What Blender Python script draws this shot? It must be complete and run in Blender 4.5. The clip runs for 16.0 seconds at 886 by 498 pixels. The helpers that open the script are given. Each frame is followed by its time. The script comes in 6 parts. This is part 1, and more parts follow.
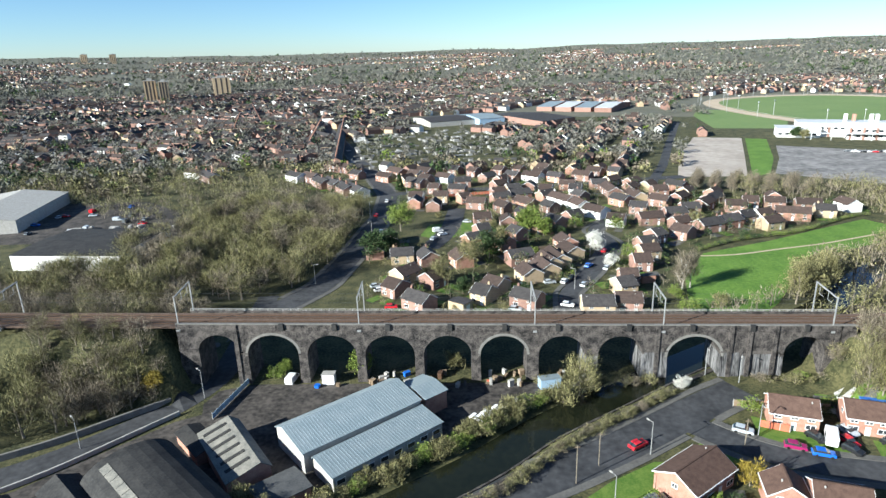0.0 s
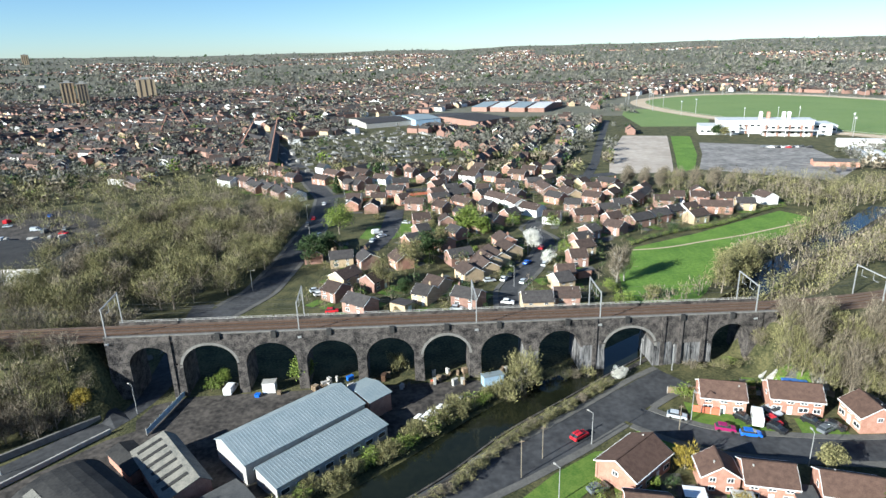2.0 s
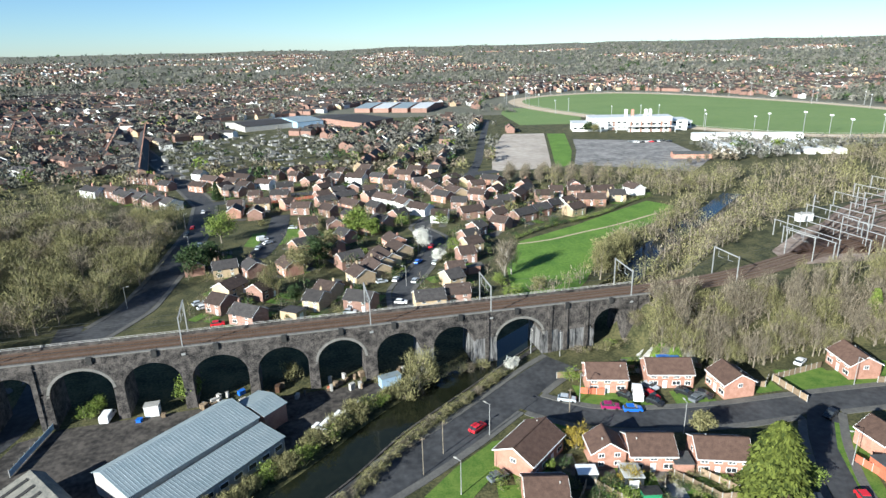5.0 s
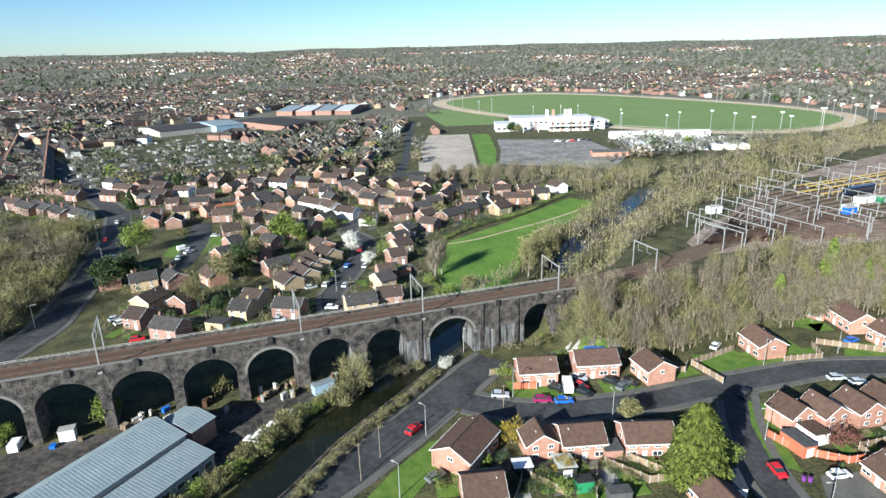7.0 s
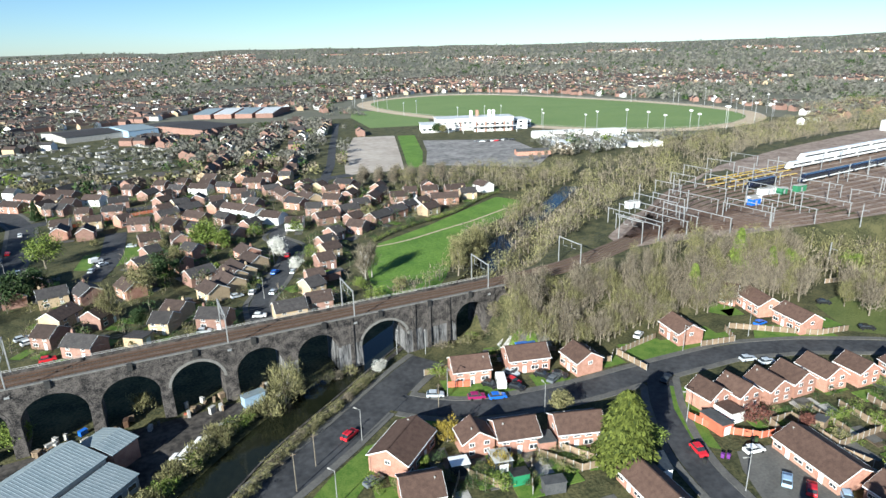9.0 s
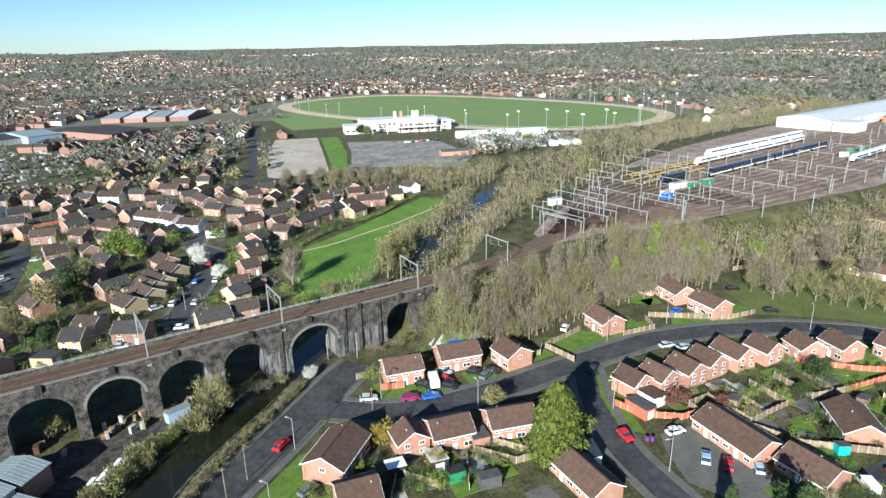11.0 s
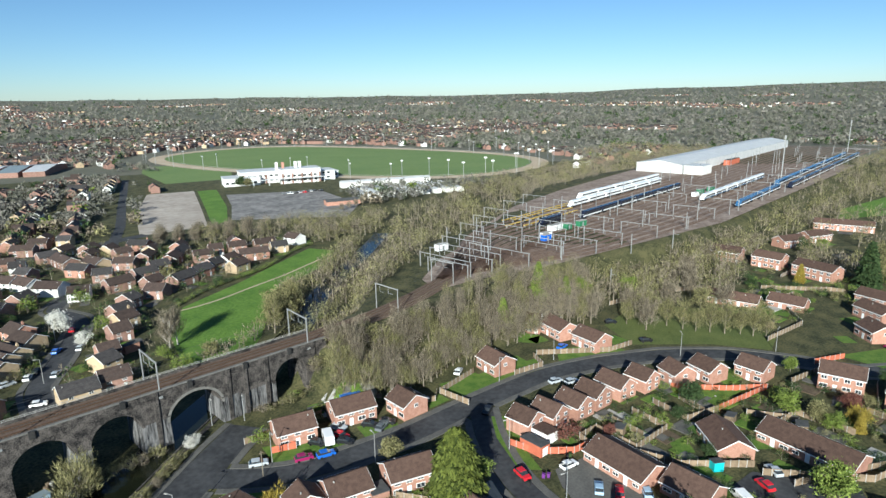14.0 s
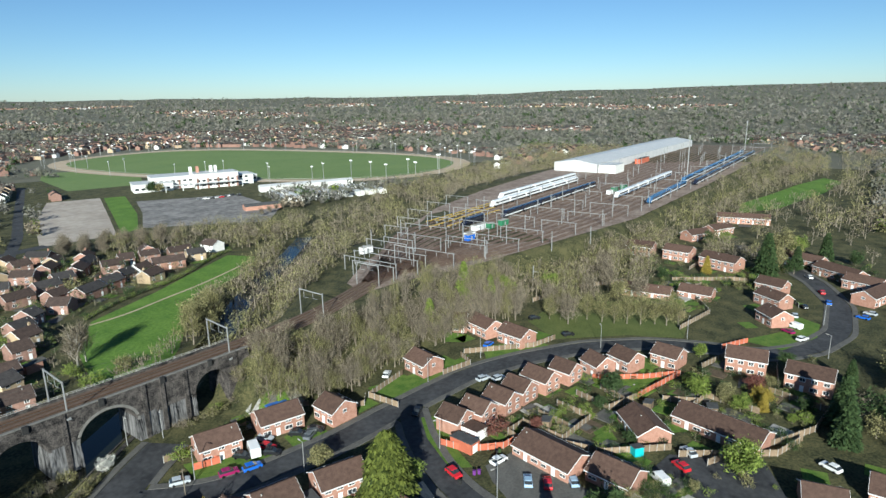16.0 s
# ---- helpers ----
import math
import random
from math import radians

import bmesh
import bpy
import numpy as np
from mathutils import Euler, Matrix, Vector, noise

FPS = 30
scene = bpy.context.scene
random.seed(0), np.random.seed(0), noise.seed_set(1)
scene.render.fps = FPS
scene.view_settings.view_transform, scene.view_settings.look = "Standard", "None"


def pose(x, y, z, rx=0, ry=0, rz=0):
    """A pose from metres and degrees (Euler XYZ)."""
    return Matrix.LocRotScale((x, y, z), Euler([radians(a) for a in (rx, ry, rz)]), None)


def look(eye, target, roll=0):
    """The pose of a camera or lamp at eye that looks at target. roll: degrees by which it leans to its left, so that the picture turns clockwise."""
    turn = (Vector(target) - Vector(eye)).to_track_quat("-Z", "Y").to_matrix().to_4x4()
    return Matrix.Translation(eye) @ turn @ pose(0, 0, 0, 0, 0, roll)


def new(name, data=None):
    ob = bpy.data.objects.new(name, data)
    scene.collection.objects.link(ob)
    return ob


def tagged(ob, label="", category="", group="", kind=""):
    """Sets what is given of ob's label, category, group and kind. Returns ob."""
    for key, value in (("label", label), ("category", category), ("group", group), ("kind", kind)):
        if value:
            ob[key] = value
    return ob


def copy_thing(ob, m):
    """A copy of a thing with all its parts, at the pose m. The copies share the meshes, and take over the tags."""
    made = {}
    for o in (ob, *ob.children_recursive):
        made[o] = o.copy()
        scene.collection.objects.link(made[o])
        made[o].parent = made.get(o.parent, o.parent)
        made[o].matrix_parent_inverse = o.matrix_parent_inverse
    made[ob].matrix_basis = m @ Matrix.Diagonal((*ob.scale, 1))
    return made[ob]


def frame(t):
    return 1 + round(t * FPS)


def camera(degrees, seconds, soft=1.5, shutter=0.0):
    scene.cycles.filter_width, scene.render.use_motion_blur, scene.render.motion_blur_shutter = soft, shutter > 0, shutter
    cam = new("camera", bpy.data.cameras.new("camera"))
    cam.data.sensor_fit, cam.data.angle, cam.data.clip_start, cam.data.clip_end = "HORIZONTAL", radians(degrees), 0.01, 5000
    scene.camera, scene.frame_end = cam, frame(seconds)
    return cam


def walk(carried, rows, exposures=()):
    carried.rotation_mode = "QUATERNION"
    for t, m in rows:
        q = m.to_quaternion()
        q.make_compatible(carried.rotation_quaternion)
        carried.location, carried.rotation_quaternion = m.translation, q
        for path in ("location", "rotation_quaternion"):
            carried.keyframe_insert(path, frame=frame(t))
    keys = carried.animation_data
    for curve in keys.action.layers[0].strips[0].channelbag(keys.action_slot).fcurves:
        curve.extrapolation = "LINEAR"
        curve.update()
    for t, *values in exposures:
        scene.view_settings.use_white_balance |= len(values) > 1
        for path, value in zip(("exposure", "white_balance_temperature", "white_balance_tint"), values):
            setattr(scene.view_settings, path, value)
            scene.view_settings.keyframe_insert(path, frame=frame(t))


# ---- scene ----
cam = camera(71.6, 16.0)
EYE = Vector((0, 0, 78.0))
# seconds, yaw to the left, pitch, roll: the camera hovers and turns
TURNS = [
    (0, 0.00, -17.84, -1.88),
    (0.5, -1.24, -17.85, -1.94),
    (1, -2.55, -17.88, -1.91),
    (1.5, -4.10, -17.91, -1.85),
    (2, -5.88, -17.94, -1.79),
    (2.5, -7.70, -18.00, -1.74),
    (3, -9.53, -18.02, -1.68),
    (3.5, -11.32, -18.05, -1.62),
    (4, -13.09, -18.09, -1.59),
    (6.5, -21.77, -18.18, -1.45),
    (7, -23.48, -18.17, -1.44),
    (7.5, -25.19, -18.17, -1.42),
    (8, -26.91, -18.18, -1.41),
    (8.5, -28.63, -18.20, -1.36),
    (9, -30.37, -18.21, -1.35),
    (11.5, -39.15, -18.31, -1.12),
    (12, -40.94, -18.17, -1.07),
    (12.5, -42.76, -17.23, -1.05),
    (13, -44.58, -16.04, -1.05),
    (13.5, -46.41, -14.93, -1.01),
    (14, -48.22, -14.00, -0.95),
    (14.5, -50.13, -13.93, -0.95),
    (15, -52.11, -13.95, -0.88),
    (15.5, -54.01, -13.97, -0.84),
    (16, -55.43, -13.96, -0.88),
]


def aim(yaw, pitch, roll):
    a, b = radians(yaw), radians(pitch)
    way = Vector((-math.sin(a) * math.cos(b), math.cos(a) * math.cos(b), math.sin(b)))
    return look(EYE, EYE + 10 * way, roll)


walk(cam, [(t, aim(yaw, pitch, roll)) for t, yaw, pitch, roll in TURNS], [(0, 1.54, 6050, 2), (4, 1.46, 6050, 2), (9, 1.37, 6050, 2), (12, 1.27, 6050, 2), (14, 0.98, 6050, 0), (16, 0.86, 6050, -1)])

# ---- daylight ----
SUN_EL, SUN_AZ = 22.0, 30.8  # height of the sun; the way its shadows point, from +x towards +y
world = bpy.data.worlds.new("sky")
scene.world = world
world.use_nodes = True
sky = world.node_tree.nodes.new("ShaderNodeTexSky")
sky.sky_type, sky.sun_disc = "NISHITA", False
sky.sun_elevation = radians(SUN_EL)
sky.sun_rotation = radians(90 - (SUN_AZ + 180))
sky.altitude, sky.air_density, sky.dust_density, sky.ozone_density = 100, 0.78, 0.15, 4.6
world.node_tree.nodes["Background"].inputs["Strength"].default_value = 0.056
world.node_tree.links.new(sky.outputs[0], world.node_tree.nodes["Background"].inputs["Color"])
sun = new("sun", bpy.data.lights.new("sun", "SUN"))
sun.data.energy, sun.data.angle, sun.data.color = 5.0, radians(0.6), (1.0, 0.95, 0.88)
shade_way = Vector((math.cos(radians(SUN_AZ)), math.sin(radians(SUN_AZ)), -math.tan(radians(SUN_EL))))
sun.matrix_world = look((0, 0, 300), Vector((0, 0, 300)) + shade_way)


# ---- materials ----
def mat(name, c1, c2, size=1.0, rough=0.85, metal=0.0, bump=0.3, fine=6.0, vary=0.0, spec=0.3, streak=False, blend=0.28):
    """Two colours mixed by noise of two scales (size in metres), relief, and variation from object to object."""
    m = bpy.data.materials.new(name)
    m.use_nodes = True
    n, l = m.node_tree.nodes, m.node_tree.links
    b = n["Principled BSDF"]
    b.inputs["Roughness"].default_value, b.inputs["Metallic"].default_value = rough, metal
    b.inputs["Specular IOR Level"].default_value = spec
    geo = n.new("ShaderNodeNewGeometry")
    big, small = n.new("ShaderNodeTexNoise"), n.new("ShaderNodeTexNoise")
    for tex, s in ((big, 1 / size), (small, fine / size)):
        tex.inputs["Scale"].default_value, tex.inputs["Detail"].default_value = s, 4
        if streak:
            squash = n.new("ShaderNodeVectorMath")
            squash.operation = "MULTIPLY"
            squash.inputs[1].default_value = (1, 1, 0.1)
            l.new(geo.outputs["Position"], squash.inputs[0]), l.new(squash.outputs[0], tex.inputs["Vector"])
        else:
            l.new(geo.outputs["Position"], tex.inputs["Vector"])
    add = n.new("ShaderNodeMath")
    add.operation = "ADD"
    l.new(big.outputs["Fac"], add.inputs[0]), l.new(small.outputs["Fac"], add.inputs[1])
    ramp = n.new("ShaderNodeMapRange")
    ramp.inputs["From Min"].default_value, ramp.inputs["From Max"].default_value = 1 - blend, 1 + blend
    l.new(add.outputs[0], ramp.inputs["Value"])
    mix = n.new("ShaderNodeMix")
    mix.data_type = "RGBA"
    mix.inputs["A"].default_value, mix.inputs["B"].default_value = (*c1, 1), (*c2, 1)
    l.new(ramp.outputs[0], mix.inputs["Factor"])
    out = mix.outputs["Result"]
    if vary:
        info, hsv, rng = n.new("ShaderNodeObjectInfo"), n.new("ShaderNodeHueSaturation"), n.new("ShaderNodeMapRange")
        rng.inputs["To Min"].default_value, rng.inputs["To Max"].default_value = 1 - vary, 1 + vary
        l.new(info.outputs["Random"], rng.inputs["Value"]), l.new(rng.outputs[0], hsv.inputs["Value"])
        l.new(out, hsv.inputs["Color"])
        out = hsv.outputs["Color"]
    l.new(out, b.inputs["Base Color"])
    if bump:
        bp = n.new("ShaderNodeBump")
        bp.inputs["Strength"].default_value, bp.inputs["Distance"].default_value = bump, 0.05 * size
        l.new(small.outputs["Fac"], bp.inputs["Height"]), l.new(bp.outputs[0], b.inputs["Normal"])
    return m


def island_mat(name, c1, c2, rough=0.8, spec=0.2):
    """Each loose piece of a mesh takes its own mix of two colours."""
    m = mat(name, c1, c2, 2.0, rough, bump=0, spec=spec)
    n, l = m.node_tree.nodes, m.node_tree.links
    geo = n.new("ShaderNodeNewGeometry")
    mix = next(x for x in n if x.bl_idname == "ShaderNodeMix")
    l.new(geo.outputs["Random Per Island"], mix.inputs["Factor"])
    return m


M_LAND = mat("rough_grass", (0.022, 0.027, 0.01), (0.095, 0.088, 0.038), 6, 0.95, bump=0.7, fine=9, blend=0.2)
# pale grey-olive ground with the haze of distance put into its colour
M_FARHAZE = mat("hazed_far_land", (0.085, 0.088, 0.063), (0.14, 0.132, 0.1), 90, 0.95, bump=0.0, fine=11)
M_GRASS = mat("mown_grass", (0.062, 0.13, 0.016), (0.12, 0.205, 0.032), 12, 0.9, bump=0.4, fine=9, blend=0.22)
M_DULLGRASS = mat("dull_grass", (0.06, 0.082, 0.02), (0.11, 0.125, 0.038), 7, 0.9, bump=0.5, fine=9)
M_COURSE = mat("course_turf", (0.115, 0.175, 0.055), (0.15, 0.205, 0.07), 60, 0.9, bump=0.2, fine=10)
M_LAWN = mat("lawn", (0.05, 0.108, 0.013), (0.115, 0.17, 0.03), 2.5, 0.9, bump=0.5, fine=7, blend=0.22)
M_ROAD = mat("asphalt", (0.022, 0.023, 0.026), (0.064, 0.065, 0.069), 7, 0.85, bump=0.2, fine=5, blend=0.3)
M_YARD = mat("worn_asphalt", (0.02, 0.018, 0.017), (0.085, 0.074, 0.066), 6, 0.9, bump=0.3, fine=5, blend=0.2)
M_PARK = mat("grey_tarmac", (0.12, 0.115, 0.11), (0.26, 0.245, 0.235), 16, 0.9, bump=0.2, fine=4, blend=0.22)
M_SLEEPER = mat("old_sleeper", (0.06, 0.045, 0.035), (0.12, 0.095, 0.075), 0.8, 0.9, bump=0.3)
M_PAVE = mat("paving", (0.075, 0.072, 0.068), (0.125, 0.12, 0.11), 3, 0.9, bump=0.2)
M_GRAVEL = mat("pale_gravel", (0.27, 0.23, 0.195), (0.42, 0.37, 0.32), 26, 0.95, bump=0.4, fine=5)
M_SAND = mat("sand_track", (0.38, 0.30, 0.21), (0.46, 0.37, 0.27), 20, 0.95, bump=0.2)
M_BALLAST = mat("ballast", (0.085, 0.055, 0.04), (0.15, 0.105, 0.08), 1.5, 0.95, bump=0.6)
M_BALLAST_PALE = mat("depot_ballast", (0.15, 0.108, 0.086), (0.30, 0.24, 0.2), 9, 0.95, bump=0.4, fine=4)
M_BLUEBRICK = mat("sooty_blue_brick", (0.009, 0.0085, 0.009), (0.105, 0.092, 0.084), 1.5, 0.85, bump=0.7, fine=6, blend=0.2)
M_STREAK = mat("lime_streaked_brick", (0.008, 0.008, 0.009), (0.2, 0.195, 0.195), 1.1, 0.85, bump=0.4, fine=5, streak=True, blend=0.2)
M_COPING = mat("stone_coping", (0.12, 0.115, 0.105), (0.2, 0.19, 0.175), 1.2, 0.85, bump=0.3)
M_DEPOTBED = mat("depot_trackbed", (0.13, 0.088, 0.068), (0.27, 0.205, 0.165), 3, 0.95, bump=0.5)
M_SOIL = mat("garden_soil", (0.06, 0.042, 0.028), (0.12, 0.09, 0.06), 1.2, 0.95, bump=0.5)
M_RUST = mat("rusty_rail", (0.09, 0.05, 0.03), (0.15, 0.09, 0.06), 0.6, 0.6, 0.5)
M_STEEL = mat("galvanised_steel", (0.24, 0.243, 0.243), (0.36, 0.36, 0.355), 0.8, 0.55, 0.3, bump=0.1)
M_WATER = mat("canal_water", (0.007, 0.009, 0.005), (0.012, 0.014, 0.008), 8, 0.06, bump=0.05, spec=0.3)
M_BRICK = mat("orange_brick", (0.285, 0.145, 0.104), (0.40, 0.225, 0.168), 1.2, 0.9, bump=0.3, fine=8, vary=0.14, blend=0.22)
M_REDBRICK = mat("red_brown_brick", (0.19, 0.108, 0.084), (0.29, 0.178, 0.143), 1.2, 0.9, bump=0.3, fine=8, vary=0.2)
M_CREAM = mat("buff_brick", (0.36, 0.265, 0.165), (0.46, 0.355, 0.235), 1.2, 0.9, bump=0.3, fine=8, vary=0.12)
M_WHITE_WALL = mat("white_render", (0.62, 0.61, 0.58), (0.74, 0.73, 0.70), 1.5, 0.85, bump=0.1, vary=0.08)
M_TILE = mat("brown_roof_tile", (0.058, 0.034, 0.026), (0.108, 0.066, 0.05), 0.9, 0.85, bump=0.5, fine=6, vary=0.22)
M_OLDTILE = mat("weathered_dark_tile", (0.034, 0.024, 0.02), (0.075, 0.052, 0.044), 1.0, 0.85, bump=0.5, fine=6, vary=0.25)
M_SLATE = mat("grey_roof_slate", (0.026, 0.024, 0.025), (0.062, 0.056, 0.054), 1.0, 0.8, bump=0.5, fine=6, vary=0.25)
M_PLASTIC = mat("white_plastic", (0.72, 0.72, 0.72), (0.8, 0.8, 0.79), 0.6, 0.45, bump=0.0)
M_GLASS = mat("window_glass", (0.02, 0.025, 0.03), (0.045, 0.05, 0.055), 0.7, 0.08, bump=0.0, spec=0.6)
M_TIMBER = mat("fence_timber", (0.14, 0.10, 0.065), (0.25, 0.185, 0.125), 0.8, 0.9, bump=0.4, vary=0.3)
M_REDFENCE = mat("red_stained_timber", (0.36, 0.09, 0.05), (0.47, 0.14, 0.08), 0.8, 0.85, bump=0.3, vary=0.1)
M_CONCRETE = mat("concrete", (0.28, 0.27, 0.25), (0.4, 0.385, 0.36), 1.5, 0.9, bump=0.3)
M_FELT = mat("roofing_felt", (0.05, 0.052, 0.054), (0.09, 0.09, 0.09), 1.5, 0.9, bump=0.3)
M_METALROOF = mat("grey_blue_metal_roof", (0.19, 0.235, 0.255), (0.25, 0.29, 0.31), 3, 0.55, 0.1, bump=0.05, vary=0.06)
M_WHITEROOF = mat("pale_metal_roof", (0.46, 0.47, 0.475), (0.58, 0.58, 0.575), 6, 0.5, 0.1, bump=0.05)
M_DARKROOF = mat("dark_sheet_roof", (0.014, 0.014, 0.015), (0.042, 0.04, 0.038), 3, 0.85, bump=0.2)
M_ASBESTOS = mat("weathered_cement_sheet", (0.11, 0.11, 0.1), (0.23, 0.215, 0.185), 1.8, 0.9, bump=0.3)
M_BARK = mat("bark", (0.12, 0.10, 0.075), (0.26, 0.225, 0.175), 0.7, 0.95, bump=0.5)
M_BIRCH = mat("pale_bark", (0.32, 0.29, 0.25), (0.5, 0.47, 0.42), 0.7, 0.9, bump=0.3)
M_TWIG = island_mat("bare_twigs", (0.035, 0.028, 0.02), (0.29, 0.245, 0.178))
M_OLIVE = island_mat("budding_twigs", (0.036, 0.035, 0.015), (0.29, 0.268, 0.125))
M_LEAF = island_mat("spring_leaves", (0.055, 0.085, 0.014), (0.2, 0.25, 0.055))
M_DARKLEAF = island_mat("evergreen_leaves", (0.018, 0.035, 0.012), (0.055, 0.085, 0.03))
M_GOLDLEAF = island_mat("golden_conifer", (0.02, 0.03, 0.005), (0.12, 0.14, 0.027))
# twigs and buds greyed and paled: distance haze mixed into the colours
M_HAZEWOOD = island_mat("hazed_bare_woods", (0.09, 0.086, 0.075), (0.19, 0.18, 0.156))
M_HAZEOLIVE = island_mat("hazed_budding_woods", (0.075, 0.078, 0.06), (0.155, 0.153, 0.12))
M_BLOSSOM = island_mat("blossom", (0.42, 0.41, 0.36), (0.72, 0.71, 0.66))
M_YELLOWLEAF = island_mat("yellow_shoots", (0.14, 0.105, 0.018), (0.34, 0.26, 0.05))
M_REDLEAF = island_mat("copper_leaves", (0.09, 0.035, 0.03), (0.17, 0.07, 0.05))
M_TYRE = mat("tyre_rubber", (0.012, 0.012, 0.012), (0.02, 0.02, 0.02), 0.3, 0.9, bump=0)
M_PLASTICBIN = mat("bin_plastic", (0.1, 0.02, 0.16), (0.14, 0.04, 0.2), 0.5, 0.5, bump=0)


def paint(name, c):
    return mat(name, tuple(0.94 * v for v in c), c, 0.8, 0.25, bump=0, spec=0.5)


PAINTS = {"white": paint("white_car_paint", (0.75, 0.75, 0.75)), "silver": paint("silver_car_paint", (0.42, 0.45, 0.48)),
          "red": paint("red_car_paint", (0.5, 0.02, 0.03)), "blue": paint("blue_car_paint", (0.02, 0.12, 0.5)),
          "black": paint("black_car_paint", (0.015, 0.016, 0.018)), "plum": paint("plum_car_paint", (0.25, 0.015, 0.09)),
          "grey": paint("grey_car_paint", (0.12, 0.13, 0.14)), "ice": paint("pale_blue_car_paint", (0.3, 0.42, 0.55))}


# ---- building helpers ----
def box(bm, x0, x1, y0, y1, z0, z1):
    v = [bm.verts.new((x, y, z)) for z in (z0, z1) for x, y in ((x0, y0), (x1, y0), (x1, y1), (x0, y1))]
    for f in ((3, 2, 1, 0), (4, 5, 6, 7), (0, 1, 5, 4), (1, 2, 6, 5), (2, 3, 7, 6), (3, 0, 4, 7)):
        bm.faces.new([v[i] for i in f])
    return bm


def boxes(*dims):
    bm = bmesh.new()
    for d in dims:
        box(bm, *d)
    return bm


def prism(profile, x0, x1):
    """A solid with the profile of (y, z) points, drawn out from x0 to x1."""
    bm = bmesh.new()
    a = [bm.verts.new((x0, y, z)) for y, z in profile]
    b = [bm.verts.new((x1, y, z)) for y, z in profile]
    bm.faces.new(a[::-1]), bm.faces.new(b)
    for i in range(len(a)):
        j = (i + 1) % len(a)
        bm.faces.new((a[i], a[j], b[j], b[i]))
    return bm


def data(name, bm, material):
    bmesh.ops.recalc_face_normals(bm, faces=bm.faces)
    me = bpy.data.meshes.new(name)
    bm.to_mesh(me)
    bm.free()
    for m in material if isinstance(material, (list, tuple)) else [material]:
        me.materials.append(m)
    return me


def part(name, bm, material, parent=None, label="", place=None):
    """Links a bmesh, or a mesh that others share, as one object under a thing or a part."""
    ob = new(name, bm if isinstance(bm, bpy.types.Mesh) else data(name, bm, material))
    if parent:
        ob.parent = parent
    if place is not None:
        ob.matrix_basis = place
    return tagged(ob, label)


def thing(name, m, label, category, group="", kind=""):
    ob = new(name)
    ob.matrix_basis = m
    return tagged(ob, label, category, group, kind)


def mesh_of(name, verts, tris, material, which=None):
    me = bpy.data.meshes.new(name)
    verts, tris = np.asarray(verts, np.float32), np.asarray(tris, np.int32)
    me.vertices.add(len(verts)), me.loops.add(3 * len(tris)), me.polygons.add(len(tris))
    me.vertices.foreach_set("co", verts.ravel())
    me.loops.foreach_set("vertex_index", tris.ravel())
    me.polygons.foreach_set("loop_start", np.arange(0, 3 * len(tris), 3, dtype=np.int32))
    if which is not None:
        me.polygons.foreach_set("material_index", np.asarray(which, np.int32))
    for m in material if isinstance(material, (list, tuple)) else [material]:
        me.materials.append(m)
    me.polygons.foreach_set("use_smooth", np.zeros(len(tris), bool))
    me.update(calc_edges=True)
    return me


def inside(x, y, poly):
    hit = False
    for (x1, y1), (x2, y2) in zip(poly, poly[1:] + poly[:1]):
        if (y1 > y) != (y2 > y) and x < (x2 - x1) * (y - y1) / (y2 - y1) + x1:
            hit = not hit
    return hit


def smooth(a, b, v):
    u = min(max((v - a) / (b - a), 0.0), 1.0)
    return u * u * (3 - 2 * u)


# ---- the lie of the land ----
def ground_z(x, y):
    """Level round the viaduct, an embankment and a plateau for the railway, low hills far off."""
    r = math.hypot(x, y)
    z = 0.0
    if r > 1000:
        az = math.degrees(math.atan2(x, y))
        u = (r - 1000) / 3700
        rim = 78 + 34 * smooth(-8, -38, az) + 4 * smooth(0, 30, az) - 8 * smooth(18, 40, az) + 40 * smooth(46, 88, az) + 9 * noise.noise((az / 6.0, 0.3, 0)) + 5 * noise.noise((az / 1.7, 4, 0))
        z = rim * u ** 1.35 + 7 * smooth(1200, 2200, r) * noise.noise((x / 420, y / 420, 2.0))
    if x > 92:
        mid = 133 + 14 * smooth(95, 165, x) - 20 * smooth(300, 800, x)
        near = 6 + 18 * smooth(105, 160, x) + 22 * smooth(200, 330, x)
        far = 6 + 38 * smooth(115, 195, x) + 62 * smooth(225, 420, x)
        d = mid - y
        side = smooth(near + 15, near, d) if d > 0 else smooth(far + 14, far, -d)
        z += 11.7 * side * smooth(91, 97, x) * (1 - smooth(800, 1200, x))
    if x < -64:
        d = y - 142.0
        z += 14.6 * (smooth(13, 5, -d) if d < 0 else smooth(22, 5, d)) * smooth(-64, -69, x) * (1 - smooth(-300, -420, x))
    return z


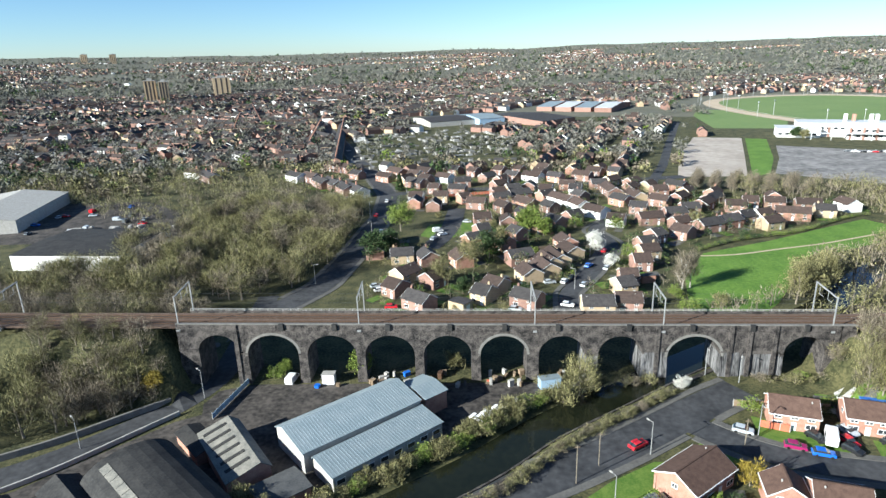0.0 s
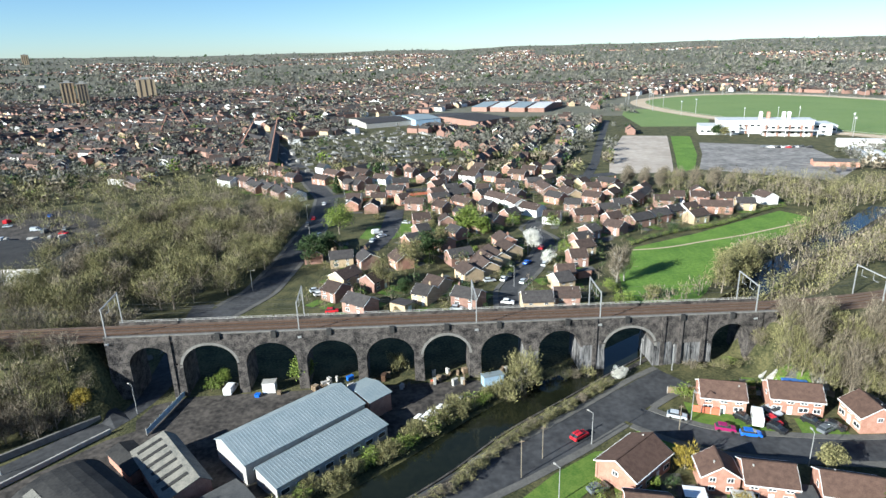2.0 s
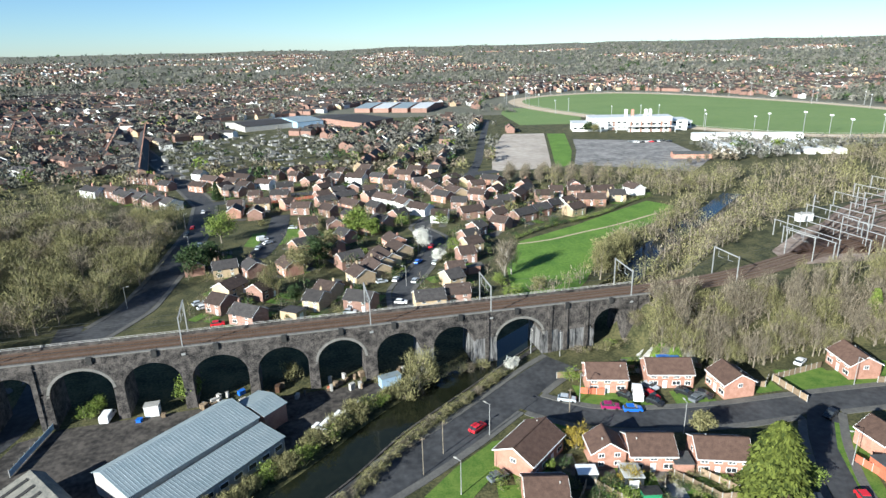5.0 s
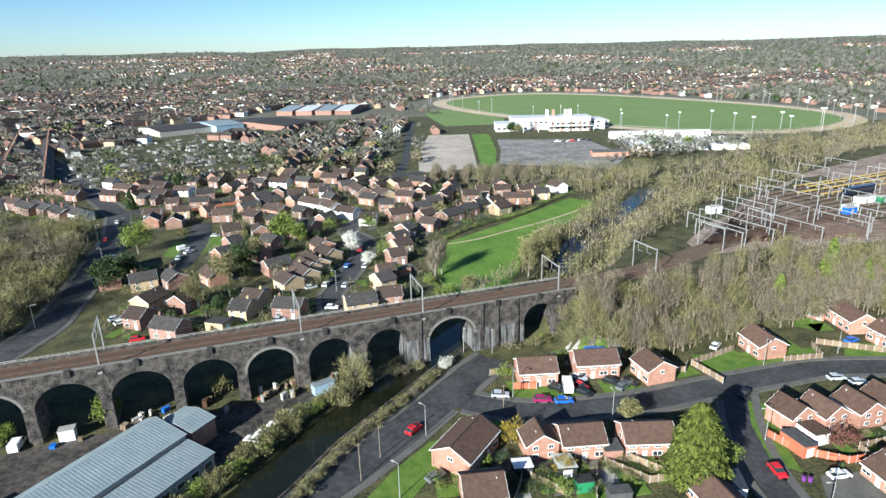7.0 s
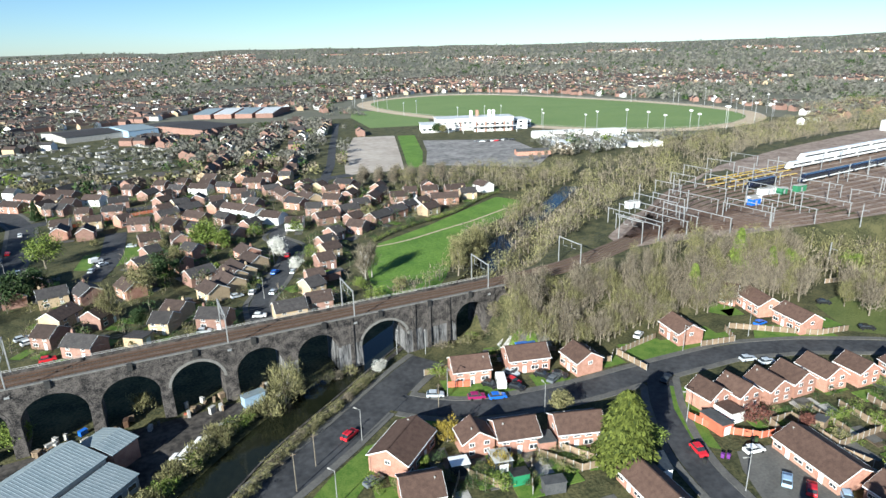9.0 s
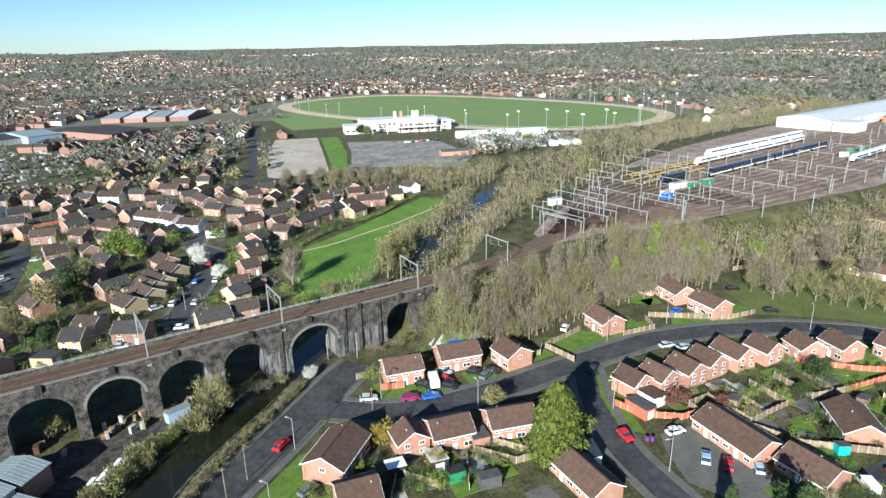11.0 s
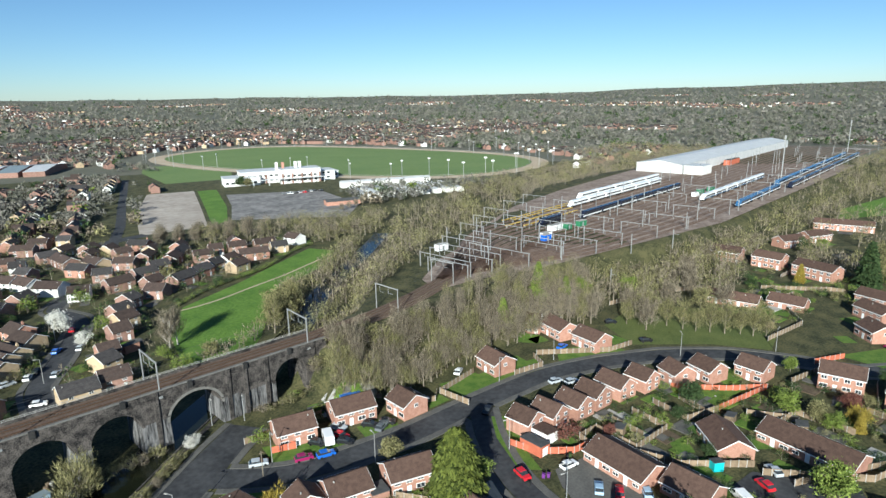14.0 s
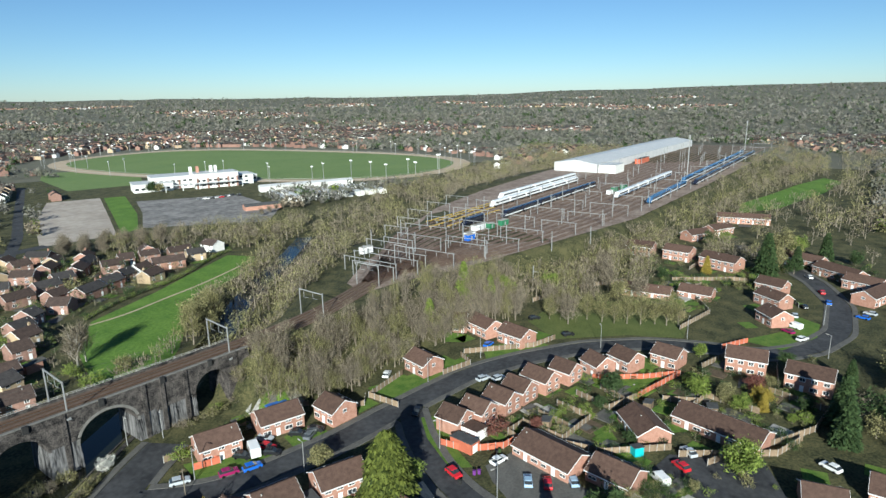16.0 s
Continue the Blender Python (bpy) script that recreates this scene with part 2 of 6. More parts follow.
def strip(name, pts, width, z, material, label, category, step=4.0, side=0.0, skip=None, thick=0.0):
    """A ribbon along a line of points, side metres off its middle."""
    line = []
    for (x1, y1), (x2, y2) in zip(pts, pts[1:]):
        n = max(1, int(math.hypot(x2 - x1, y2 - y1) / step))
        line += [(x1 + (x2 - x1) * i / n, y1 + (y2 - y1) * i / n) for i in range(n)]
    line.append(pts[-1])
    for _ in range(6 if len(line) > 4 else 0):
        line = [line[0]] + [tuple((a[i] + 2 * b[i] + c[i]) / 4 for i in (0, 1)) for a, b, c in zip(line, line[1:], line[2:])] + [line[-1]]
    bm, last = bmesh.new(), None
    for i, (x, y) in enumerate(line):
        (xa, ya), (xb, yb) = line[max(i - 1, 0)], line[min(i + 1, len(line) - 1)]
        d = math.hypot(xb - xa, yb - ya) or 1
        nx, ny = -(yb - ya) / d, (xb - xa) / d
        if skip and skip(x + nx * side, y + ny * side):
            last = None
            continue
        row = []
        for s in (-width / 2, width / 2):
            px, py = x + nx * (side + s), y + ny * (side + s)
            h = ground_z(px, py) + z
            row.append(bm.verts.new((px, py, h)))
            if thick:
                row.append(bm.verts.new((px, py, h - thick)))
        if last:
            if thick:
                a0, a1, b0, b1 = last
                c0, c1, d0, d1 = row
                for q in ((a0, b0, d0, c0), (a0, c0, c1, a1), (b0, b1, d1, d0)):
                    bm.faces.new(q)
            else:
                bm.faces.new((last[0], last[1], row[1], row[0]))
        last = row
    return tagged(part(name, bm, material), label, category, "", "structure")


def patch(name, poly, z, material, label, category, thick=0.0):
    """A flat piece of ground with a given outline."""
    bm = bmesh.new()
    top = [bm.verts.new((x, y, ground_z(x, y) + z)) for x, y in poly]
    bm.faces.new(top)
    if thick:
        low = [bm.verts.new((v.co.x, v.co.y, v.co.z - thick)) for v in top]
        for i in range(len(top)):
            j = (i + 1) % len(top)
            bm.faces.new((top[i], low[i], low[j], top[j]))
    bmesh.ops.triangulate(bm, faces=[f for f in bm.faces if len(f.verts) > 4])
    return tagged(part(name, bm, material), label, category, "", "structure")


# ---- ground: one sheet to the horizon ----
def ground():
    az = np.radians(np.arange(-180, 180, 1.5))
    rs = [0.0] + list(np.arange(12, 420, 6.0)) + list(np.geomspace(424, 4900, 70))
    verts, tris, which = [(0, 0, 0)], [], []
    for r in rs[1:]:
        for a in az:
            x, y = r * math.sin(a), r * math.cos(a)
            verts.append((x, y, ground_z(x, y)))
    n = len(az)
    for j in range(n):
        tris.append((0, 1 + (j + 1) % n, 1 + j)), which.append(0)
    for i in range(len(rs) - 2):
        for j in range(n):
            a, b = 1 + i * n + j, 1 + i * n + (j + 1) % n
            # rings beyond 700 m use the haze-paled ground colour
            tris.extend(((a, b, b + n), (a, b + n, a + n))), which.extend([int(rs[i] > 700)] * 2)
    me = mesh_of("ground", verts, [t[::-1] for t in tris], [M_LAND, M_FARHAZE], which)
    me.polygons.foreach_set("use_smooth", [True] * len(me.polygons))
    tagged(new("ground", me), "rough olive and brown grassland rolling to low hills", "ground", "", "structure")


ground()


# ---- roads and open ground ----
ROADS = {
    "canal_road": ([(-14, 80), (8, 93), (22, 99.5), (35, 106.5), (51, 116.5), (61, 123), (69, 127)], 9.0),
    "estate_road": ([(52, 114), (58, 107), (64, 102), (71, 99), (82, 96), (93, 93.5), (107, 92), (121, 90), (140, 87), (157, 79), (176, 66), (189, 50), (195, 34),
                     (198, 18), (210, 7), (231, 0), (262, 1), (290, 11), (314, 25), (345, 48)], 7.0),
    "side_road": ([(115, 91), (104, 80), (96, 69.5), (91, 60), (87, 46), (84, 34)], 6.0),
    "lane": ([(-60, 196), (-58.5, 160), (-57.5, 140), (-64, 126.5), (-73, 117), (-81, 108.5), (-91, 102), (-120, 88)], 7.0),
    "main_road": ([(-75, 150), (-66, 172), (-52, 188), (-43, 204), (-38, 232), (-34, 263), (-29, 303), (-30, 348), (-52, 432), (-95, 586), (-158, 812)], 10.0),
    "cross_road": ([(-30, 348), (6, 354), (57, 358), (106, 366), (150, 372)], 9.0),
    "close": ([(38, 172), (41, 190), (51, 205), (61, 222), (71, 243), (66, 262), (84, 285)], 6.5),
    "cul_de_sac": ([(8, 310), (4, 274), (-1, 256), (-6, 244)], 9.0),
    "course_drive": ([(126, 360), (150, 410), (179, 482), (250, 653)], 6.0),
}


def near_line(x, y, pts, reach):
    for (x1, y1), (x2, y2) in zip(pts, pts[1:]):
        dx, dy = x2 - x1, y2 - y1
        u = min(max(((x - x1) * dx + (y - y1) * dy) / (dx * dx + dy * dy), 0), 1)
        if math.hypot(x - x1 - u * dx, y - y1 - u * dy) < reach:
            return True
    return False


def on_road(x, y, but="", extra=0.6):
    return any(near_line(x, y, p, w / 2 + extra) for k, (p, w) in ROADS.items() if k != but)


CANAL = [(-40, 72), (-10, 91), (8, 103), (19, 113.5), (34, 123), (47, 131.5), (60, 140), (84, 154), (108, 167), (124, 178), (145, 198), (162, 209), (190, 227), (240, 262)]
for i, (key, (pts, wide)) in enumerate(ROADS.items()):
    strip("road", pts, wide, 0.03 + 0.006 * i, M_ROAD, "dark asphalt road with worn patches", "road", 3)
    if key in ("canal_road", "estate_road", "side_road", "close", "main_road"):
        for s in (-1, 1):
            strip("pavement", pts, 1.7, 0.14, M_PAVE, "grey asphalt pavement with a raised kerb", "pavement", 1.5, s * (wide / 2 + 0.85),
                  lambda x, y, k=key: on_road(x, y, k) or near_line(x, y, CANAL, 5), 0.16)
strip("canal", CANAL, 9.0, 0.05, M_WATER, "still dark green canal water", "canal")
strip("towpath", CANAL, 1.3, 0.12, M_YARD, "narrow gravel towpath beside the canal", "path", 3, -6.2, None, 0.12)
strip("canal_wall", CANAL, 0.4, 0.3, M_BLUEBRICK, "low stone coping along the canal", "wall", 3, -4.7, None, 0.3)
patch("yard", [(-56, 134), (-48, 136.5), (24, 133), (21, 124), (9, 117), (-2, 112), (-32, 93), (-52, 108), (-58, 128)], 0.035, M_YARD, "stained asphalt works yard", "yard")
patch("meadow", [(75, 172), (84, 200), (101, 226), (134, 239), (160, 252), (190, 266), (196, 252), (183, 236), (151, 222), (126, 203), (104, 176), (92, 165)], 0.04, M_GRASS,
      "bright green mown meadow sloping to the canal", "grass")
strip("footpath", [(99, 223), (112, 222), (130, 228), (150, 232), (180, 243)], 1.1, 0.06, M_SAND, "worn footpath across the meadow", "path")
patch("green", [(176, 77), (186, 92), (212, 92), (226, 70), (212, 44), (199, 42), (192, 58)], 0.04, M_DULLGRASS, "shaded green between the houses", "grass")
for poly in ([(22, 90), (30, 96), (40, 101.5), (46, 101), (38, 93), (28, 85)], [(46, 103), (52, 107.5), (58, 101), (53, 98)], [(97, 66), (104, 77), (111, 84), (115, 80), (106, 72), (100, 62)],
             [(64, 108), (70, 104), (80, 101), (77, 109), (66, 116)], [(84, 100), (93, 97.5), (95, 104), (86, 106)], [(112, 96), (128, 93.5), (140, 91), (150, 94), (126, 102), (116, 106)],
             [(205, 14), (222, 6), (236, 6), (240, 12), (222, 16), (207, 26)], [(150, 88), (170, 76), (172, 82), (158, 94)], [(0, 255), (18, 268), (14, 285), (-6, 280), (-10, 262)]):
    patch("lawn", poly, 0.07, M_LAWN, "short green verge and front lawn", "grass")
patch("forecourt", [(98, 56), (102, 60), (112, 57), (108, 44), (103, 30), (96, 34), (93, 48)], 0.06, M_PAVE, "paved parking court before the bungalows", "paving")
patch("parking_court", [(118, 30), (128, 28), (136, 10), (124, 4), (114, 14)], 0.06, M_ROAD, "asphalt parking court", "paving")


patch("far_field", [(885, 430), (995, 510), (1055, 455), (940, 378)], 0.5, M_GRASS, "green field beyond the racecourse", "grass")
patch("playing_field", [(440, 66), (469, 46), (560, 24), (640, 14), (660, 30), (600, 46), (545, 56), (480, 70)], 0.08, M_GRASS, "bright green playing field behind the houses", "grass")
patch("works_yard", [(-112, 72), (-96, 92), (-84, 99), (-74, 109), (-62, 121), (-56, 124), (-50, 110), (-32, 92), (-22, 84), (-34, 70)], 0.028, M_YARD, "dark asphalt round the works halls", "yard")


def oval(cx, cy, ax, ay, turn, k=1.0, n=72):
    c, s = math.cos(radians(turn)), math.sin(radians(turn))
    out = []
    for i in range(n):
        a = 2 * math.pi * i / n
        u = math.copysign(abs(math.cos(a)) ** 0.75, math.cos(a)) * (ax + k)
        v = math.copysign(abs(math.sin(a)) ** 0.75, math.sin(a)) * (ay + k)
        out.append((cx + c * u - s * v, cy + s * u + c * v))
    return out


COURSE = (517, 650, 276, 155, -80.5)
strip("race_track", (lambda o: o + o[:1])(oval(*COURSE)), 20, 0.12, M_SAND, "sandy oval racing track", "track", 12)
patch("infield", oval(*COURSE, k=-8), 0.06, M_COURSE, "green turf inside the racing oval", "grass")
patch("outer_turf", [(262, 590), (286, 700), (318, 770), (352, 742), (360, 640), (322, 572)], 0.05, M_COURSE, "green turf beside the track", "grass")
patch("gravel_park", [(146, 372), (176, 450), (221, 536), (256, 522), (215, 430), (186, 366)], 0.05, M_GRAVEL, "pale gravel overflow car park with puddles", "car park")
patch("grass_strip", [(189, 366), (218, 430), (258, 520), (272, 512), (232, 424), (203, 372)], 0.05, M_GRASS, "strip of grass beside the car park", "grass")
patch("car_park", [(206, 372), (236, 424), (262, 478), (326, 434), (300, 352), (262, 320)], 0.045, M_PARK, "large worn asphalt car park", "car park")
patch("depot_yard", [(152, 139), (158, 152), (185, 167), (205, 173), (245, 198), (305, 214), (380, 226), (512, 236), (860, 232), (860, 92), (620, 90), (330, 100), (260, 114), (200, 126), (170, 136)], 0.12,
      M_BALLAST_PALE, "brown ballast of the railway depot", "ballast")


# ---- viaduct ----
V_ANG = math.degrees(math.atan2(-0.034, 1.0))
OPEN = [(-61.2, -51.2), (-49.1, -36.4), (-34.3, -22.1), (-20.0, -7.7), (-5.6, 6.2), (8.3, 19.7), (22.5, 33.8), (36.9, 47.5), (53.6, 66.5), (81.4, 91.1)]
V_X0, V_X1, V_DEEP = -66.0, 98.0, 9.4


def v_top(x):
    """Height of the parapet along the viaduct."""
    return 16.2 - 0.0225 * (x + 41)


def viaduct():
    root = thing("viaduct", pose(0, 135.47, 0, 0, 0, V_ANG), "long soot-dark brick railway viaduct of round arches", "viaduct", "", "")
    ends = [V_X0] + [(a[1] + b[0]) / 2 for a, b in zip(OPEN, OPEN[1:])] + [V_X1]
    ends[9] = 74.0
    for i, (x0, x1) in enumerate(OPEN):
        left, right = ends[i], ends[i + 1]
        mid, half = (x0 + x1) / 2, (x1 - x0) / 2
        crown = v_top(mid) - 3.0
        rise = min(half * 0.92, 5.4)
        spring = crown - rise
        n = 20
        arc = [(mid - half * math.cos(math.pi * k / n), spring + rise * math.sin(math.pi * k / n)) for k in range(n + 1)]
        # wall over the arch
        bm = bmesh.new()
        rows = []
        cols = [(left, spring)] + arc + [(right, spring)]
        for y in (0.0, V_DEEP):
            rows.append([(bm.verts.new((x, y, z)), bm.verts.new((x, y, v_top(x) - 1.5))) for x, z in cols])
        for k in range(len(cols) - 1):
            (a, at), (b, bt) = rows[0][k], rows[0][k + 1]
            (c, ct), (d, dt) = rows[1][k], rows[1][k + 1]
            bm.faces.new((a, b, bt, at)), bm.faces.new((d, c, ct, dt)), bm.faces.new((a, c, d, b)), bm.faces.new((at, bt, dt, ct))
        for k in (0, -1):
            (a, at), (c, ct) = rows[0][k], rows[1][k]
            bm.faces.new((a, at, ct, c))
        part("spandrel_wall", bm, M_BLUEBRICK, root)
        # ring of arch bricks, a little proud
        bm = bmesh.new()
        prev = None
        for k, (x, z) in enumerate(arc):
            a = math.pi * k / n
            ox, oz = x - 0.62 * math.cos(a), z + 0.62 * math.sin(a)
            q = [bm.verts.new(p) for p in ((x, -0.07, z), (ox, -0.07, oz), (x, 0.25, z), (ox, 0.25, oz))]
            if prev:
                bm.faces.new((prev[0], q[0], q[1], prev[1])), bm.faces.new((prev[1], q[1], q[3], prev[3])), bm.faces.new((prev[2], q[2], q[0], prev[0]))
            prev = q
        part("arch_ring", bm, M_COPING if i in (1, 5, 8) else M_BLUEBRICK, root)
    # piers between the openings
    piers = [(a[1], b[0]) for a, b in zip(OPEN, OPEN[1:])]
    for i, (x0, x1) in enumerate([(V_X0, OPEN[0][0])] + piers + [(OPEN[-1][1], V_X1)]):
        if i == 9:
            wide = [(x0, 71.0), (80.6, x1)]
            part("blind_wall", boxes((71.0, 80.6, 0.25, V_DEEP, -0.3, v_top(75) - 1.6)), M_STREAK, root, "wall pale with lime streaks")
        else:
            wide = [(x0, x1)]
        for p0, p1 in wide:
            z1 = v_top((p0 + p1) / 2) - 8.0 if p1 - p0 < 4 else v_top((p0 + p1) / 2) - 7.0
            bm = bmesh.new()
            flare = 0.16
            lo = [bm.verts.new(c) for c in ((p0 - flare, -flare, -0.4), (p1 + flare, -flare, -0.4), (p1 + flare, V_DEEP + flare, -0.4), (p0 - flare, V_DEEP + flare, -0.4))]
            hi = [bm.verts.new(c) for c in ((p0, 0, z1), (p1, 0, z1), (p1, V_DEEP, z1), (p0, V_DEEP, z1))]
            for k in range(4):
                j = (k + 1) % 4
                bm.faces.new((lo[k], lo[j], hi[j], hi[k]))
            bm.faces.new(hi)
            part("pier", bm, M_STREAK if 7 <= i <= 9 else M_BLUEBRICK, root)
            part("impost_band", boxes((p0 - 0.12, p1 + 0.12, -0.14, V_DEEP + 0.14, z1 - 0.25, z1 + 0.1)), M_BLUEBRICK, root)
    for x in (-51.5, 51.0, 68.5, 73.0, 79.0, 93.5):
        part("pilaster", boxes((x - 0.5, x + 0.5, -0.35, 0.1, -0.3, v_top(x) - 0.2)), M_BLUEBRICK, root)
    # string course, parapets, coping, by lengths
    n = 33
    for k in range(n):
        a, b = V_X0 + (V_X1 - V_X0) * k / n, V_X0 + (V_X1 - V_X0) * (k + 1) / n
        for y0, y1, zz0, zz1, nm, m in ((-0.22, 0.3, -1.75, -1.5, "string_course", M_BLUEBRICK), (-0.02, 0.5, -1.5, -0.18, "parapet", M_BLUEBRICK), (-0.12, 0.6, -0.18, 0.02, "coping", M_COPING),
                                    (V_DEEP - 0.5, V_DEEP, -1.5, -0.5, "parapet", M_BLUEBRICK)):
            bm = boxes((a, b - 0.01, y0, y1, 0, 1))
            for v in bm.verts:
                v.co.z = v_top(v.co.x) + (zz1 if v.co.z > 0.5 else zz0)
            part(nm, bm, m, root)
    for x in (-40, -27, -14, 1.0, 14.2, 27, 44, 59, 73.2, 86):
        part("refuge", boxes((x - 0.55, x + 0.55, -0.5, 0.1, v_top(x) - 1.5, v_top(x) + 0.12)), M_DARKROOF, root, "dark refuge niche on corbels")
    return root


viaduct()


def track_z(x):
    """Height of the ballast on the viaduct and the embankment after it."""
    return v_top(x) - 1.1 if x < 98 else ground_z(x, 134) + 0.2


def rail_line(u, off):
    """A point on the line of the two tracks: over the viaduct, then bending into the depot."""
    c, s = math.cos(radians(V_ANG)), math.sin(radians(V_ANG))
    if u <= 98:
        return (u * c - off * s, 135.47 + u * s + off * c, v_top(u) - 1.05)
    e = u - 98
    ang = radians(V_ANG) + 0.26 * smooth(0, 55, e) - 0.24 * smooth(60, 120, e)
    x, y, a = 98 * c, 135.47 + 98 * s, radians(V_ANG)
    d, done = 2.0, 0.0
    while done < e:
        st = min(d, e - done)
        a = radians(V_ANG) + 0.26 * smooth(0, 55, done) - 0.27 * smooth(60, 130, done)
        x, y, done = x + st * math.cos(a), y + st * math.sin(a), done + st
    x, y = x - off * math.sin(ang), y + off * math.cos(ang)
    return (x, y, v_top(98) - 1.05 + (max(ground_z(x, y), 11.7) + 0.25 - v_top(98) + 1.05) * smooth(0, 60, e))


def ribbon(name, us, off, wide, z0, thick, material, label, category):
    bm, last = bmesh.new(), None
    for u in us:
        row = []
        for o in (off - wide / 2, off + wide / 2):
            x, y, z = rail_line(u, o)
            row += [bm.verts.new((x, y, z + z0)), bm.verts.new((x, y, z + z0 - thick))]
        if last:
            a0, a1, b0, b1 = last
            c0, c1, d0, d1 = row
            for q in ((a0, b0, d0, c0), (a0, c0, c1, a1), (b0, b1, d1, d0)):
                bm.faces.new(q)
        last = row
    return tagged(part(name, bm, material), label, category, "", "structure")


US = [-230 + 4 * i for i in range(120)]
ribbon("trackbed", [u for u in US if u < 250], 4.7, 8.2, 0.0, 0.5, M_BALLAST, "brown stone ballast under the tracks", "ballast")
for off in (2.2, 3.7, 5.7, 7.2):
    ribbon("rail", US, off, 0.16, 0.22, 0.2, M_RUST, "rusty steel running rail", "rail")
bm = bmesh.new()
for i in range(520):
    for off in (2.95, 6.45):
        u = -200 + i * 0.72
        x, y, z = rail_line(u, off)
        x2, y2, _ = rail_line(u + 0.3, off)
        a = math.atan2(y2 - y, x2 - x)
        b2 = boxes((-0.13, 0.13, -1.25, 1.25, 0.0, 0.07))
        me = data("tmp", b2, M_CONCRETE)
        me.transform(Matrix.Translation((x, y, z)) @ Matrix.Rotation(a, 4, "Z"))
        bm.from_mesh(me)
        bpy.data.meshes.remove(me)
tagged(part("sleepers", bm, M_SLEEPER), "weathered sleepers set in the ballast", "sleepers", "", "stuff")
def wire_mast(u, high, arm=8.0, both=True):
    """A portal of two galvanised posts and a beam over the tracks."""
    x, y, z = rail_line(u, 0.2)
    x2, y2, _ = rail_line(u, 9.2)
    a = math.degrees(math.atan2(y2 - y, x2 - x))
    root = thing("overhead_line_mast", pose(x, y, z - 1.2, 0, 0, a), "galvanised steel portal carrying overhead railway wires", "mast", "overhead line masts")
    span = math.hypot(x2 - x, y2 - y)
    part("post", boxes((-0.12, 0.12, -0.12, 0.12, 0, high + 1.2)), M_STEEL, root)
    part("post", boxes((span - 0.12, span + 0.12, -0.12, 0.12, 0, high + 1.6)), M_STEEL, root)
    bm = boxes((-0.2, span + 0.2, -0.12, 0.12, 0, 0.28))
    for v in bm.verts:
        v.co.z += high + 0.7 + 0.7 * v.co.x / span
    part("beam", bm, M_STEEL, root)
    part("base_plate", boxes((-0.55, 0.55, -0.45, 0.45, 0.3, 0.75)), M_STEEL, root)
    for o in (2.95, 6.45):
        part("registration_arm", boxes((o - 0.9, o + 0.9, -0.05, 0.05, high - 1.0, high - 0.9), (o + 0.8, o + 0.9, -0.05, 0.05, high - 1.0, high + 0.9)), M_STEEL, root)


for u, h in ((-65.3, 8.2), (-21, 8.2), (21.5, 8.2), (52.2, 8.0), (92.2, 8.2), (127, 7.8), (162, 7.8), (190, 7.8), (-110, 8), (-155, 8)):
    wire_mast(u, h)
for off, zz in ((2.95, 5.4), (6.45, 5.4), (2.95, 6.4), (6.45, 6.4)):
    cu = bpy.data.curves.new("overhead_wire", "CURVE")
    cu.dimensions, cu.bevel_depth, cu.bevel_resolution = "3D", 0.022, 0
    sp = cu.splines.new("POLY")
    pts = [rail_line(u, off) for u in range(-200, 240, 8)]
    sp.points.add(len(pts) - 1)
    for p, q in zip(sp.points, pts):
        p.co = (*q[:2], q[2] + zz, 1)
    cu.materials.append(M_FELT)
    tagged(new("overhead_wire", cu), "thin dark overhead contact wire", "wire")


def line_fence():
    root = thing("line_fence", pose(0, 0, 0), "pale post-and-rail fence along the far side of the deck", "fence")
    post = data("post", boxes((-0.06, 0.06, -0.06, 0.06, 0, 1.25)), M_CONCRETE)
    for i in range(82):
        x, y, z = rail_line(-66 + 2 * i, 9.2)
        part("post", post, None, root, "", pose(x, y, z - 0.1))
    for k in range(41):
        bm = bmesh.new()
        a, b = Vector(rail_line(-66 + 4 * k, 9.2)), Vector(rail_line(-62 + 4 * k, 9.2))
        for zz in (0.35, 0.75, 1.1):
            q = [bm.verts.new(p + Vector((0, dy, zz + dz))) for p in (a, b) for dy, dz in ((-0.03, -0.05), (-0.03, 0.05), (0.03, 0.05), (0.03, -0.05))]
            for i in range(4):
                j = (i + 1) % 4
                bm.faces.new((q[i], q[j], q[4 + j], q[4 + i]))
        part("rail", bm, M_CONCRETE, root)


line_fence()


# ---- houses ----
SHARED = {}
HOMES = []


def shared(key, make, material):
    if key not in SHARED:
        SHARED[key] = data(key.split("|")[0], make(), material)
    return SHARED[key]


def window_at(root, w, h, place, near):
    """A white frame with its pane, standing 5 cm proud of the wall; local y points out of the wall."""
    fr = shared("window|%.1f|%.1f" % (w, h), lambda: boxes((-w / 2, w / 2, 0, 0.06, 0, h)), M_PLASTIC)
    pane = shared("pane|%.1f|%.1f" % (w, h), lambda: boxes((-w / 2 + 0.11, -0.05, 0.05, 0.072, 0.12, h - 0.11), (0.05, w / 2 - 0.11, 0.05, 0.072, 0.12, h - 0.11)), M_GLASS)
    f = part("window", fr, None, root, "", place)
    part("pane", pane, None, f)


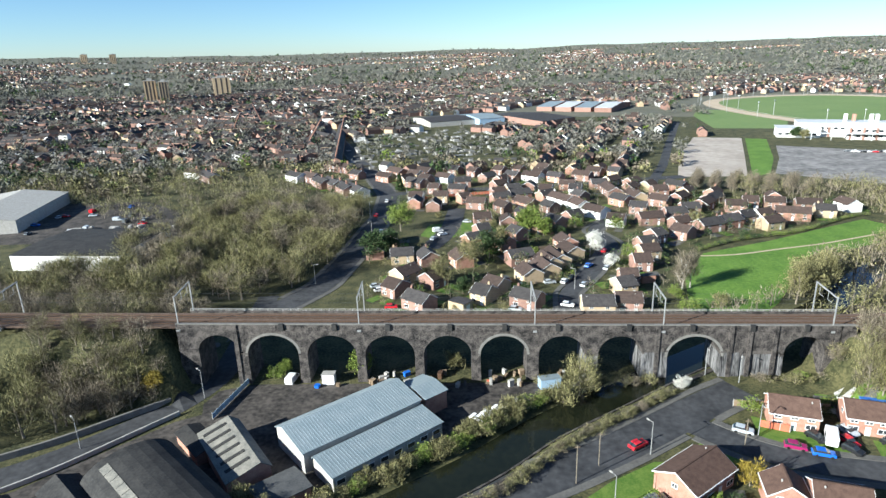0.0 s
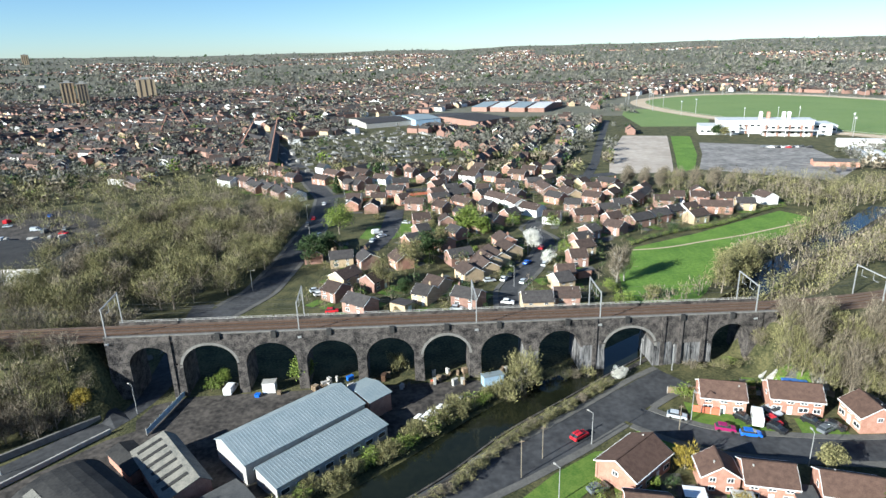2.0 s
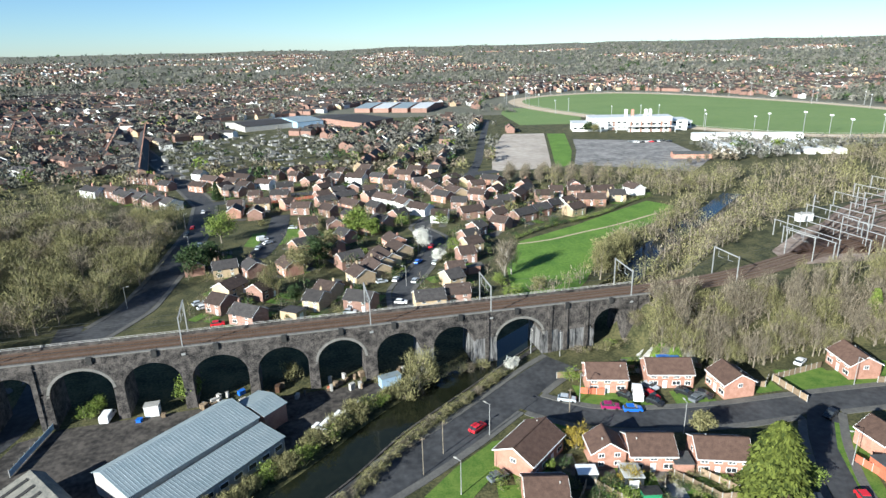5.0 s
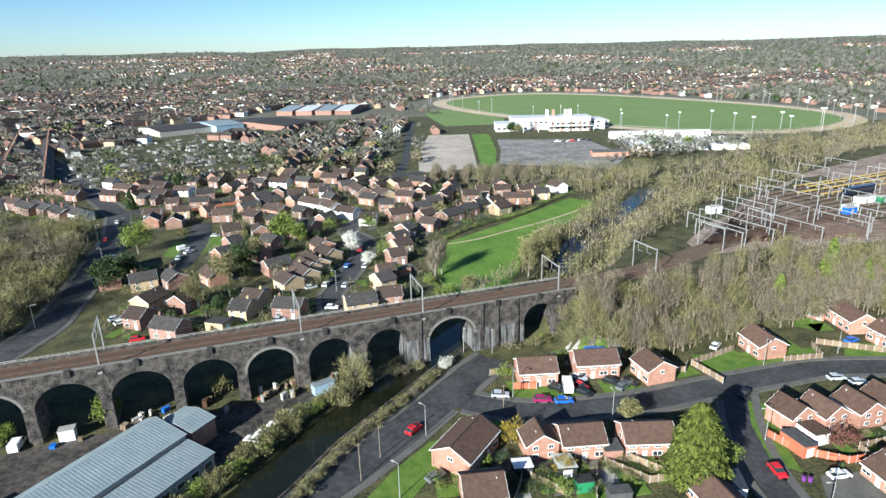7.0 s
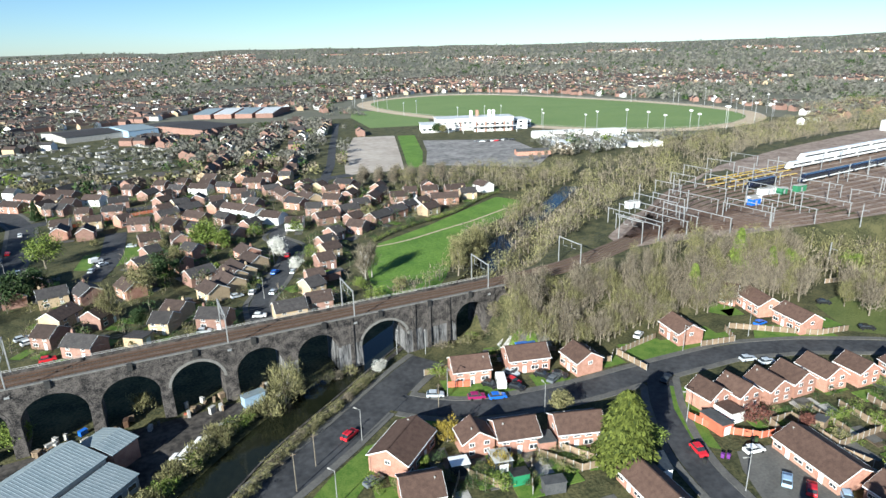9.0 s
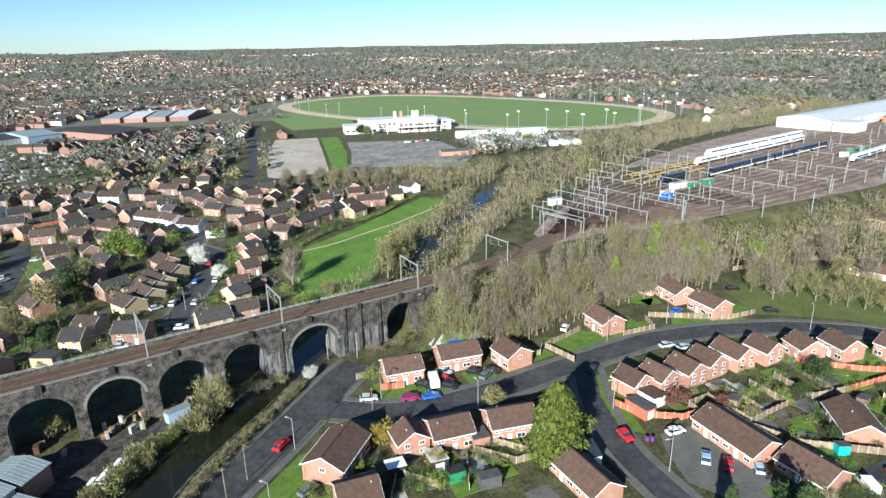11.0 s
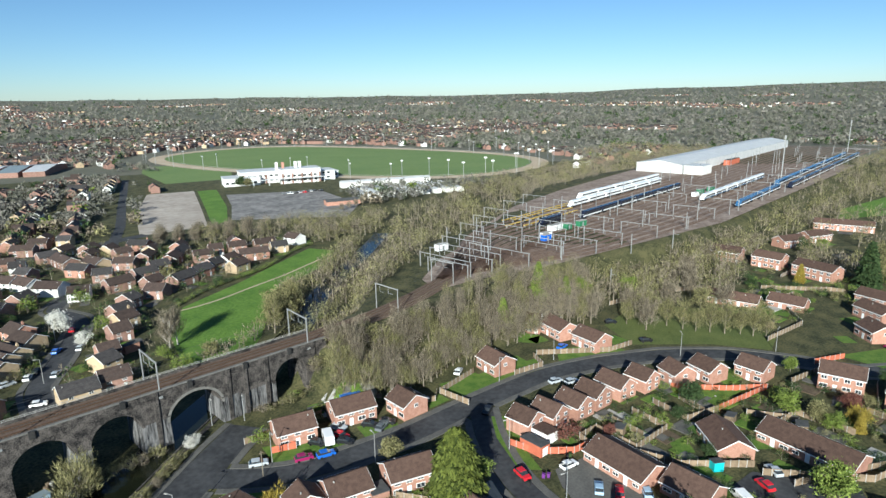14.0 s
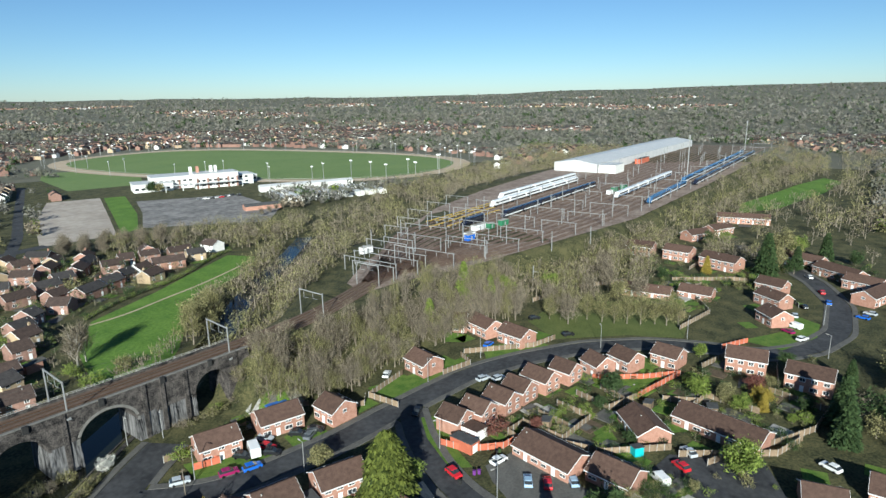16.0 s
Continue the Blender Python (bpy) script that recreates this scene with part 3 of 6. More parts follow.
def house(x, y, angle, length, deep, style):
    rnd = random.Random(round(x * 13 + y * 7))
    length, half = round(length, 1), deep / 2
    eave, ridge = {"low": (2.7, 4.9), "tall": (4.9, 7.0), "terrace": (4.4, 6.5)}.get(style, (3.9, 6.05))
    wall_m = {"cream": M_CREAM, "white": M_WHITE_WALL, "plain": M_REDBRICK if rnd.random() < 0.75 else M_BRICK, "terrace": M_REDBRICK if rnd.random() < 0.6 else M_WHITE_WALL}.get(style, M_BRICK)
    roof_m = M_TILE if style in ("brick", "low", "tall") else M_OLDTILE if rnd.random() < 0.6 else M_SLATE
    tone = {"cream": "buff brick", "white": "white-rendered"}.get(style, "white-rendered" if wall_m == M_WHITE_WALL else "red-brown brick" if wall_m == M_REDBRICK else "orange brick")
    kind = {"low": "low terrace", "tall": "two-storey apartment block", "terrace": "terraced row"}.get(style, "two-storey house")
    tile = "brown tiled" if roof_m in (M_TILE, M_OLDTILE) else "dark grey slated"
    z0 = ground_z(x, y)
    root = thing("house", pose(x, y, z0, 0, 0, angle), tone + " " + kind + " under a " + tile + " roof", "house", "houses of the estates" if style != "terrace" else "terraced rows")
    l2 = length / 2
    HOMES.append((x, y, angle))
    part("wall", prism([(-half, -0.3), (half, -0.3), (half, eave), (0, ridge - 0.12), (-half, eave)], -l2, l2), wall_m, root)
    # two roof slopes with overhang and thickness
    slope = (ridge - eave) / half
    over, verge, th = 0.35, 0.22, 0.16
    for s in (-1, 1):
        prof = [(0, ridge), (s * (half + over), eave - over * slope), (s * (half + over), eave - over * slope - th), (0, ridge - th)]
        part("roof_slope", prism(prof, -l2 - verge, l2 + verge), roof_m, root)
        if style not in ("brick", "low", "tall"):
            continue
        gut = (half + over, half + over + 0.12)
        y0, y1 = (gut if s > 0 else (-gut[1], -gut[0]))
        part("gutter", boxes((-l2 - verge, l2 + verge, y0, y1, eave - over * slope - 0.22, eave - over * slope - 0.04)), M_PLASTIC, root)
    if style in ("brick", "low", "tall"):
        part("ridge_tiles", boxes((-l2 - verge, l2 + verge, -0.16, 0.16, ridge - 0.06, ridge + 0.07)), roof_m, root)
    if style == "terrace":
        n = max(1, int(length / 11))
        for k in range(n):
            cx = -l2 + (k + 0.5) * length / n
            part("chimney", shared("chimney", lambda: boxes((-0.5, 0.5, -0.4, 0.4, 0, 2.4), (-0.3, -0.1, -0.1, 0.1, 2.4, 2.8), (0.1, 0.3, -0.1, 0.1, 2.4, 2.8)), M_BRICK), None, root, "", pose(cx, 0, ridge - 0.9))
        if length > 45:
            return root
    for e in (-1, 1):
        bm = bmesh.new()
        for s in (-1, 1):
            q = [bm.verts.new((e * (l2 + verge + dx), yy, zz)) for dx in (0, 0.05) for yy, zz in ((0, ridge - 0.02), (s * (half + over), eave - over * slope - 0.02), (s * (half + over), eave - over * slope - 0.19), (0, ridge - 0.21))]
            bm.faces.new(q[:4]), bm.faces.new(q[4:])
            for i in range(4):
                j = (i + 1) % 4
                bm.faces.new((q[i], q[j], q[4 + j], q[4 + i]))
        part("bargeboard", bm, M_PLASTIC, root)
    near = style in ("brick", "low", "tall")
    if near:
        ca, sa = math.cos(radians(angle)), math.sin(radians(angle))
        for s in (-1, 1):
            w, d, g = rnd.uniform(2.0, 3.6), rnd.uniform(2.0, 3.5), half + rnd.uniform(4.5, 6.0)
            o = rnd.uniform(-1.5, 1.5)
            poly = [(x + ca * (o + a) - sa * s * (g + e), y + sa * (o + a) + ca * s * (g + e)) for a, e in ((-w, -d), (w, -d), (w, d), (-w, d))]
            if not any(on_road(px, py, "", 1.9) for px, py in poly):
                patch("lawn", poly if s > 0 else poly[::-1], 0.085, rnd.choice((M_LAWN, M_LAWN, M_PAVE)), "small garden lawn or patio beside a house", "garden")
    if style != "terrace":
        if not near and rnd.random() < 0.4:
            part("chimney", boxes((-0.35, 0.35, -0.3, 0.3, 0, 1.5), (-0.12, 0.12, -0.12, 0.12, 1.5, 1.85)), wall_m, root, "", pose(rnd.choice((-1, 1)) * (l2 - 1.2), 0.4, ridge - 0.75))
        else:
            part("flue_pipe", shared("flue", lambda: boxes((-0.09, 0.09, -0.09, 0.09, 0, 0.9), (-0.14, 0.14, -0.14, 0.14, 0.7, 0.8)), M_CONCRETE), None, root, "", pose(rnd.uniform(-l2 + 1, l2 - 1), rnd.choice((-1, 1)), ridge - 1.1))
    floors = {"tall": [0.8, 3.1], "low": [0.85]}.get(style, [0.8, 2.65])
    gabled = near and deep < 6.8
    c, sn = math.cos(radians(angle)), math.sin(radians(angle))
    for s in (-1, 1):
        # only long sides that face the camera get doors and windows
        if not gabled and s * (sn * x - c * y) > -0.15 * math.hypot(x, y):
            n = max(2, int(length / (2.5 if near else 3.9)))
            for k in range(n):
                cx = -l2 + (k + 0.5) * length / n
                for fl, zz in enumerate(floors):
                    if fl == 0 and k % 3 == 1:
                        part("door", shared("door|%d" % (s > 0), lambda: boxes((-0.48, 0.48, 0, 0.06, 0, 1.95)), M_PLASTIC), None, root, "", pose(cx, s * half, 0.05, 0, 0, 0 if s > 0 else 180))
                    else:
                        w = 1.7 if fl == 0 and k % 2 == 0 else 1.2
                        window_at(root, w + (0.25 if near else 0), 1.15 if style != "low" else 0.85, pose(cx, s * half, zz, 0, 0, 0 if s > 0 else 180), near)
        # gable ends, left plain where they turn away from the camera
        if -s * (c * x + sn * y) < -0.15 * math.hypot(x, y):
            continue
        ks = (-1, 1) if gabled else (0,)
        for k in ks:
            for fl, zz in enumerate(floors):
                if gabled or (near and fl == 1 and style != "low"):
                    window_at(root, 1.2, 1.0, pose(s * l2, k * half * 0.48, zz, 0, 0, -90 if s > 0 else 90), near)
    return root


# estate on the near side
house(44.8, 94.2, -145, 12.2, 8.5, "brick")
house(41.8, 81.2, -17, 7.5, 7.5, "brick")
house(58.5, 89.0, -104, 5.9, 6.5, "brick")
house(66.4, 86.2, -19, 8.7, 7.5, "brick")
house(78.5, 80.9, -23, 10.0, 7.5, "brick")
house(78.1, 60.1, -101, 12.7, 7.0, "low")
house(73.3, 113.7, -20, 9.3, 7.5, "brick")
house(88.4, 110.7, -20, 10.6, 7.5, "brick")
house(99.6, 102.2, -97, 7.5, 7.5, "brick")
house(133.8, 99.6, -105, 8.9, 7.5, "brick")
house(168.6, 99.4, -111, 10.7, 7.5, "brick")
house(166.9, 108.4, -62, 5.0, 7.0, "brick")
house(166.9, 86.5, -104, 10.1, 7.5, "brick")
house(111.6, 74.1, -93, 6.6, 6.5, "brick")
house(118.1, 71.5, -95, 7.1, 6.5, "brick")
house(126.1, 69.3, -99, 7.4, 6.5, "brick")
house(133.7, 68.2, -99, 7.2, 6.5, "brick")
house(142.1, 66.2, -102, 8.5, 6.5, "brick")
house(150.5, 62.4, -101, 6.8, 6.5, "brick")
house(159.5, 56.5, -118, 6.9, 7.0, "brick")
house(167.4, 50.8, -113, 7.7, 7.0, "brick")
house(176.3, 41.0, -100, 7.8, 7.5, "brick")
house(111.8, 48.9, -103, 15.0, 9.0, "low")
house(112.1, 34.6, -100, 9.7, 8.0, "low")
house(134.5, 35.7, -138, 11.5, 8.0, "low")
house(143.6, 20.2, -104, 20.2, 9.0, "low")
house(183.9, 21.3, -84, 10.5, 8.0, "tall")
house(180.5, 5.1, -93, 11.2, 8.0, "tall")
house(229.6, 19.5, -139, 9.0, 8.0, "brick")
house(250.2, 22.3, -126, 11.5, 7.0, "brick")
house(267.2, 24.6, -110, 10.6, 7.0, "brick")
house(289.1, -5.7, -112, 13.4, 8.0, "brick")
house(302.2, 3.4, -128, 19.8, 8.0, "brick")
house(317.6, 18.6, -114, 18.7, 8.0, "brick")
house(301.0, 87.3, -87, 12.8, 9.0, "tall")
house(300.9, 68.9, -97, 12.7, 9.0, "tall")
house(294.0, 48.6, -109, 17.1, 9.0, "tall")
house(245.0, 48.4, -94, 12.4, 7.0, "low")
house(236.9, 65.2, -85, 18.1, 7.0, "low")
house(407.8, 57.6, -79, 29.2, 8.0, "brick")
house(347.9, 71.8, -30, 14.5, 8.0, "brick")
house(368.2, 64.2, -30, 15.3, 8.0, "brick")
house(273.9, -8.7, -22, 17.4, 8.0, "brick")
house(125.5, -1.2, -79, 7.6, 8.0, "low")
house(135.6, -11.1, -91, 5.0, 8.0, "low")
# estate beyond the viaduct
house(-16.1, 227.9, 5, 8.7, 7.5, "cream")
house(-13.8, 206.9, 47, 9.0, 7.5, "cream")
house(-16.4, 194.0, -42, 6.5, 7.5, "plain")
house(-6.0, 224.7, -70, 7.9, 7.5, "plain")
house(12.8, 185.8, -36, 6.0, 7.5, "cream")
house(17.4, 192.8, -46, 7.0, 7.5, "cream")
house(29.9, 203.0, -72, 8.2, 7.5, "cream")
house(38.5, 214.3, -72, 9.4, 7.5, "cream")
house(49.8, 237.9, -80, 8.7, 7.5, "plain")
house(49.2, 226.2, -73, 9.5, 7.5, "cream")
house(42.3, 218.6, -76, 11.8, 7.5, "cream")
house(36.4, 208.2, -75, 10.0, 7.5, "cream")
house(62.8, 311.8, -61, 15.5, 7.5, "white")
house(68.8, 300.8, -74, 13.3, 7.5, "white")
house(73.8, 285.6, -54, 11.6, 7.5, "white")
house(79.2, 269.2, -26, 7.9, 7.5, "white")
house(96.0, 290.3, -27, 7.9, 7.5, "plain")
house(92.1, 306.8, -58, 10.3, 7.5, "plain")
house(93.2, 330.6, -88, 18.0, 7.5, "plain")
house(94.8, 270.4, 5, 10.9, 7.5, "plain")
house(108.7, 277.2, 2, 9.7, 7.5, "plain")
house(118.5, 284.8, -3, 8.5, 7.5, "plain")
house(101.1, 247.3, -52, 8.1, 7.5, "plain")
house(115.8, 256.4, 20, 11.5, 7.5, "plain")
house(126.7, 261.2, 21, 10.1, 7.5, "plain")
house(136.6, 267.4, 19, 7.1, 7.5, "plain")
house(145.6, 269.5, 16, 8.0, 7.5, "white")
house(159.9, 270.4, -23, 14.3, 7.5, "plain")
house(152.2, 294.2, -19, 6.9, 7.5, "plain")
house(162.3, 290.8, -19, 8.9, 7.5, "plain")
house(175.4, 284.9, -19, 11.0, 7.5, "plain")
house(192.9, 282.6, -86, 10.1, 7.5, "white")
house(129.0, 293.6, 47, 11.3, 7.5, "plain")
house(137.6, 303.8, 44, 12.5, 7.5, "plain")
house(88.3, 243.6, 29, 6.0, 7.5, "plain")
house(80.9, 233.1, 16, 7.2, 7.5, "plain")
house(78.3, 222.9, 13, 7.4, 7.5, "cream")
house(72.2, 211.8, 1, 6.4, 7.5, "plain")
house(62.9, 196.4, -5, 6.0, 7.5, "plain")
house(59.3, 189.0, 16, 6.1, 7.5, "cream")
house(46.8, 173.7, -5, 9.5, 7.5, "cream")
house(56.7, 175.4, -9, 7.8, 7.5, "plain")
house(-13.6, 328.1, -9, 7.6, 7.5, "white")
house(18.3, 310.2, -18, 9.7, 7.5, "plain")
house(18.8, 278.6, 3, 8.0, 7.5, "plain")
house(17.4, 259.5, 23, 6.0, 7.5, "plain")
house(42.4, 326.5, 18, 11.6, 7.5, "plain")
house(43.2, 306.6, -59, 13.2, 7.5, "plain")
house(12.1, 322.4, 23, 6.0, 7.5, "plain")
house(58.4, 335.7, -19, 7.0, 7.5, "white")
house(74.7, 334.9, -19, 6.7, 7.5, "white")
house(101.8, 314.6, -80, 12.7, 7.5, "cream")
house(117.8, 324.8, 3, 8.1, 7.5, "plain")
house(131.1, 335.6, -54, 11.3, 7.5, "plain")
house(-14.9, 366.9, -41, 12.6, 7.5, "plain")
house(-34.8, 388.0, -44, 12.1, 7.5, "plain")
house(2.6, 379.3, -38, 10.3, 7.5, "white")
house(13.1, 364.8, 0, 9.6, 7.5, "plain")
house(29.2, 376.4, 42, 9.8, 7.5, "plain")
house(57.0, 374.1, -45, 12.5, 7.5, "white")
house(-28.9, 404.1, -50, 14.4, 7.5, "plain")
house(33.6, 352.5, 32, 7.8, 7.5, "plain")
house(-10.6, 402.5, -44, 13.7, 7.5, "plain")
house(87.1, 372.1, -39, 11.4, 7.5, "plain")
house(7.8, 406.2, -44, 14.3, 7.5, "plain")
house(-3.6, 349.1, -18, 6.2, 7.5, "plain")
# terraces further off
house(-132.3, 519.1, -54, 108.0, 8.5, "terrace")
house(-125.2, 632.6, -83, 180.5, 8.5, "terrace")
house(-95.0, 599.8, -83, 306.1, 8.5, "terrace")
house(-68.9, 426.9, -44, 29.2, 8.5, "terrace")
house(-171.0, 637.9, -83, 101.8, 8.5, "terrace")
house(-247.6, 771.2, -75, 188.3, 8.5, "terrace")
house(-251.6, 867.6, -72, 269.7, 8.5, "terrace")
house(-93.8, 396.9, -46, 14.4, 8.5, "terrace")
house(-83.3, 393.3, -47, 14.2, 8.5, "terrace")
house(-73.0, 375.3, -59, 16.4, 8.5, "terrace")
house(-65.7, 370.5, -63, 21.3, 8.5, "terrace")
house(-57.5, 358.4, -64, 23.9, 8.5, "terrace")
house(-48.8, 349.4, -62, 19.9, 8.5, "terrace")
house(-203.6, 505.2, -129, 12.0, 8.5, "terrace")
house(-158.6, 443.5, 27, 12.8, 8.5, "terrace")
house(-167.4, 420.8, -30, 18.3, 8.5, "terrace")
house(-223.7, 526.5, -58, 61.0, 8.5, "terrace")
house(-290.8, 791.0, -39, 106.1, 8.5, "terrace")
house(-286.9, 687.7, 14, 32.8, 8.5, "terrace")
house(-154.1, 407.5, -53, 23.1, 8.5, "terrace")


# more houses packed between those above, turned as their neighbours are
rnd = random.Random(41)
ESTATE = [(-22, 362), (-12, 300), (12, 290), (30, 250), (66, 268), (92, 245), (104, 240), (150, 258), (196, 284), (176, 300), (140, 318), (122, 350), (110, 362), (60, 352)]
UPPER = [(-60, 402), (-34, 358), (20, 360), (110, 372), (128, 392), (60, 404)]
LOWER = [(-30, 252), (-26, 182), (30, 180), (60, 176), (72, 200), (92, 236), (60, 250), (30, 245)]
for poly, want in ((ESTATE, 34), (UPPER, 22), (LOWER, 9)):
    made = 0
    for _ in range(1500):
        x, y = rnd.uniform(-60, 200), rnd.uniform(178, 405)
        if made < want and inside(x, y, poly) and not on_road(x, y, "", 5) and all(math.hypot(x - h[0], y - h[1]) > 11.5 for h in HOMES):
            near = min(HOMES, key=lambda h: math.hypot(x - h[0], y - h[1]))
            house(round(x, 1), round(y, 1), near[2] + rnd.choice((0, 0, 90)), rnd.uniform(7, 10), 7.0, rnd.choice(("plain", "plain", "plain", "cream")))
            made += 1


def outhouse(name, x, y, angle, w, d, h, wall_m, roof_m, label, category, pitch=0.25):
    """A flat or slightly pitched shed, garage or conservatory with a door."""
    root = thing(name, pose(x, y, ground_z(x, y), 0, 0, angle), label, category)
    part("wall", prism([(-d / 2, -0.1), (d / 2, -0.1), (d / 2, h), (-d / 2, h + pitch)], -w / 2, w / 2), wall_m, root)
    part("roof", prism([(-d / 2 - 0.15, h + pitch + 0.03), (d / 2 + 0.15, h + 0.0), (d / 2 + 0.15, h + 0.12), (-d / 2 - 0.15, h + pitch + 0.15)], -w / 2 - 0.15, w / 2 + 0.15), roof_m, root)
    part("door", boxes((w / 2, w / 2 + 0.06, -0.9, 0.9, 0.05, 2.0)), M_PLASTIC if h > 2.3 else M_TIMBER, root)
    return root


# ---- trees ----
def tube(v, f, p, q, r0, r1, n=5):
    p, q = np.array(p, float), np.array(q, float)
    d = (q - p) / (np.linalg.norm(q - p) + 1e-9)
    a = np.cross(d, (0.3, 0.9, 0.2))
    a /= np.linalg.norm(a)
    b = np.cross(d, a)
    k = len(v)
    for c, r in ((p, r0), (q, r1)):
        for i in range(n):
            t = 2 * math.pi * i / n
            v.append(c + r * (a * math.cos(t) + b * math.sin(t)))
    for i in range(n):
        j = (i + 1) % n
        f.append((k + i, k + j, k + n + j)), f.append((k + i, k + n + j, k + n + i))


def tree_shape(seed, high, wide, limbs, twigs, kind, twig_len=1.3, twig_w=0.11):
    """Trunk with limbs, and a crown of many slender twigs or small leaves; arrays of vertices and triangles for both."""
    rs = np.random.RandomState(seed)
    tv, tf, cv, cf = [], [], [], []
    lean = rs.uniform(-0.04, 0.04, 2) * high
    fork = high * (0.17 if kind != "bush" else 0.08)
    r = high * 0.016 + 0.05
    top = np.array((lean[0], lean[1], high * 0.9))
    knee = np.array((lean[0] * 0.3, lean[1] * 0.3, fork))
    tube(tv, tf, (0, 0, -0.3), knee, r * 1.25, r * 0.85, 7)
    tube(tv, tf, knee, top, r * 0.85, 0.03, 5)
    tips = [top]
    for i in range(limbs):
        a = 2.4 * i + rs.uniform(-0.4, 0.4)
        h0 = fork + (high * 0.55) * (i / limbs) ** 1.1
        base = knee + (top - knee) * min((h0 - fork) / (high * 0.9 - fork), 1)
        out = wide * rs.uniform(0.7, 1.05) * (1 - 0.45 * i / limbs)
        end = base + np.array((math.cos(a) * out, math.sin(a) * out, high * rs.uniform(0.18, 0.34)))
        end[2] = min(end[2], high * 0.97)
        mid = (base + end) / 2 + np.array((0, 0, -0.06 * high * rs.uniform(0, 1)))
        tube(tv, tf, base, mid, r * 0.5, r * 0.3, 4), tube(tv, tf, mid, end, r * 0.3, 0.025, 4)
        tips += [mid, end]
        for _ in range(3):
            e2 = mid + (end - mid) * rs.uniform(0.2, 1) + rs.normal(0, 0.16, 3) * wide + np.array((0, 0, 0.05 * high))
            tube(tv, tf, mid, e2, r * 0.2, 0.02, 3)
            tips.append(e2)
    tips = np.array(tips)
    for _ in range(twigs):
        c = tips[rs.randint(len(tips))] + rs.normal(0, 1, 3) * np.array((0.19 * wide, 0.19 * wide, 0.075 * high))
        c[2] = max(c[2], fork * 0.7)
        if kind in ("bare", "bush"):
            d = rs.normal(0, 0.65, 3) + np.array((c[0] / wide * 0.8, c[1] / wide * 0.8, 1.75))
            d /= np.linalg.norm(d)
            s = np.cross(d, rs.normal(0, 1, 3))
            s *= twig_w / (np.linalg.norm(s) + 1e-9)
            ln = twig_len * rs.uniform(0.6, 1.4)
            k = len(cv)
            cv += [c - s, c + s, c + d * ln]
        else:
            d, e = rs.normal(0, 1, 3), rs.normal(0, 1, 3)
            d *= twig_len * rs.uniform(0.5, 1.2) / np.linalg.norm(d)
            e *= twig_len * rs.uniform(0.4, 0.9) / np.linalg.norm(e)
            k = len(cv)
            cv += [c, c + d, c + e]
        cf.append((k, k + 1, k + 2))
    return np.array(tv), np.array(tf), np.array(cv), np.array(cf)


def conifer_shape(seed, high, wide, tiers, sprays, droop=0.35, leaf=0.55, power=0.75):
    rs = np.random.RandomState(seed)
    tv, tf, cv, cf = [], [], [], []
    tube(tv, tf, (0, 0, -0.3), (0, 0, high * 0.95), high * 0.022, 0.03, 6)
    for _ in range(sprays):
        u = rs.rand() ** 0.7
        h = high * (0.05 + 0.95 * (1 - u))
        rad = wide * (u ** power) * rs.uniform(0.55, 1.04) * (1 + 0.12 * math.sin(9 * u * tiers))
        a = rs.uniform(0, 2 * math.pi)
        rad *= 1 + 0.13 * math.sin(5 * a + 6 * u * tiers) * math.sin(3 * a - 4 * u * tiers)
        c = np.array((math.cos(a) * rad, math.sin(a) * rad, h + rs.normal(0, 0.12)))
        out = np.array((math.cos(a), math.sin(a), -droop + rs.normal(0, 0.25)))
        side = np.array((-math.sin(a), math.cos(a), rs.normal(0, 0.5)))
        k = len(cv)
        ln = leaf * rs.uniform(0.7, 1.5)
        cv += [c - side * ln * 0.45, c + side * ln * 0.45, c + out * ln]
        cf.append((k, k + 1, k + 2))
    return np.array(tv), np.array(tf), np.array(cv), np.array(cf)


SHAPES = {
    "bare": [tree_shape(s, 12, 4.2, 11, 1900, "bare", 1.5, 0.06) for s in (1, 2, 3)],
    "tall": [tree_shape(s, 16, 3.3, 13, 1500, "bare", 2.0, 0.06) for s in (4, 5)],
    "olive": [tree_shape(s, 10, 4.4, 9, 2900, "leaf", 0.56) for s in (6, 7)],
    "leafy": [tree_shape(s, 8, 3.8, 9, 2600, "leaf", 0.68) for s in (8, 9)],
    "bush": [tree_shape(s, 3.6, 2.4, 7, 700, "leaf", 0.42) for s in (10, 11)],
    "twigbush": [tree_shape(s, 4.5, 2.6, 8, 900, "bush", 0.9, 0.07) for s in (12, 13)],
    "conifer": [conifer_shape(14, 10, 2.4, 6, 2400, 0.3, 0.5)],
    "gold": [conifer_shape(15, 16.5, 5.6, 9, 9000, 0.55, 0.6, 0.5)],
}
LEAVES = {"bare": M_TWIG, "tall": M_TWIG, "olive": M_OLIVE, "leafy": M_LEAF, "bush": M_LEAF, "twigbush": M_OLIVE, "conifer": M_DARKLEAF, "gold": M_GOLDLEAF}
WORDS = {"bare": "bare spring tree with fine brown twigs", "tall": "tall slender bare tree with brown twigs", "olive": "broad tree with olive opening buds", "leafy": "round tree in fresh green leaf",
         "bush": "rounded green garden shrub", "twigbush": "straggling olive shrub with bare twigs", "conifer": "dark evergreen conifer in a garden", "gold": "tall golden-green cypress beside the houses"}
TREE_DATA = {}


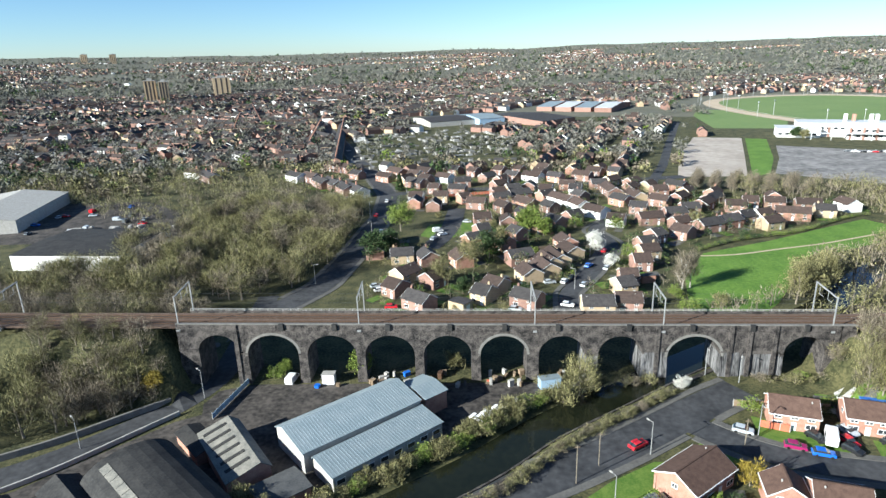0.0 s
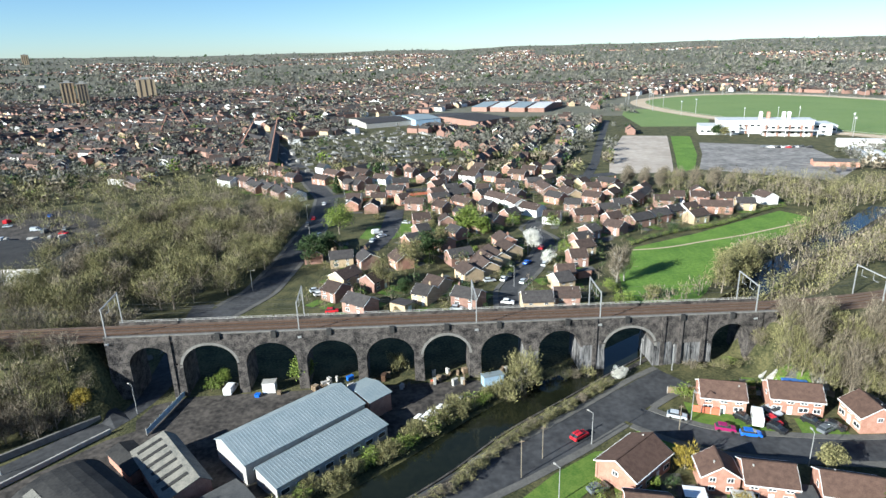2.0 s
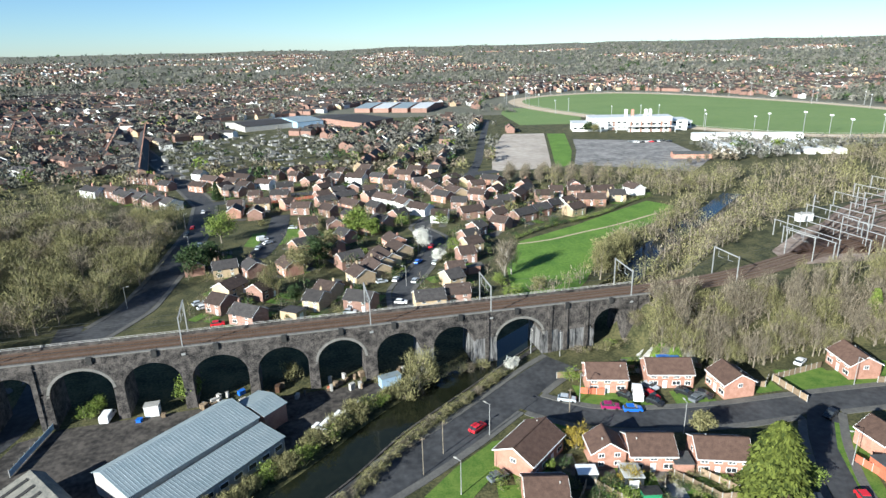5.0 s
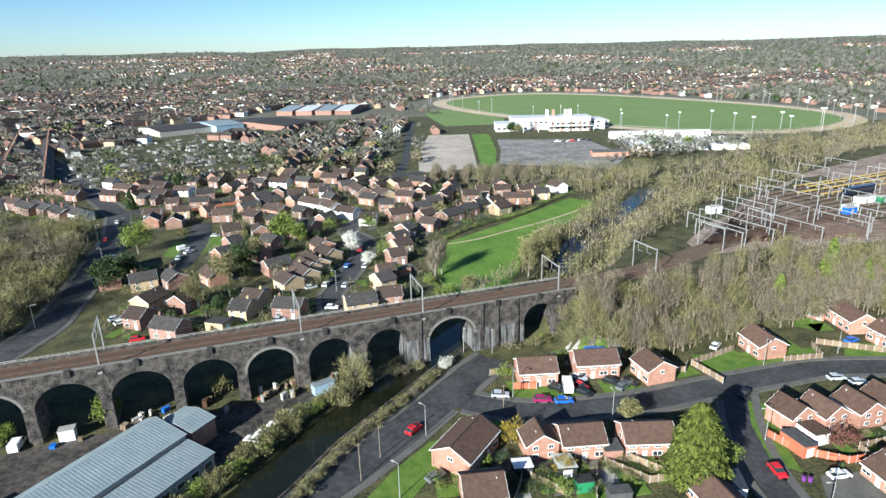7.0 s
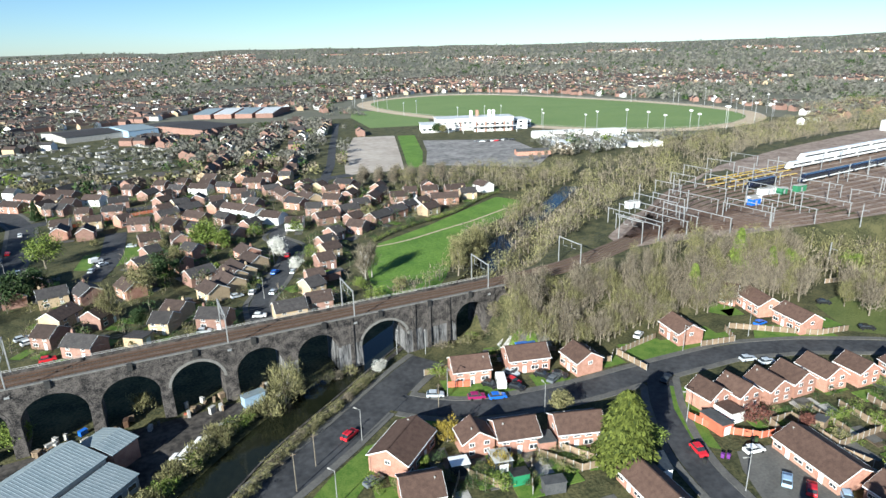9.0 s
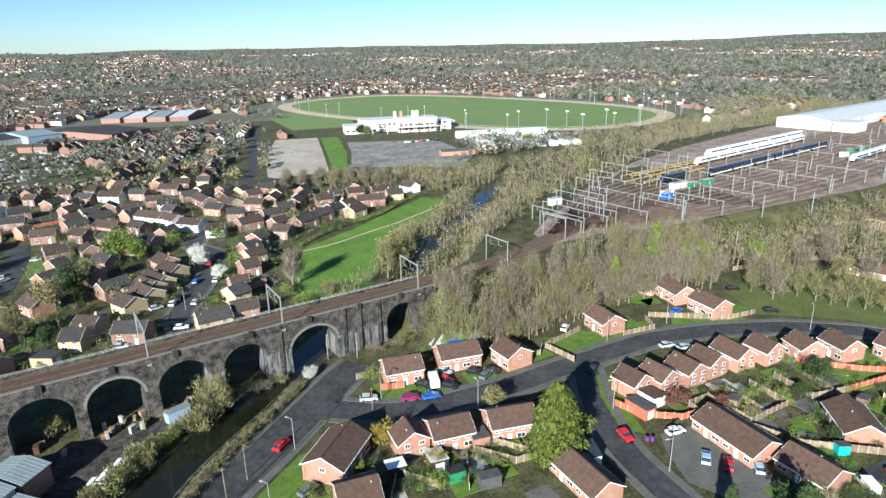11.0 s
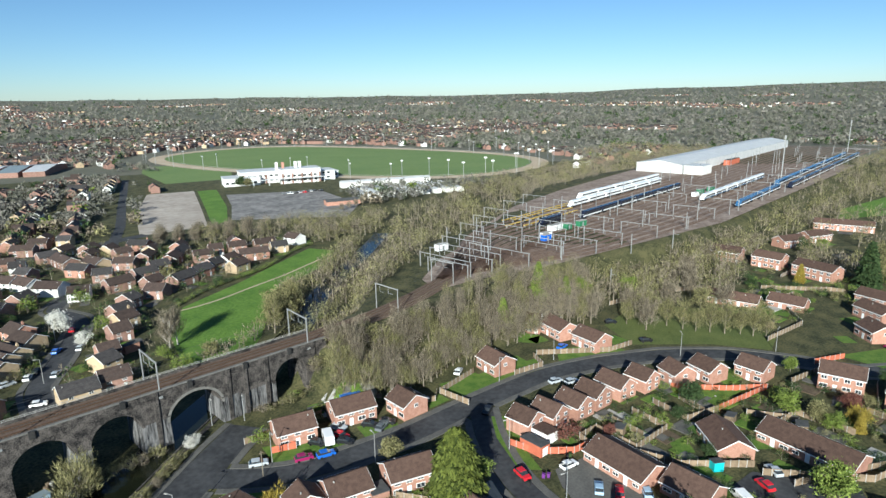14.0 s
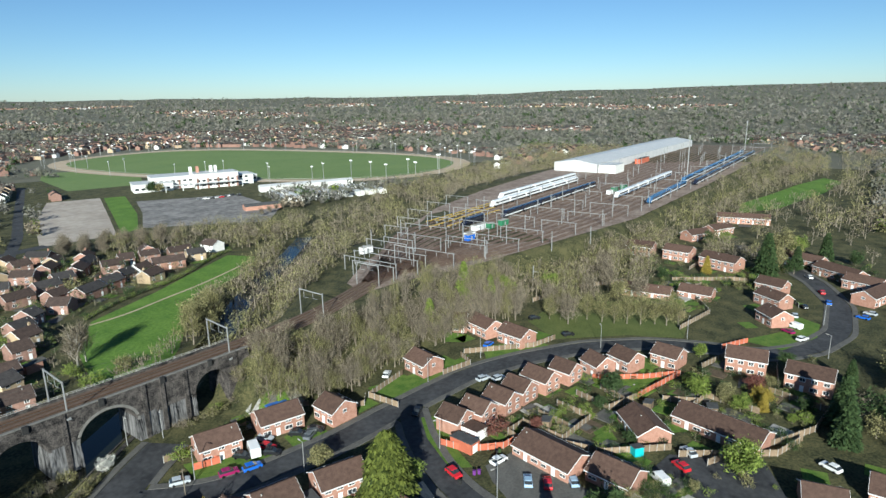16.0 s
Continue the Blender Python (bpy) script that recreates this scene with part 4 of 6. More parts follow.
def tree(x, y, kind, high, leaf=None, bark=None, wide=1.0, label="", name=""):
    rnd = random.Random(round(31 * x + 17 * y))
    i = rnd.randrange(len(SHAPES[kind]))
    leaf, bark = leaf or LEAVES[kind], bark or M_BARK
    tv, tf, cv, cf = SHAPES[kind][i]
    key = (kind, i, leaf.name, bark.name)
    if key not in TREE_DATA:
        TREE_DATA[key] = (mesh_of("trunk", tv, tf, bark), mesh_of("crown", cv, cf, leaf))
    s = high / max(cv[:, 2].max(), 0.1)
    low = kind in ("bush", "twigbush")
    root = thing(name or ("shrub" if low else "tree"), pose(x, y, ground_z(x, y), 0, 0, rnd.uniform(0, 360)) @ Matrix.Diagonal((s * wide, s * wide, s, 1)), label or WORDS[kind], "shrub" if low else "tree")
    part("trunk", TREE_DATA[key][0], None, root)
    part("crown", TREE_DATA[key][1], None, root)
    return root


def scatter(poly, count, seed, keep=None):
    rnd = random.Random(seed)
    xs, ys = [p[0] for p in poly], [p[1] for p in poly]
    out, tries = [], 0
    while len(out) < count and tries < count * 40:
        tries += 1
        x, y = rnd.uniform(min(xs), max(xs)), rnd.uniform(min(ys), max(ys))
        if inside(x, y, poly) and not (keep and not keep(x, y)):
            out.append((x, y))
    return out


def off_line(x, y):
    """Clear of roads, tracks and water."""
    return not (on_road(x, y, "", 1.2) or near_line(x, y, CANAL, 5.5) or near_line(x, y, [(-230, 147), (-66, 142), (98, 136), (128, 141), (165, 150)], 7))


GREEN = [(440, 66), (469, 46), (560, 24), (640, 14), (660, 30), (600, 46), (545, 56), (480, 70)]


def off_green(x, y):
    return off_line(x, y) and not inside(x, y, GREEN)


def wood(name, spots, shapes, mats, high, label, seed, slim=1.0, thin=1):
    """Many trees as one mesh, for woods whose trees nobody could count."""
    rs = np.random.RandomState(seed)
    V, F, W, n = [], [], [], 0
    for x, y in spots:
        k = rs.randint(len(shapes))
        tv, tf, cv, cf = shapes[k]
        tf = tf[:90] if thin > 2 else tf
        h = rs.uniform(*high)
        s = h / cv[:, 2].max()
        a = rs.uniform(0, 2 * math.pi)
        rot = np.array(((math.cos(a), -math.sin(a), 0), (math.sin(a), math.cos(a), 0), (0, 0, 1))) * np.array((s * slim, s * slim, s))[None, :]
        place = np.array((x, y, ground_z(x, y)))
        cut = cf[:: thin]
        cvv = cv[cut.ravel()]
        V += [tv @ rot.T + place, cvv @ rot.T + place]
        F += [tf + n, np.arange(len(cvv)).reshape(-1, 3) + n + len(tv)]
        W += [np.zeros(len(tf)), np.full(len(cut), 1 + k % (len(mats) - 1))]
        n += len(tv) + len(cvv)
    me = mesh_of(name, np.concatenate(V), np.concatenate(F), mats, np.concatenate(W))
    return tagged(new(name, me), label, "woodland", "", "stuff")


WOODS = SHAPES["bare"] + SHAPES["tall"]
AIRY = [tree_shape(s, 11, 4.6, 5, 210, "bare", 2.1, 0.15) for s in (41, 42, 43)] + [tree_shape(s, 10, 4.4, 5, 720, "leaf", 0.62) for s in (44,)]
AM = [M_BARK, M_TWIG, M_OLIVE, M_TWIG, M_OLIVE]
WM = [M_BARK, M_TWIG, M_OLIVE, M_TWIG, M_OLIVE, M_TWIG]
near_a = scatter([(-190, 205), (-111, 190), (-70, 180), (-67, 152), (-69, 134), (-82, 122), (-92, 113), (-130, 96), (-190, 110)], 430, 1, off_line)
wood("wood", near_a, WOODS, WM, (7, 13), "dense bare wood on the slope beside the lane", 1, 1.3, 3)
near_a2 = scatter([(-230, 205), (-163, 214), (-138, 222), (-128, 262), (-111, 325), (-40, 322), (-38, 268), (-42, 214), (-58, 184), (-135, 180), (-220, 185)], 250, 2, off_line)
wood("wood", near_a2, SHAPES["bare"], [M_BARK, M_OLIVE, M_TWIG, M_OLIVE], (9, 15), "rounded bare trees with olive buds between the railway and the road", 2, 1.45, 2)
near_a3 = scatter([(-360, 400), (-299, 414), (-226, 458), (-130, 405), (-104, 392), (-62, 336), (-108, 322), (-150, 290), (-260, 372)], 330, 3, off_line)
wood("wood", near_a3, AIRY, [M_BARK, M_OLIVE, M_TWIG, M_OLIVE, M_OLIVE], (6, 11), "scrubby wood below the terraces", 3, 1.3, 3)
near_b = scatter([(92, 117), (94, 123), (99, 124), (112, 122), (150, 123), (190, 118), (206, 116), (196, 100), (184, 95), (172, 104), (150, 106), (138, 106), (124, 109), (112, 106), (100, 111)], 190, 4)
wood("wood", near_b, WOODS, [M_BARK, M_TWIG, M_OLIVE, M_TWIG, M_TWIG, M_OLIVE], (8, 14), "tall bare trees on the railway embankment", 4, 0.9, 2)
near_c = scatter([(103, 146), (112, 149), (130, 158), (152, 166), (196, 184), (245, 207), (305, 223), (380, 235), (512, 246), (640, 240), (860, 240), (860, 420), (700, 400), (640, 350), (560, 345), (470, 350), (430, 362), (400, 338), (345, 306), (300, 300), (258, 288), (215, 262), (196, 240), (170, 214), (130, 186)], 1250, 5, off_line)
wood("wood", near_c, AIRY, AM, (7, 12.5), "bare scrub and woodland between the meadow and the depot", 5, 1.3, 3)
near_d = scatter([(190, 118), (240, 100), (330, 94), (620, 88), (860, 84), (860, 40), (600, 20), (440, 52), (330, 84), (300, 96), (245, 80), (226, 76), (210, 95), (198, 98)], 420, 6, off_green)
wood("wood", near_d, AIRY, AM, (7, 12), "bare trees along the depot boundary", 6, 1.25, 3)
hedge = [(CANAL[i][0] + (CANAL[i + 1][0] - CANAL[i][0]) * u, CANAL[i][1] + (CANAL[i + 1][1] - CANAL[i][1]) * u) for i in range(5) for u in np.linspace(0, 1, 16, endpoint=False)]
rnd = random.Random(5)
wood("hedge", [(x + 5.3 + rnd.uniform(-0.6, 0.6), y - 6.0 + rnd.uniform(-0.6, 0.6)) for x, y in hedge], SHAPES["bush"] + SHAPES["twigbush"], [M_BARK, M_OLIVE, M_OLIVE, M_OLIVE, M_TWIG], (1.7, 3.0), "rough hedge between the towpath and the road", 7, 1.15, 2)
wood("bank_shrubs", [(x - 4.2 + rnd.uniform(-2.2, 0.5), y + 5.0 + rnd.uniform(-0.5, 2.0)) for x, y in hedge[6:58]], SHAPES["twigbush"] + SHAPES["bush"], [M_BARK, M_OLIVE, M_OLIVE, M_LEAF, M_OLIVE], (3.0, 5.0), "olive willow scrub along the canal bank", 8, 1.0, 1)
right_d = scatter([(150, -8), (166, -2), (182, -8), (215, -12), (250, -14), (262, -30), (250, -60), (180, -50), (146, -30)], 60, 31, off_line)
wood("wood", right_d, SHAPES["bare"] + SHAPES["leafy"], [M_BARK, M_TWIG, M_OLIVE, M_TWIG, M_DARKLEAF, M_OLIVE], (6, 12), "dark garden trees behind the last houses", 31, 1.1, 3)
right_e = scatter([(325, -12), (345, 45), (430, 48), (600, 15), (900, 30), (900, -120), (600, -160), (400, -60)], 420, 32, off_green)
wood("wood", right_e, AIRY, AM, (8, 14), "bare woodland beyond the estate", 32, 1.2, 3)
for seed, poly, count, label in ((61, [(198, 272), (206, 292), (150, 322), (196, 344), (258, 312), (296, 302), (262, 286), (225, 262)], 120, "bare scrub between the meadow and the car park"),
                                 (62, [(106, 170), (128, 202), (153, 221), (185, 235), (198, 252), (207, 247), (162, 213), (122, 182)], 46, "olive scrub between the meadow and the canal"),
                                 (63, [(205, 98), (230, 106), (290, 100), (330, 92), (322, 72), (284, 92), (245, 86), (225, 92)], 60, "bare trees behind the green"),
                                 (64, [(226, 70), (240, 76), (280, 88), (282, 100), (300, 96), (306, 60), (340, 60), (330, 40), (305, 30), (302, 90), (270, 70)], 46, "bare trees behind the apartment blocks")):
    wood("wood", scatter(poly, round(1.4 * count), seed, off_line), AIRY, AM, (6, 11), label, seed, 1.3, 3)
bank = scatter([(-66.5, 130), (-66.5, 137.5), (-100, 138), (-100, 128), (-84, 121), (-76, 122.5), (-70, 128)], 60, 71, lambda x, y: not on_road(x, y, "", 1.0))
wood("wood", bank, SHAPES["bare"], [M_BARK, M_TWIG, M_OLIVE, M_TWIG], (5, 8.5), "bare trees on the bank above the lane", 71, 1.3, 3)


verge = scatter([(150, 125), (172, 131), (200, 120), (245, 108), (320, 95), (345, 88), (330, 80), (290, 92), (240, 94), (205, 103), (180, 114)], 150, 84, off_line)
wood("wood", verge, AIRY, AM, (5, 9), "bare scrub on the bank below the depot", 84, 1.3, 3)
throat = scatter([(104, 146), (120, 151), (140, 158), (160, 166), (186, 178), (178, 186), (150, 176), (124, 164), (106, 154)], 70, 85, off_line)
wood("wood", throat, AIRY, AM, (4, 9), "bare scrub beside the mouth of the depot", 85, 1.3, 3)
foot = [(x, 134.4 - 0.034 * x + dy) for x, dy in [(22 + 1.9 * i, -1.2 - 1.6 * ((7 * i) % 5) / 4) for i in range(40)] if not (52 < x < 68 or on_road(x, 132 - 0.034 * x, "", 0.5))]
wood("foot_shrubs", foot, SHAPES["twigbush"] + SHAPES["bush"], [M_BARK, M_OLIVE, M_TWIG, M_LEAF, M_OLIVE], (1.2, 3.4), "ivy, nettles and scrub at the foot of the piers", 81, 1.2, 2)
wing = scatter([(92.5, 118), (92.5, 131.5), (104, 131), (112, 127), (112, 118)], 40, 82, lambda x, y: not on_road(x, y, "", 1.5))
wood("wood", wing, SHAPES["bare"] + SHAPES["twigbush"], [M_BARK, M_TWIG, M_TWIG, M_TWIG, M_OLIVE, M_OLIVE], (3.5, 9), "bare trees and scrub against the end of the viaduct", 82, 1.1, 2)
brink = [(x + 5.5 * s + 1.2 * math.sin(3 * i), y - 8.0 * s) for i, (x, y) in enumerate([(84 + 4.2 * k, 154 + 2.55 * k) for k in range(28)]) for s in (-0.95, 0.85)]
wood("wood", brink, AIRY, AM, (6, 11), "bare and budding trees on both banks of the canal", 83, 1.2, 3)


# ---- single trees and shrubs ----
tree(30.9, 126.7, "bare", 12.0, M_OLIVE, wide=1.25, label="broad willow with olive buds on the canal bank")
tree(26.5, 123.5, "twigbush", 6.5), tree(35, 130, "leafy", 5.5, M_OLIVE), tree(55.2, 128, "twigbush", 3.6, M_BLOSSOM, label="white blossoming blackthorn beside the canal")
tree(57, 129.4, "twigbush", 3.0, M_BLOSSOM, label="white blossoming blackthorn beside the canal")
tree(80.3, 69.2, "gold", 16.5)
for x, y, k, h, m in ((-19, 271, "olive", 15, M_LEAF), (-27, 233, "leafy", 13, M_DARKLEAF), (-22, 240, "leafy", 11, M_DARKLEAF), (-0.3, 200, "bare", 14, M_OLIVE), (38, 262, "leafy", 13, None), (44, 256, "leafy", 10, None),
                      (10.6, 219.7, "olive", 12.5, None), (18, 229, "leafy", 12.5, M_DARKLEAF), (24, 238, "olive", 11, None), (85, 173.8, "twigbush", 6.0, M_OLIVE), (108.7, 175, "tall", 17, M_OLIVE),
                      (114, 180, "olive", 14, None), (121, 182, "tall", 17.5, M_OLIVE), (118, 188, "olive", 13, None), (127, 192, "olive", 12, None), (-24.5, 359, "conifer", 10.5, None),
                      (148, 48, "leafy", 7.5, M_DARKLEAF), (126.7, 12.9, "leafy", 10, None), (161, -3, "conifer", 14, None), (158.7, 28.8, "leafy", 7.6, None), (164.3, 14.5, "twigbush", 5.4, M_YELLOWLEAF),
                      (289, 30, "conifer", 20, None), (280.7, 52.2, "conifer", 8.5, M_YELLOWLEAF), (82, 89.5, "leafy", 6.0, M_OLIVE), (89, 70, "leafy", 5.6, None), (114, 64, "bush", 5.4, M_REDLEAF),
                      (55, 93.8, "twigbush", 6.2, M_YELLOWLEAF), (59.3, 81, "twigbush", 4.6, M_YELLOWLEAF), (155, 112.6, "conifer", 11, M_LEAF), (182.8, 117, "conifer", 12, M_LEAF), (179, 113, "leafy", 9, None),
                      (192, 111, "conifer", 12, M_LEAF), (318, 26.5, "olive", 17, None), (67, 117.5, "bush", 4.2, None), (208, 113, "bare", 12, None), (191, 79, "bare", 13, None), (198, 88, "bare", 14, None),
                      (205, 86, "bare", 12, None), (214, 80, "bare", 13, None), (222, 72, "olive", 10, None), (228, 66, "bare", 12, None), (-44, 139, "bush", 4, None), (-41.5, 141, "leafy", 5, None),
                      (-21.6, 139, "leafy", 7.5, None), (2, 141, "twigbush", 6.5, M_OLIVE), (-70, 131, "leafy", 6.0, M_YELLOWLEAF), (-38, 92, "olive", 6, M_OLIVE), (-33, 89, "olive", 5.5, M_OLIVE),
                      (-48, 84, "olive", 6, M_OLIVE), (300, 20, "leafy", 9, M_DARKLEAF), (330, 10, "conifer", 14, None), (322, 34, "conifer", 11, M_LEAF), (340, 22, "leafy", 10, None)):
    tree(x, y, k, h, m)
for x, y, k, h, m in ((170.5, 17.1, "leafy", 5.5, M_REDLEAF), (160.3, 13.6, "conifer", 5.5, M_YELLOWLEAF), (157, 18.3, "leafy", 5.5, None), (159.3, 22.6, "leafy", 6, M_OLIVE), (152.7, -4, "conifer", 13, None),
                      (127.5, 36.8, "leafy", 3.6, M_DARKLEAF), (158.8, 4, "bush", 3.6, None), (144.4, 6.1, "bush", 3.0, M_DARKLEAF), (164.8, 4.5, "leafy", 5, M_DARKLEAF), (335, 62, "leafy", 9, M_DARKLEAF), (344, 56, "leafy", 8, None),
                      (309, 20, "conifer", 11, None), (300, 28, "olive", 12, M_OLIVE), (329, -2, "leafy", 8, M_DARKLEAF), (262, 66, "leafy", 6, M_DARKLEAF), (252, 88, "bare", 11, None), (243, 84, "bare", 12, None),
                      (234, 80, "bare", 12, None), (262, 92, "bare", 12, None), (222, 100, "leafy", 9, None), (204, 112, "leafy", 8, None), (200, 105, "conifer", 9, M_LEAF), (139, 48, "leafy", 4.2, M_DARKLEAF), (131, 55, "bush", 3, None),
                      (121, 57, "leafy", 4, M_REDLEAF), (173, 30, "bush", 3, M_DARKLEAF), (186, 34, "leafy", 5, None), (192, 12, "leafy", 5.5, M_DARKLEAF), (188, -4, "conifer", 8, None), (171, -4, "leafy", 6, M_DARKLEAF)):
    tree(x, y, k, h, m)
for x, y, h in ((192.1, 86.5, 10.0), (197.5, 84.1, 11.8), (199.3, 80.7, 13.6), (199.0, 75.2, 10.9), (199.3, 69.8, 12.7), (200.0, 65.7, 10.0), (202.4, 61.9, 11.8), (204.0, 57.7, 13.6), (206.7, 53.6, 10.9), (207.7, 49.9, 12.7), (208.8, 46.3, 10.0)):
    tree(x, y, "bare", h, M_OLIVE, wide=0.85, label="tall bare tree in the row behind the green")
tree(78.8, 189, "tall", 16.5, M_TWIG, M_BIRCH, 1.2, "tall pale-barked birch at the meadow edge")
tree(82.5, 191.5, "tall", 15, M_TWIG, M_BIRCH, 1.1, "tall pale-barked birch at the meadow edge")
tree(60.5, 233, "leafy", 9, M_BLOSSOM, label="cherry tree in white blossom beside the close")
tree(62, 214, "leafy", 6, M_BLOSSOM, label="cherry tree in white blossom beside the close")
rnd = random.Random(11)
gardens = [(70, 114, 100, 122), (36, 76, 60, 90), (60, 72, 80, 84), (112, 52, 160, 66), (120, 30, 172, 52), (150, 5, 205, 30), (100, 20, 118, 34), (230, 50, 275, 66),
           (226, 40, 262, 60), (258, 62, 298, 96), (296, -10, 330, 30), (116, 2, 178, 34), (262, 26, 300, 46)]
for x0, y0, x1, y1 in gardens:
    for _ in range(6):
        x, y = rnd.uniform(x0, x1), rnd.uniform(y0, y1)
        if not on_road(x, y):
            tree(x, y, rnd.choice(("bush", "bush", "twigbush", "leafy")), rnd.uniform(1.6, 4.0), rnd.choice((None, None, M_DARKLEAF, M_OLIVE)), name="shrub", label="garden shrub beside the lawns and fences")
for _ in range(60):
    x, y = rnd.uniform(-10, 130), rnd.uniform(170, 300)
    if not (on_road(x, y, "", 2) or inside(x, y, [(75, 172), (84, 200), (101, 226), (190, 270), (196, 240), (104, 165)])):
        tree(x, y, rnd.choice(("bush", "leafy", "olive", "twigbush", "bush")), rnd.uniform(2.5, 6.5), rnd.choice((None, M_OLIVE, M_DARKLEAF)), label="garden tree among the houses")
wood("field_hedge", [(101 + 95 * u, 229 + 42 * u + 2 * math.sin(9 * u)) for u in np.linspace(0, 1, 70)], SHAPES["bush"], [M_BARK, M_DARKLEAF, M_LEAF], (1.8, 2.6), "clipped dark hedge along the meadow", 21, 1.0, 2)


beds = []
for x0, y0, x1, y1 in gardens:
    for _ in range(66):
        x, y = rnd.uniform(x0, x1), rnd.uniform(y0, y1)
        if not on_road(x, y, "", 1.8) and all(math.hypot(x - h[0], y - h[1]) > 5.5 for h in HOMES):
            beds.append((x, y))
wood("garden_hedges", beds, SHAPES["bush"] + SHAPES["twigbush"], [M_BARK, M_LEAF, M_DARKLEAF, M_DARKLEAF, M_OLIVE], (1.1, 3.0), "hedges, beds and small shrubs of the back gardens", 51, 1.15, 3)
grove = []
for h in HOMES[45:]:
    for _ in range(3):
        a, d = rnd.uniform(0, 6.3), rnd.uniform(7.5, 13)
        x, y = h[0] + d * math.cos(a), h[1] + d * math.sin(a)
        if h[1] < 420 and not on_road(x, y, "", 1.5) and not inside(x, y, [(75, 172), (84, 200), (101, 226), (190, 270), (196, 240), (104, 165)]) and all(math.hypot(x - q[0], y - q[1]) > 6 for q in HOMES):
            grove.append((x, y))
LOWLEAF = [tree_shape(s, 8, 3.6, 4, 190, "leaf", 1.0) for s in (45, 46)]
wood("garden_trees", grove, LOWLEAF + AIRY[:2], [M_BARK, M_DARKLEAF, M_DARKLEAF, M_OLIVE, M_TWIG], (3.5, 8.5), "evergreen and bare trees in the gardens of the far estate", 53, 1.0, 3)
for x, y, k, h, m in ((92.5, 28.5, "conifer", 12, None), (97.5, 30.5, "leafy", 9, M_DARKLEAF), (88.5, 38, "conifer", 8.5, None)):
    tree(x, y, k, h, m)
beds = []
for h in HOMES[45:]:
    for _ in range(7):
        a, d = rnd.uniform(0, 6.3), rnd.uniform(6.5, 11)
        x, y = h[0] + d * math.cos(a), h[1] + d * math.sin(a)
        if h[1] < 405 and not on_road(x, y, "", 1) and all(math.hypot(x - q[0], y - q[1]) > 5.5 for q in HOMES):
            beds.append((x, y))
wood("garden_hedges", beds, SHAPES["bush"] + SHAPES["leafy"] + SHAPES["twigbush"], [M_BARK, M_LEAF, M_DARKLEAF, M_OLIVE, M_DARKLEAF, M_OLIVE], (1.2, 5.0), "hedges and small trees round the houses", 52, 1.1, 9)

rnd = random.Random(77)
laid = 0
for x0, y0, x1, y1 in gardens:
    for _ in range(26):
        x, y, w, d, a = rnd.uniform(x0, x1), rnd.uniform(y0, y1), rnd.uniform(1.2, 3.4), rnd.uniform(1.2, 3.0), radians(rnd.choice((-16, -12, 74)))
        poly = [(x + math.cos(a) * p - math.sin(a) * q, y + math.sin(a) * p + math.cos(a) * q) for p, q in ((-w, -d), (w, -d), (w, d), (-w, d))]
        if laid < 170 and not any(on_road(px, py, "", 1.9) for px, py in poly) and all(math.hypot(x - h[0], y - h[1]) > 5.0 for h in HOMES):
            m = rnd.choice((M_LAWN, M_LAWN, M_LAWN, M_PAVE, M_SOIL, M_CONCRETE))
            patch("garden_plot", poly, 0.1 + 0.0015 * laid, m, "small garden plot of lawn, soil or paving", "garden", 0.1 + 0.0015 * laid)
            laid += 1

def estate_gardens():
    rs = random.Random(90)
    kinds = {"lawn": (M_LAWN, bmesh.new()), "paving": (M_PAVE, bmesh.new()), "soil": (M_SOIL, bmesh.new())}
    k = 0
    for x, y, turn in HOMES[45:]:
        if y > 420:
            continue
        c, sn = math.cos(radians(turn)), math.sin(radians(turn))
        for side in (-1, 1):
            for slot in (-1, 1):
                w, d = rs.uniform(1.4, 2.4), rs.uniform(1.6, 3.2)
                u, v = slot * 2.6, side * (4.6 + d)
                quad = [(x + c * (u + a) - sn * (v + b), y + sn * (u + a) + c * (v + b)) for a, b in ((-w, -d), (w, -d), (w, d), (-w, d))]
                if any(on_road(px, py, "", 0.8) for px, py in quad):
                    continue
                k += 1
                bm = kinds[rs.choice(("lawn", "lawn", "paving", "paving", "soil"))][1]
                bm.faces.new([bm.verts.new((px, py, ground_z(px, py) + 0.1 + 0.0006 * k)) for px, py in quad])
    for key, (m, bm) in kinds.items():
        tagged(part("garden_" + key, bm, m), key + " in the small gardens of the far estate", "garden", "", "structure")


estate_gardens()

# ---- garden fences ----
def garden_fence(pts, material, label, high=1.7):
    root = thing("garden_fence", pose(0, 0, 0), label, "fence", "garden fences")
    panel = shared("panel|" + material.name + str(high), lambda: boxes((0, 1.72, -0.025, 0.025, 0.1, high)), material)
    post = shared("post|" + str(high), lambda: boxes((-0.07, 0.07, -0.07, 0.07, -0.1, high + 0.15)), M_CONCRETE)
    for (x1, y1), (x2, y2) in zip(pts, pts[1:]):
        d, a = math.hypot(x2 - x1, y2 - y1), math.degrees(math.atan2(y2 - y1, x2 - x1))
        n = max(1, round(d / 1.83))
        for i in range(n):
            m = pose(x1 + (x2 - x1) * i / n, y1 + (y2 - y1) * i / n, ground_z(x1, y1), 0, 0, a)
            part("post", post, None, root, "", m)
            part("panel", panel, None, root, "", m @ pose(0.08, 0, 0) @ Matrix.Diagonal((d / n / 1.9, 1, 1, 1)))


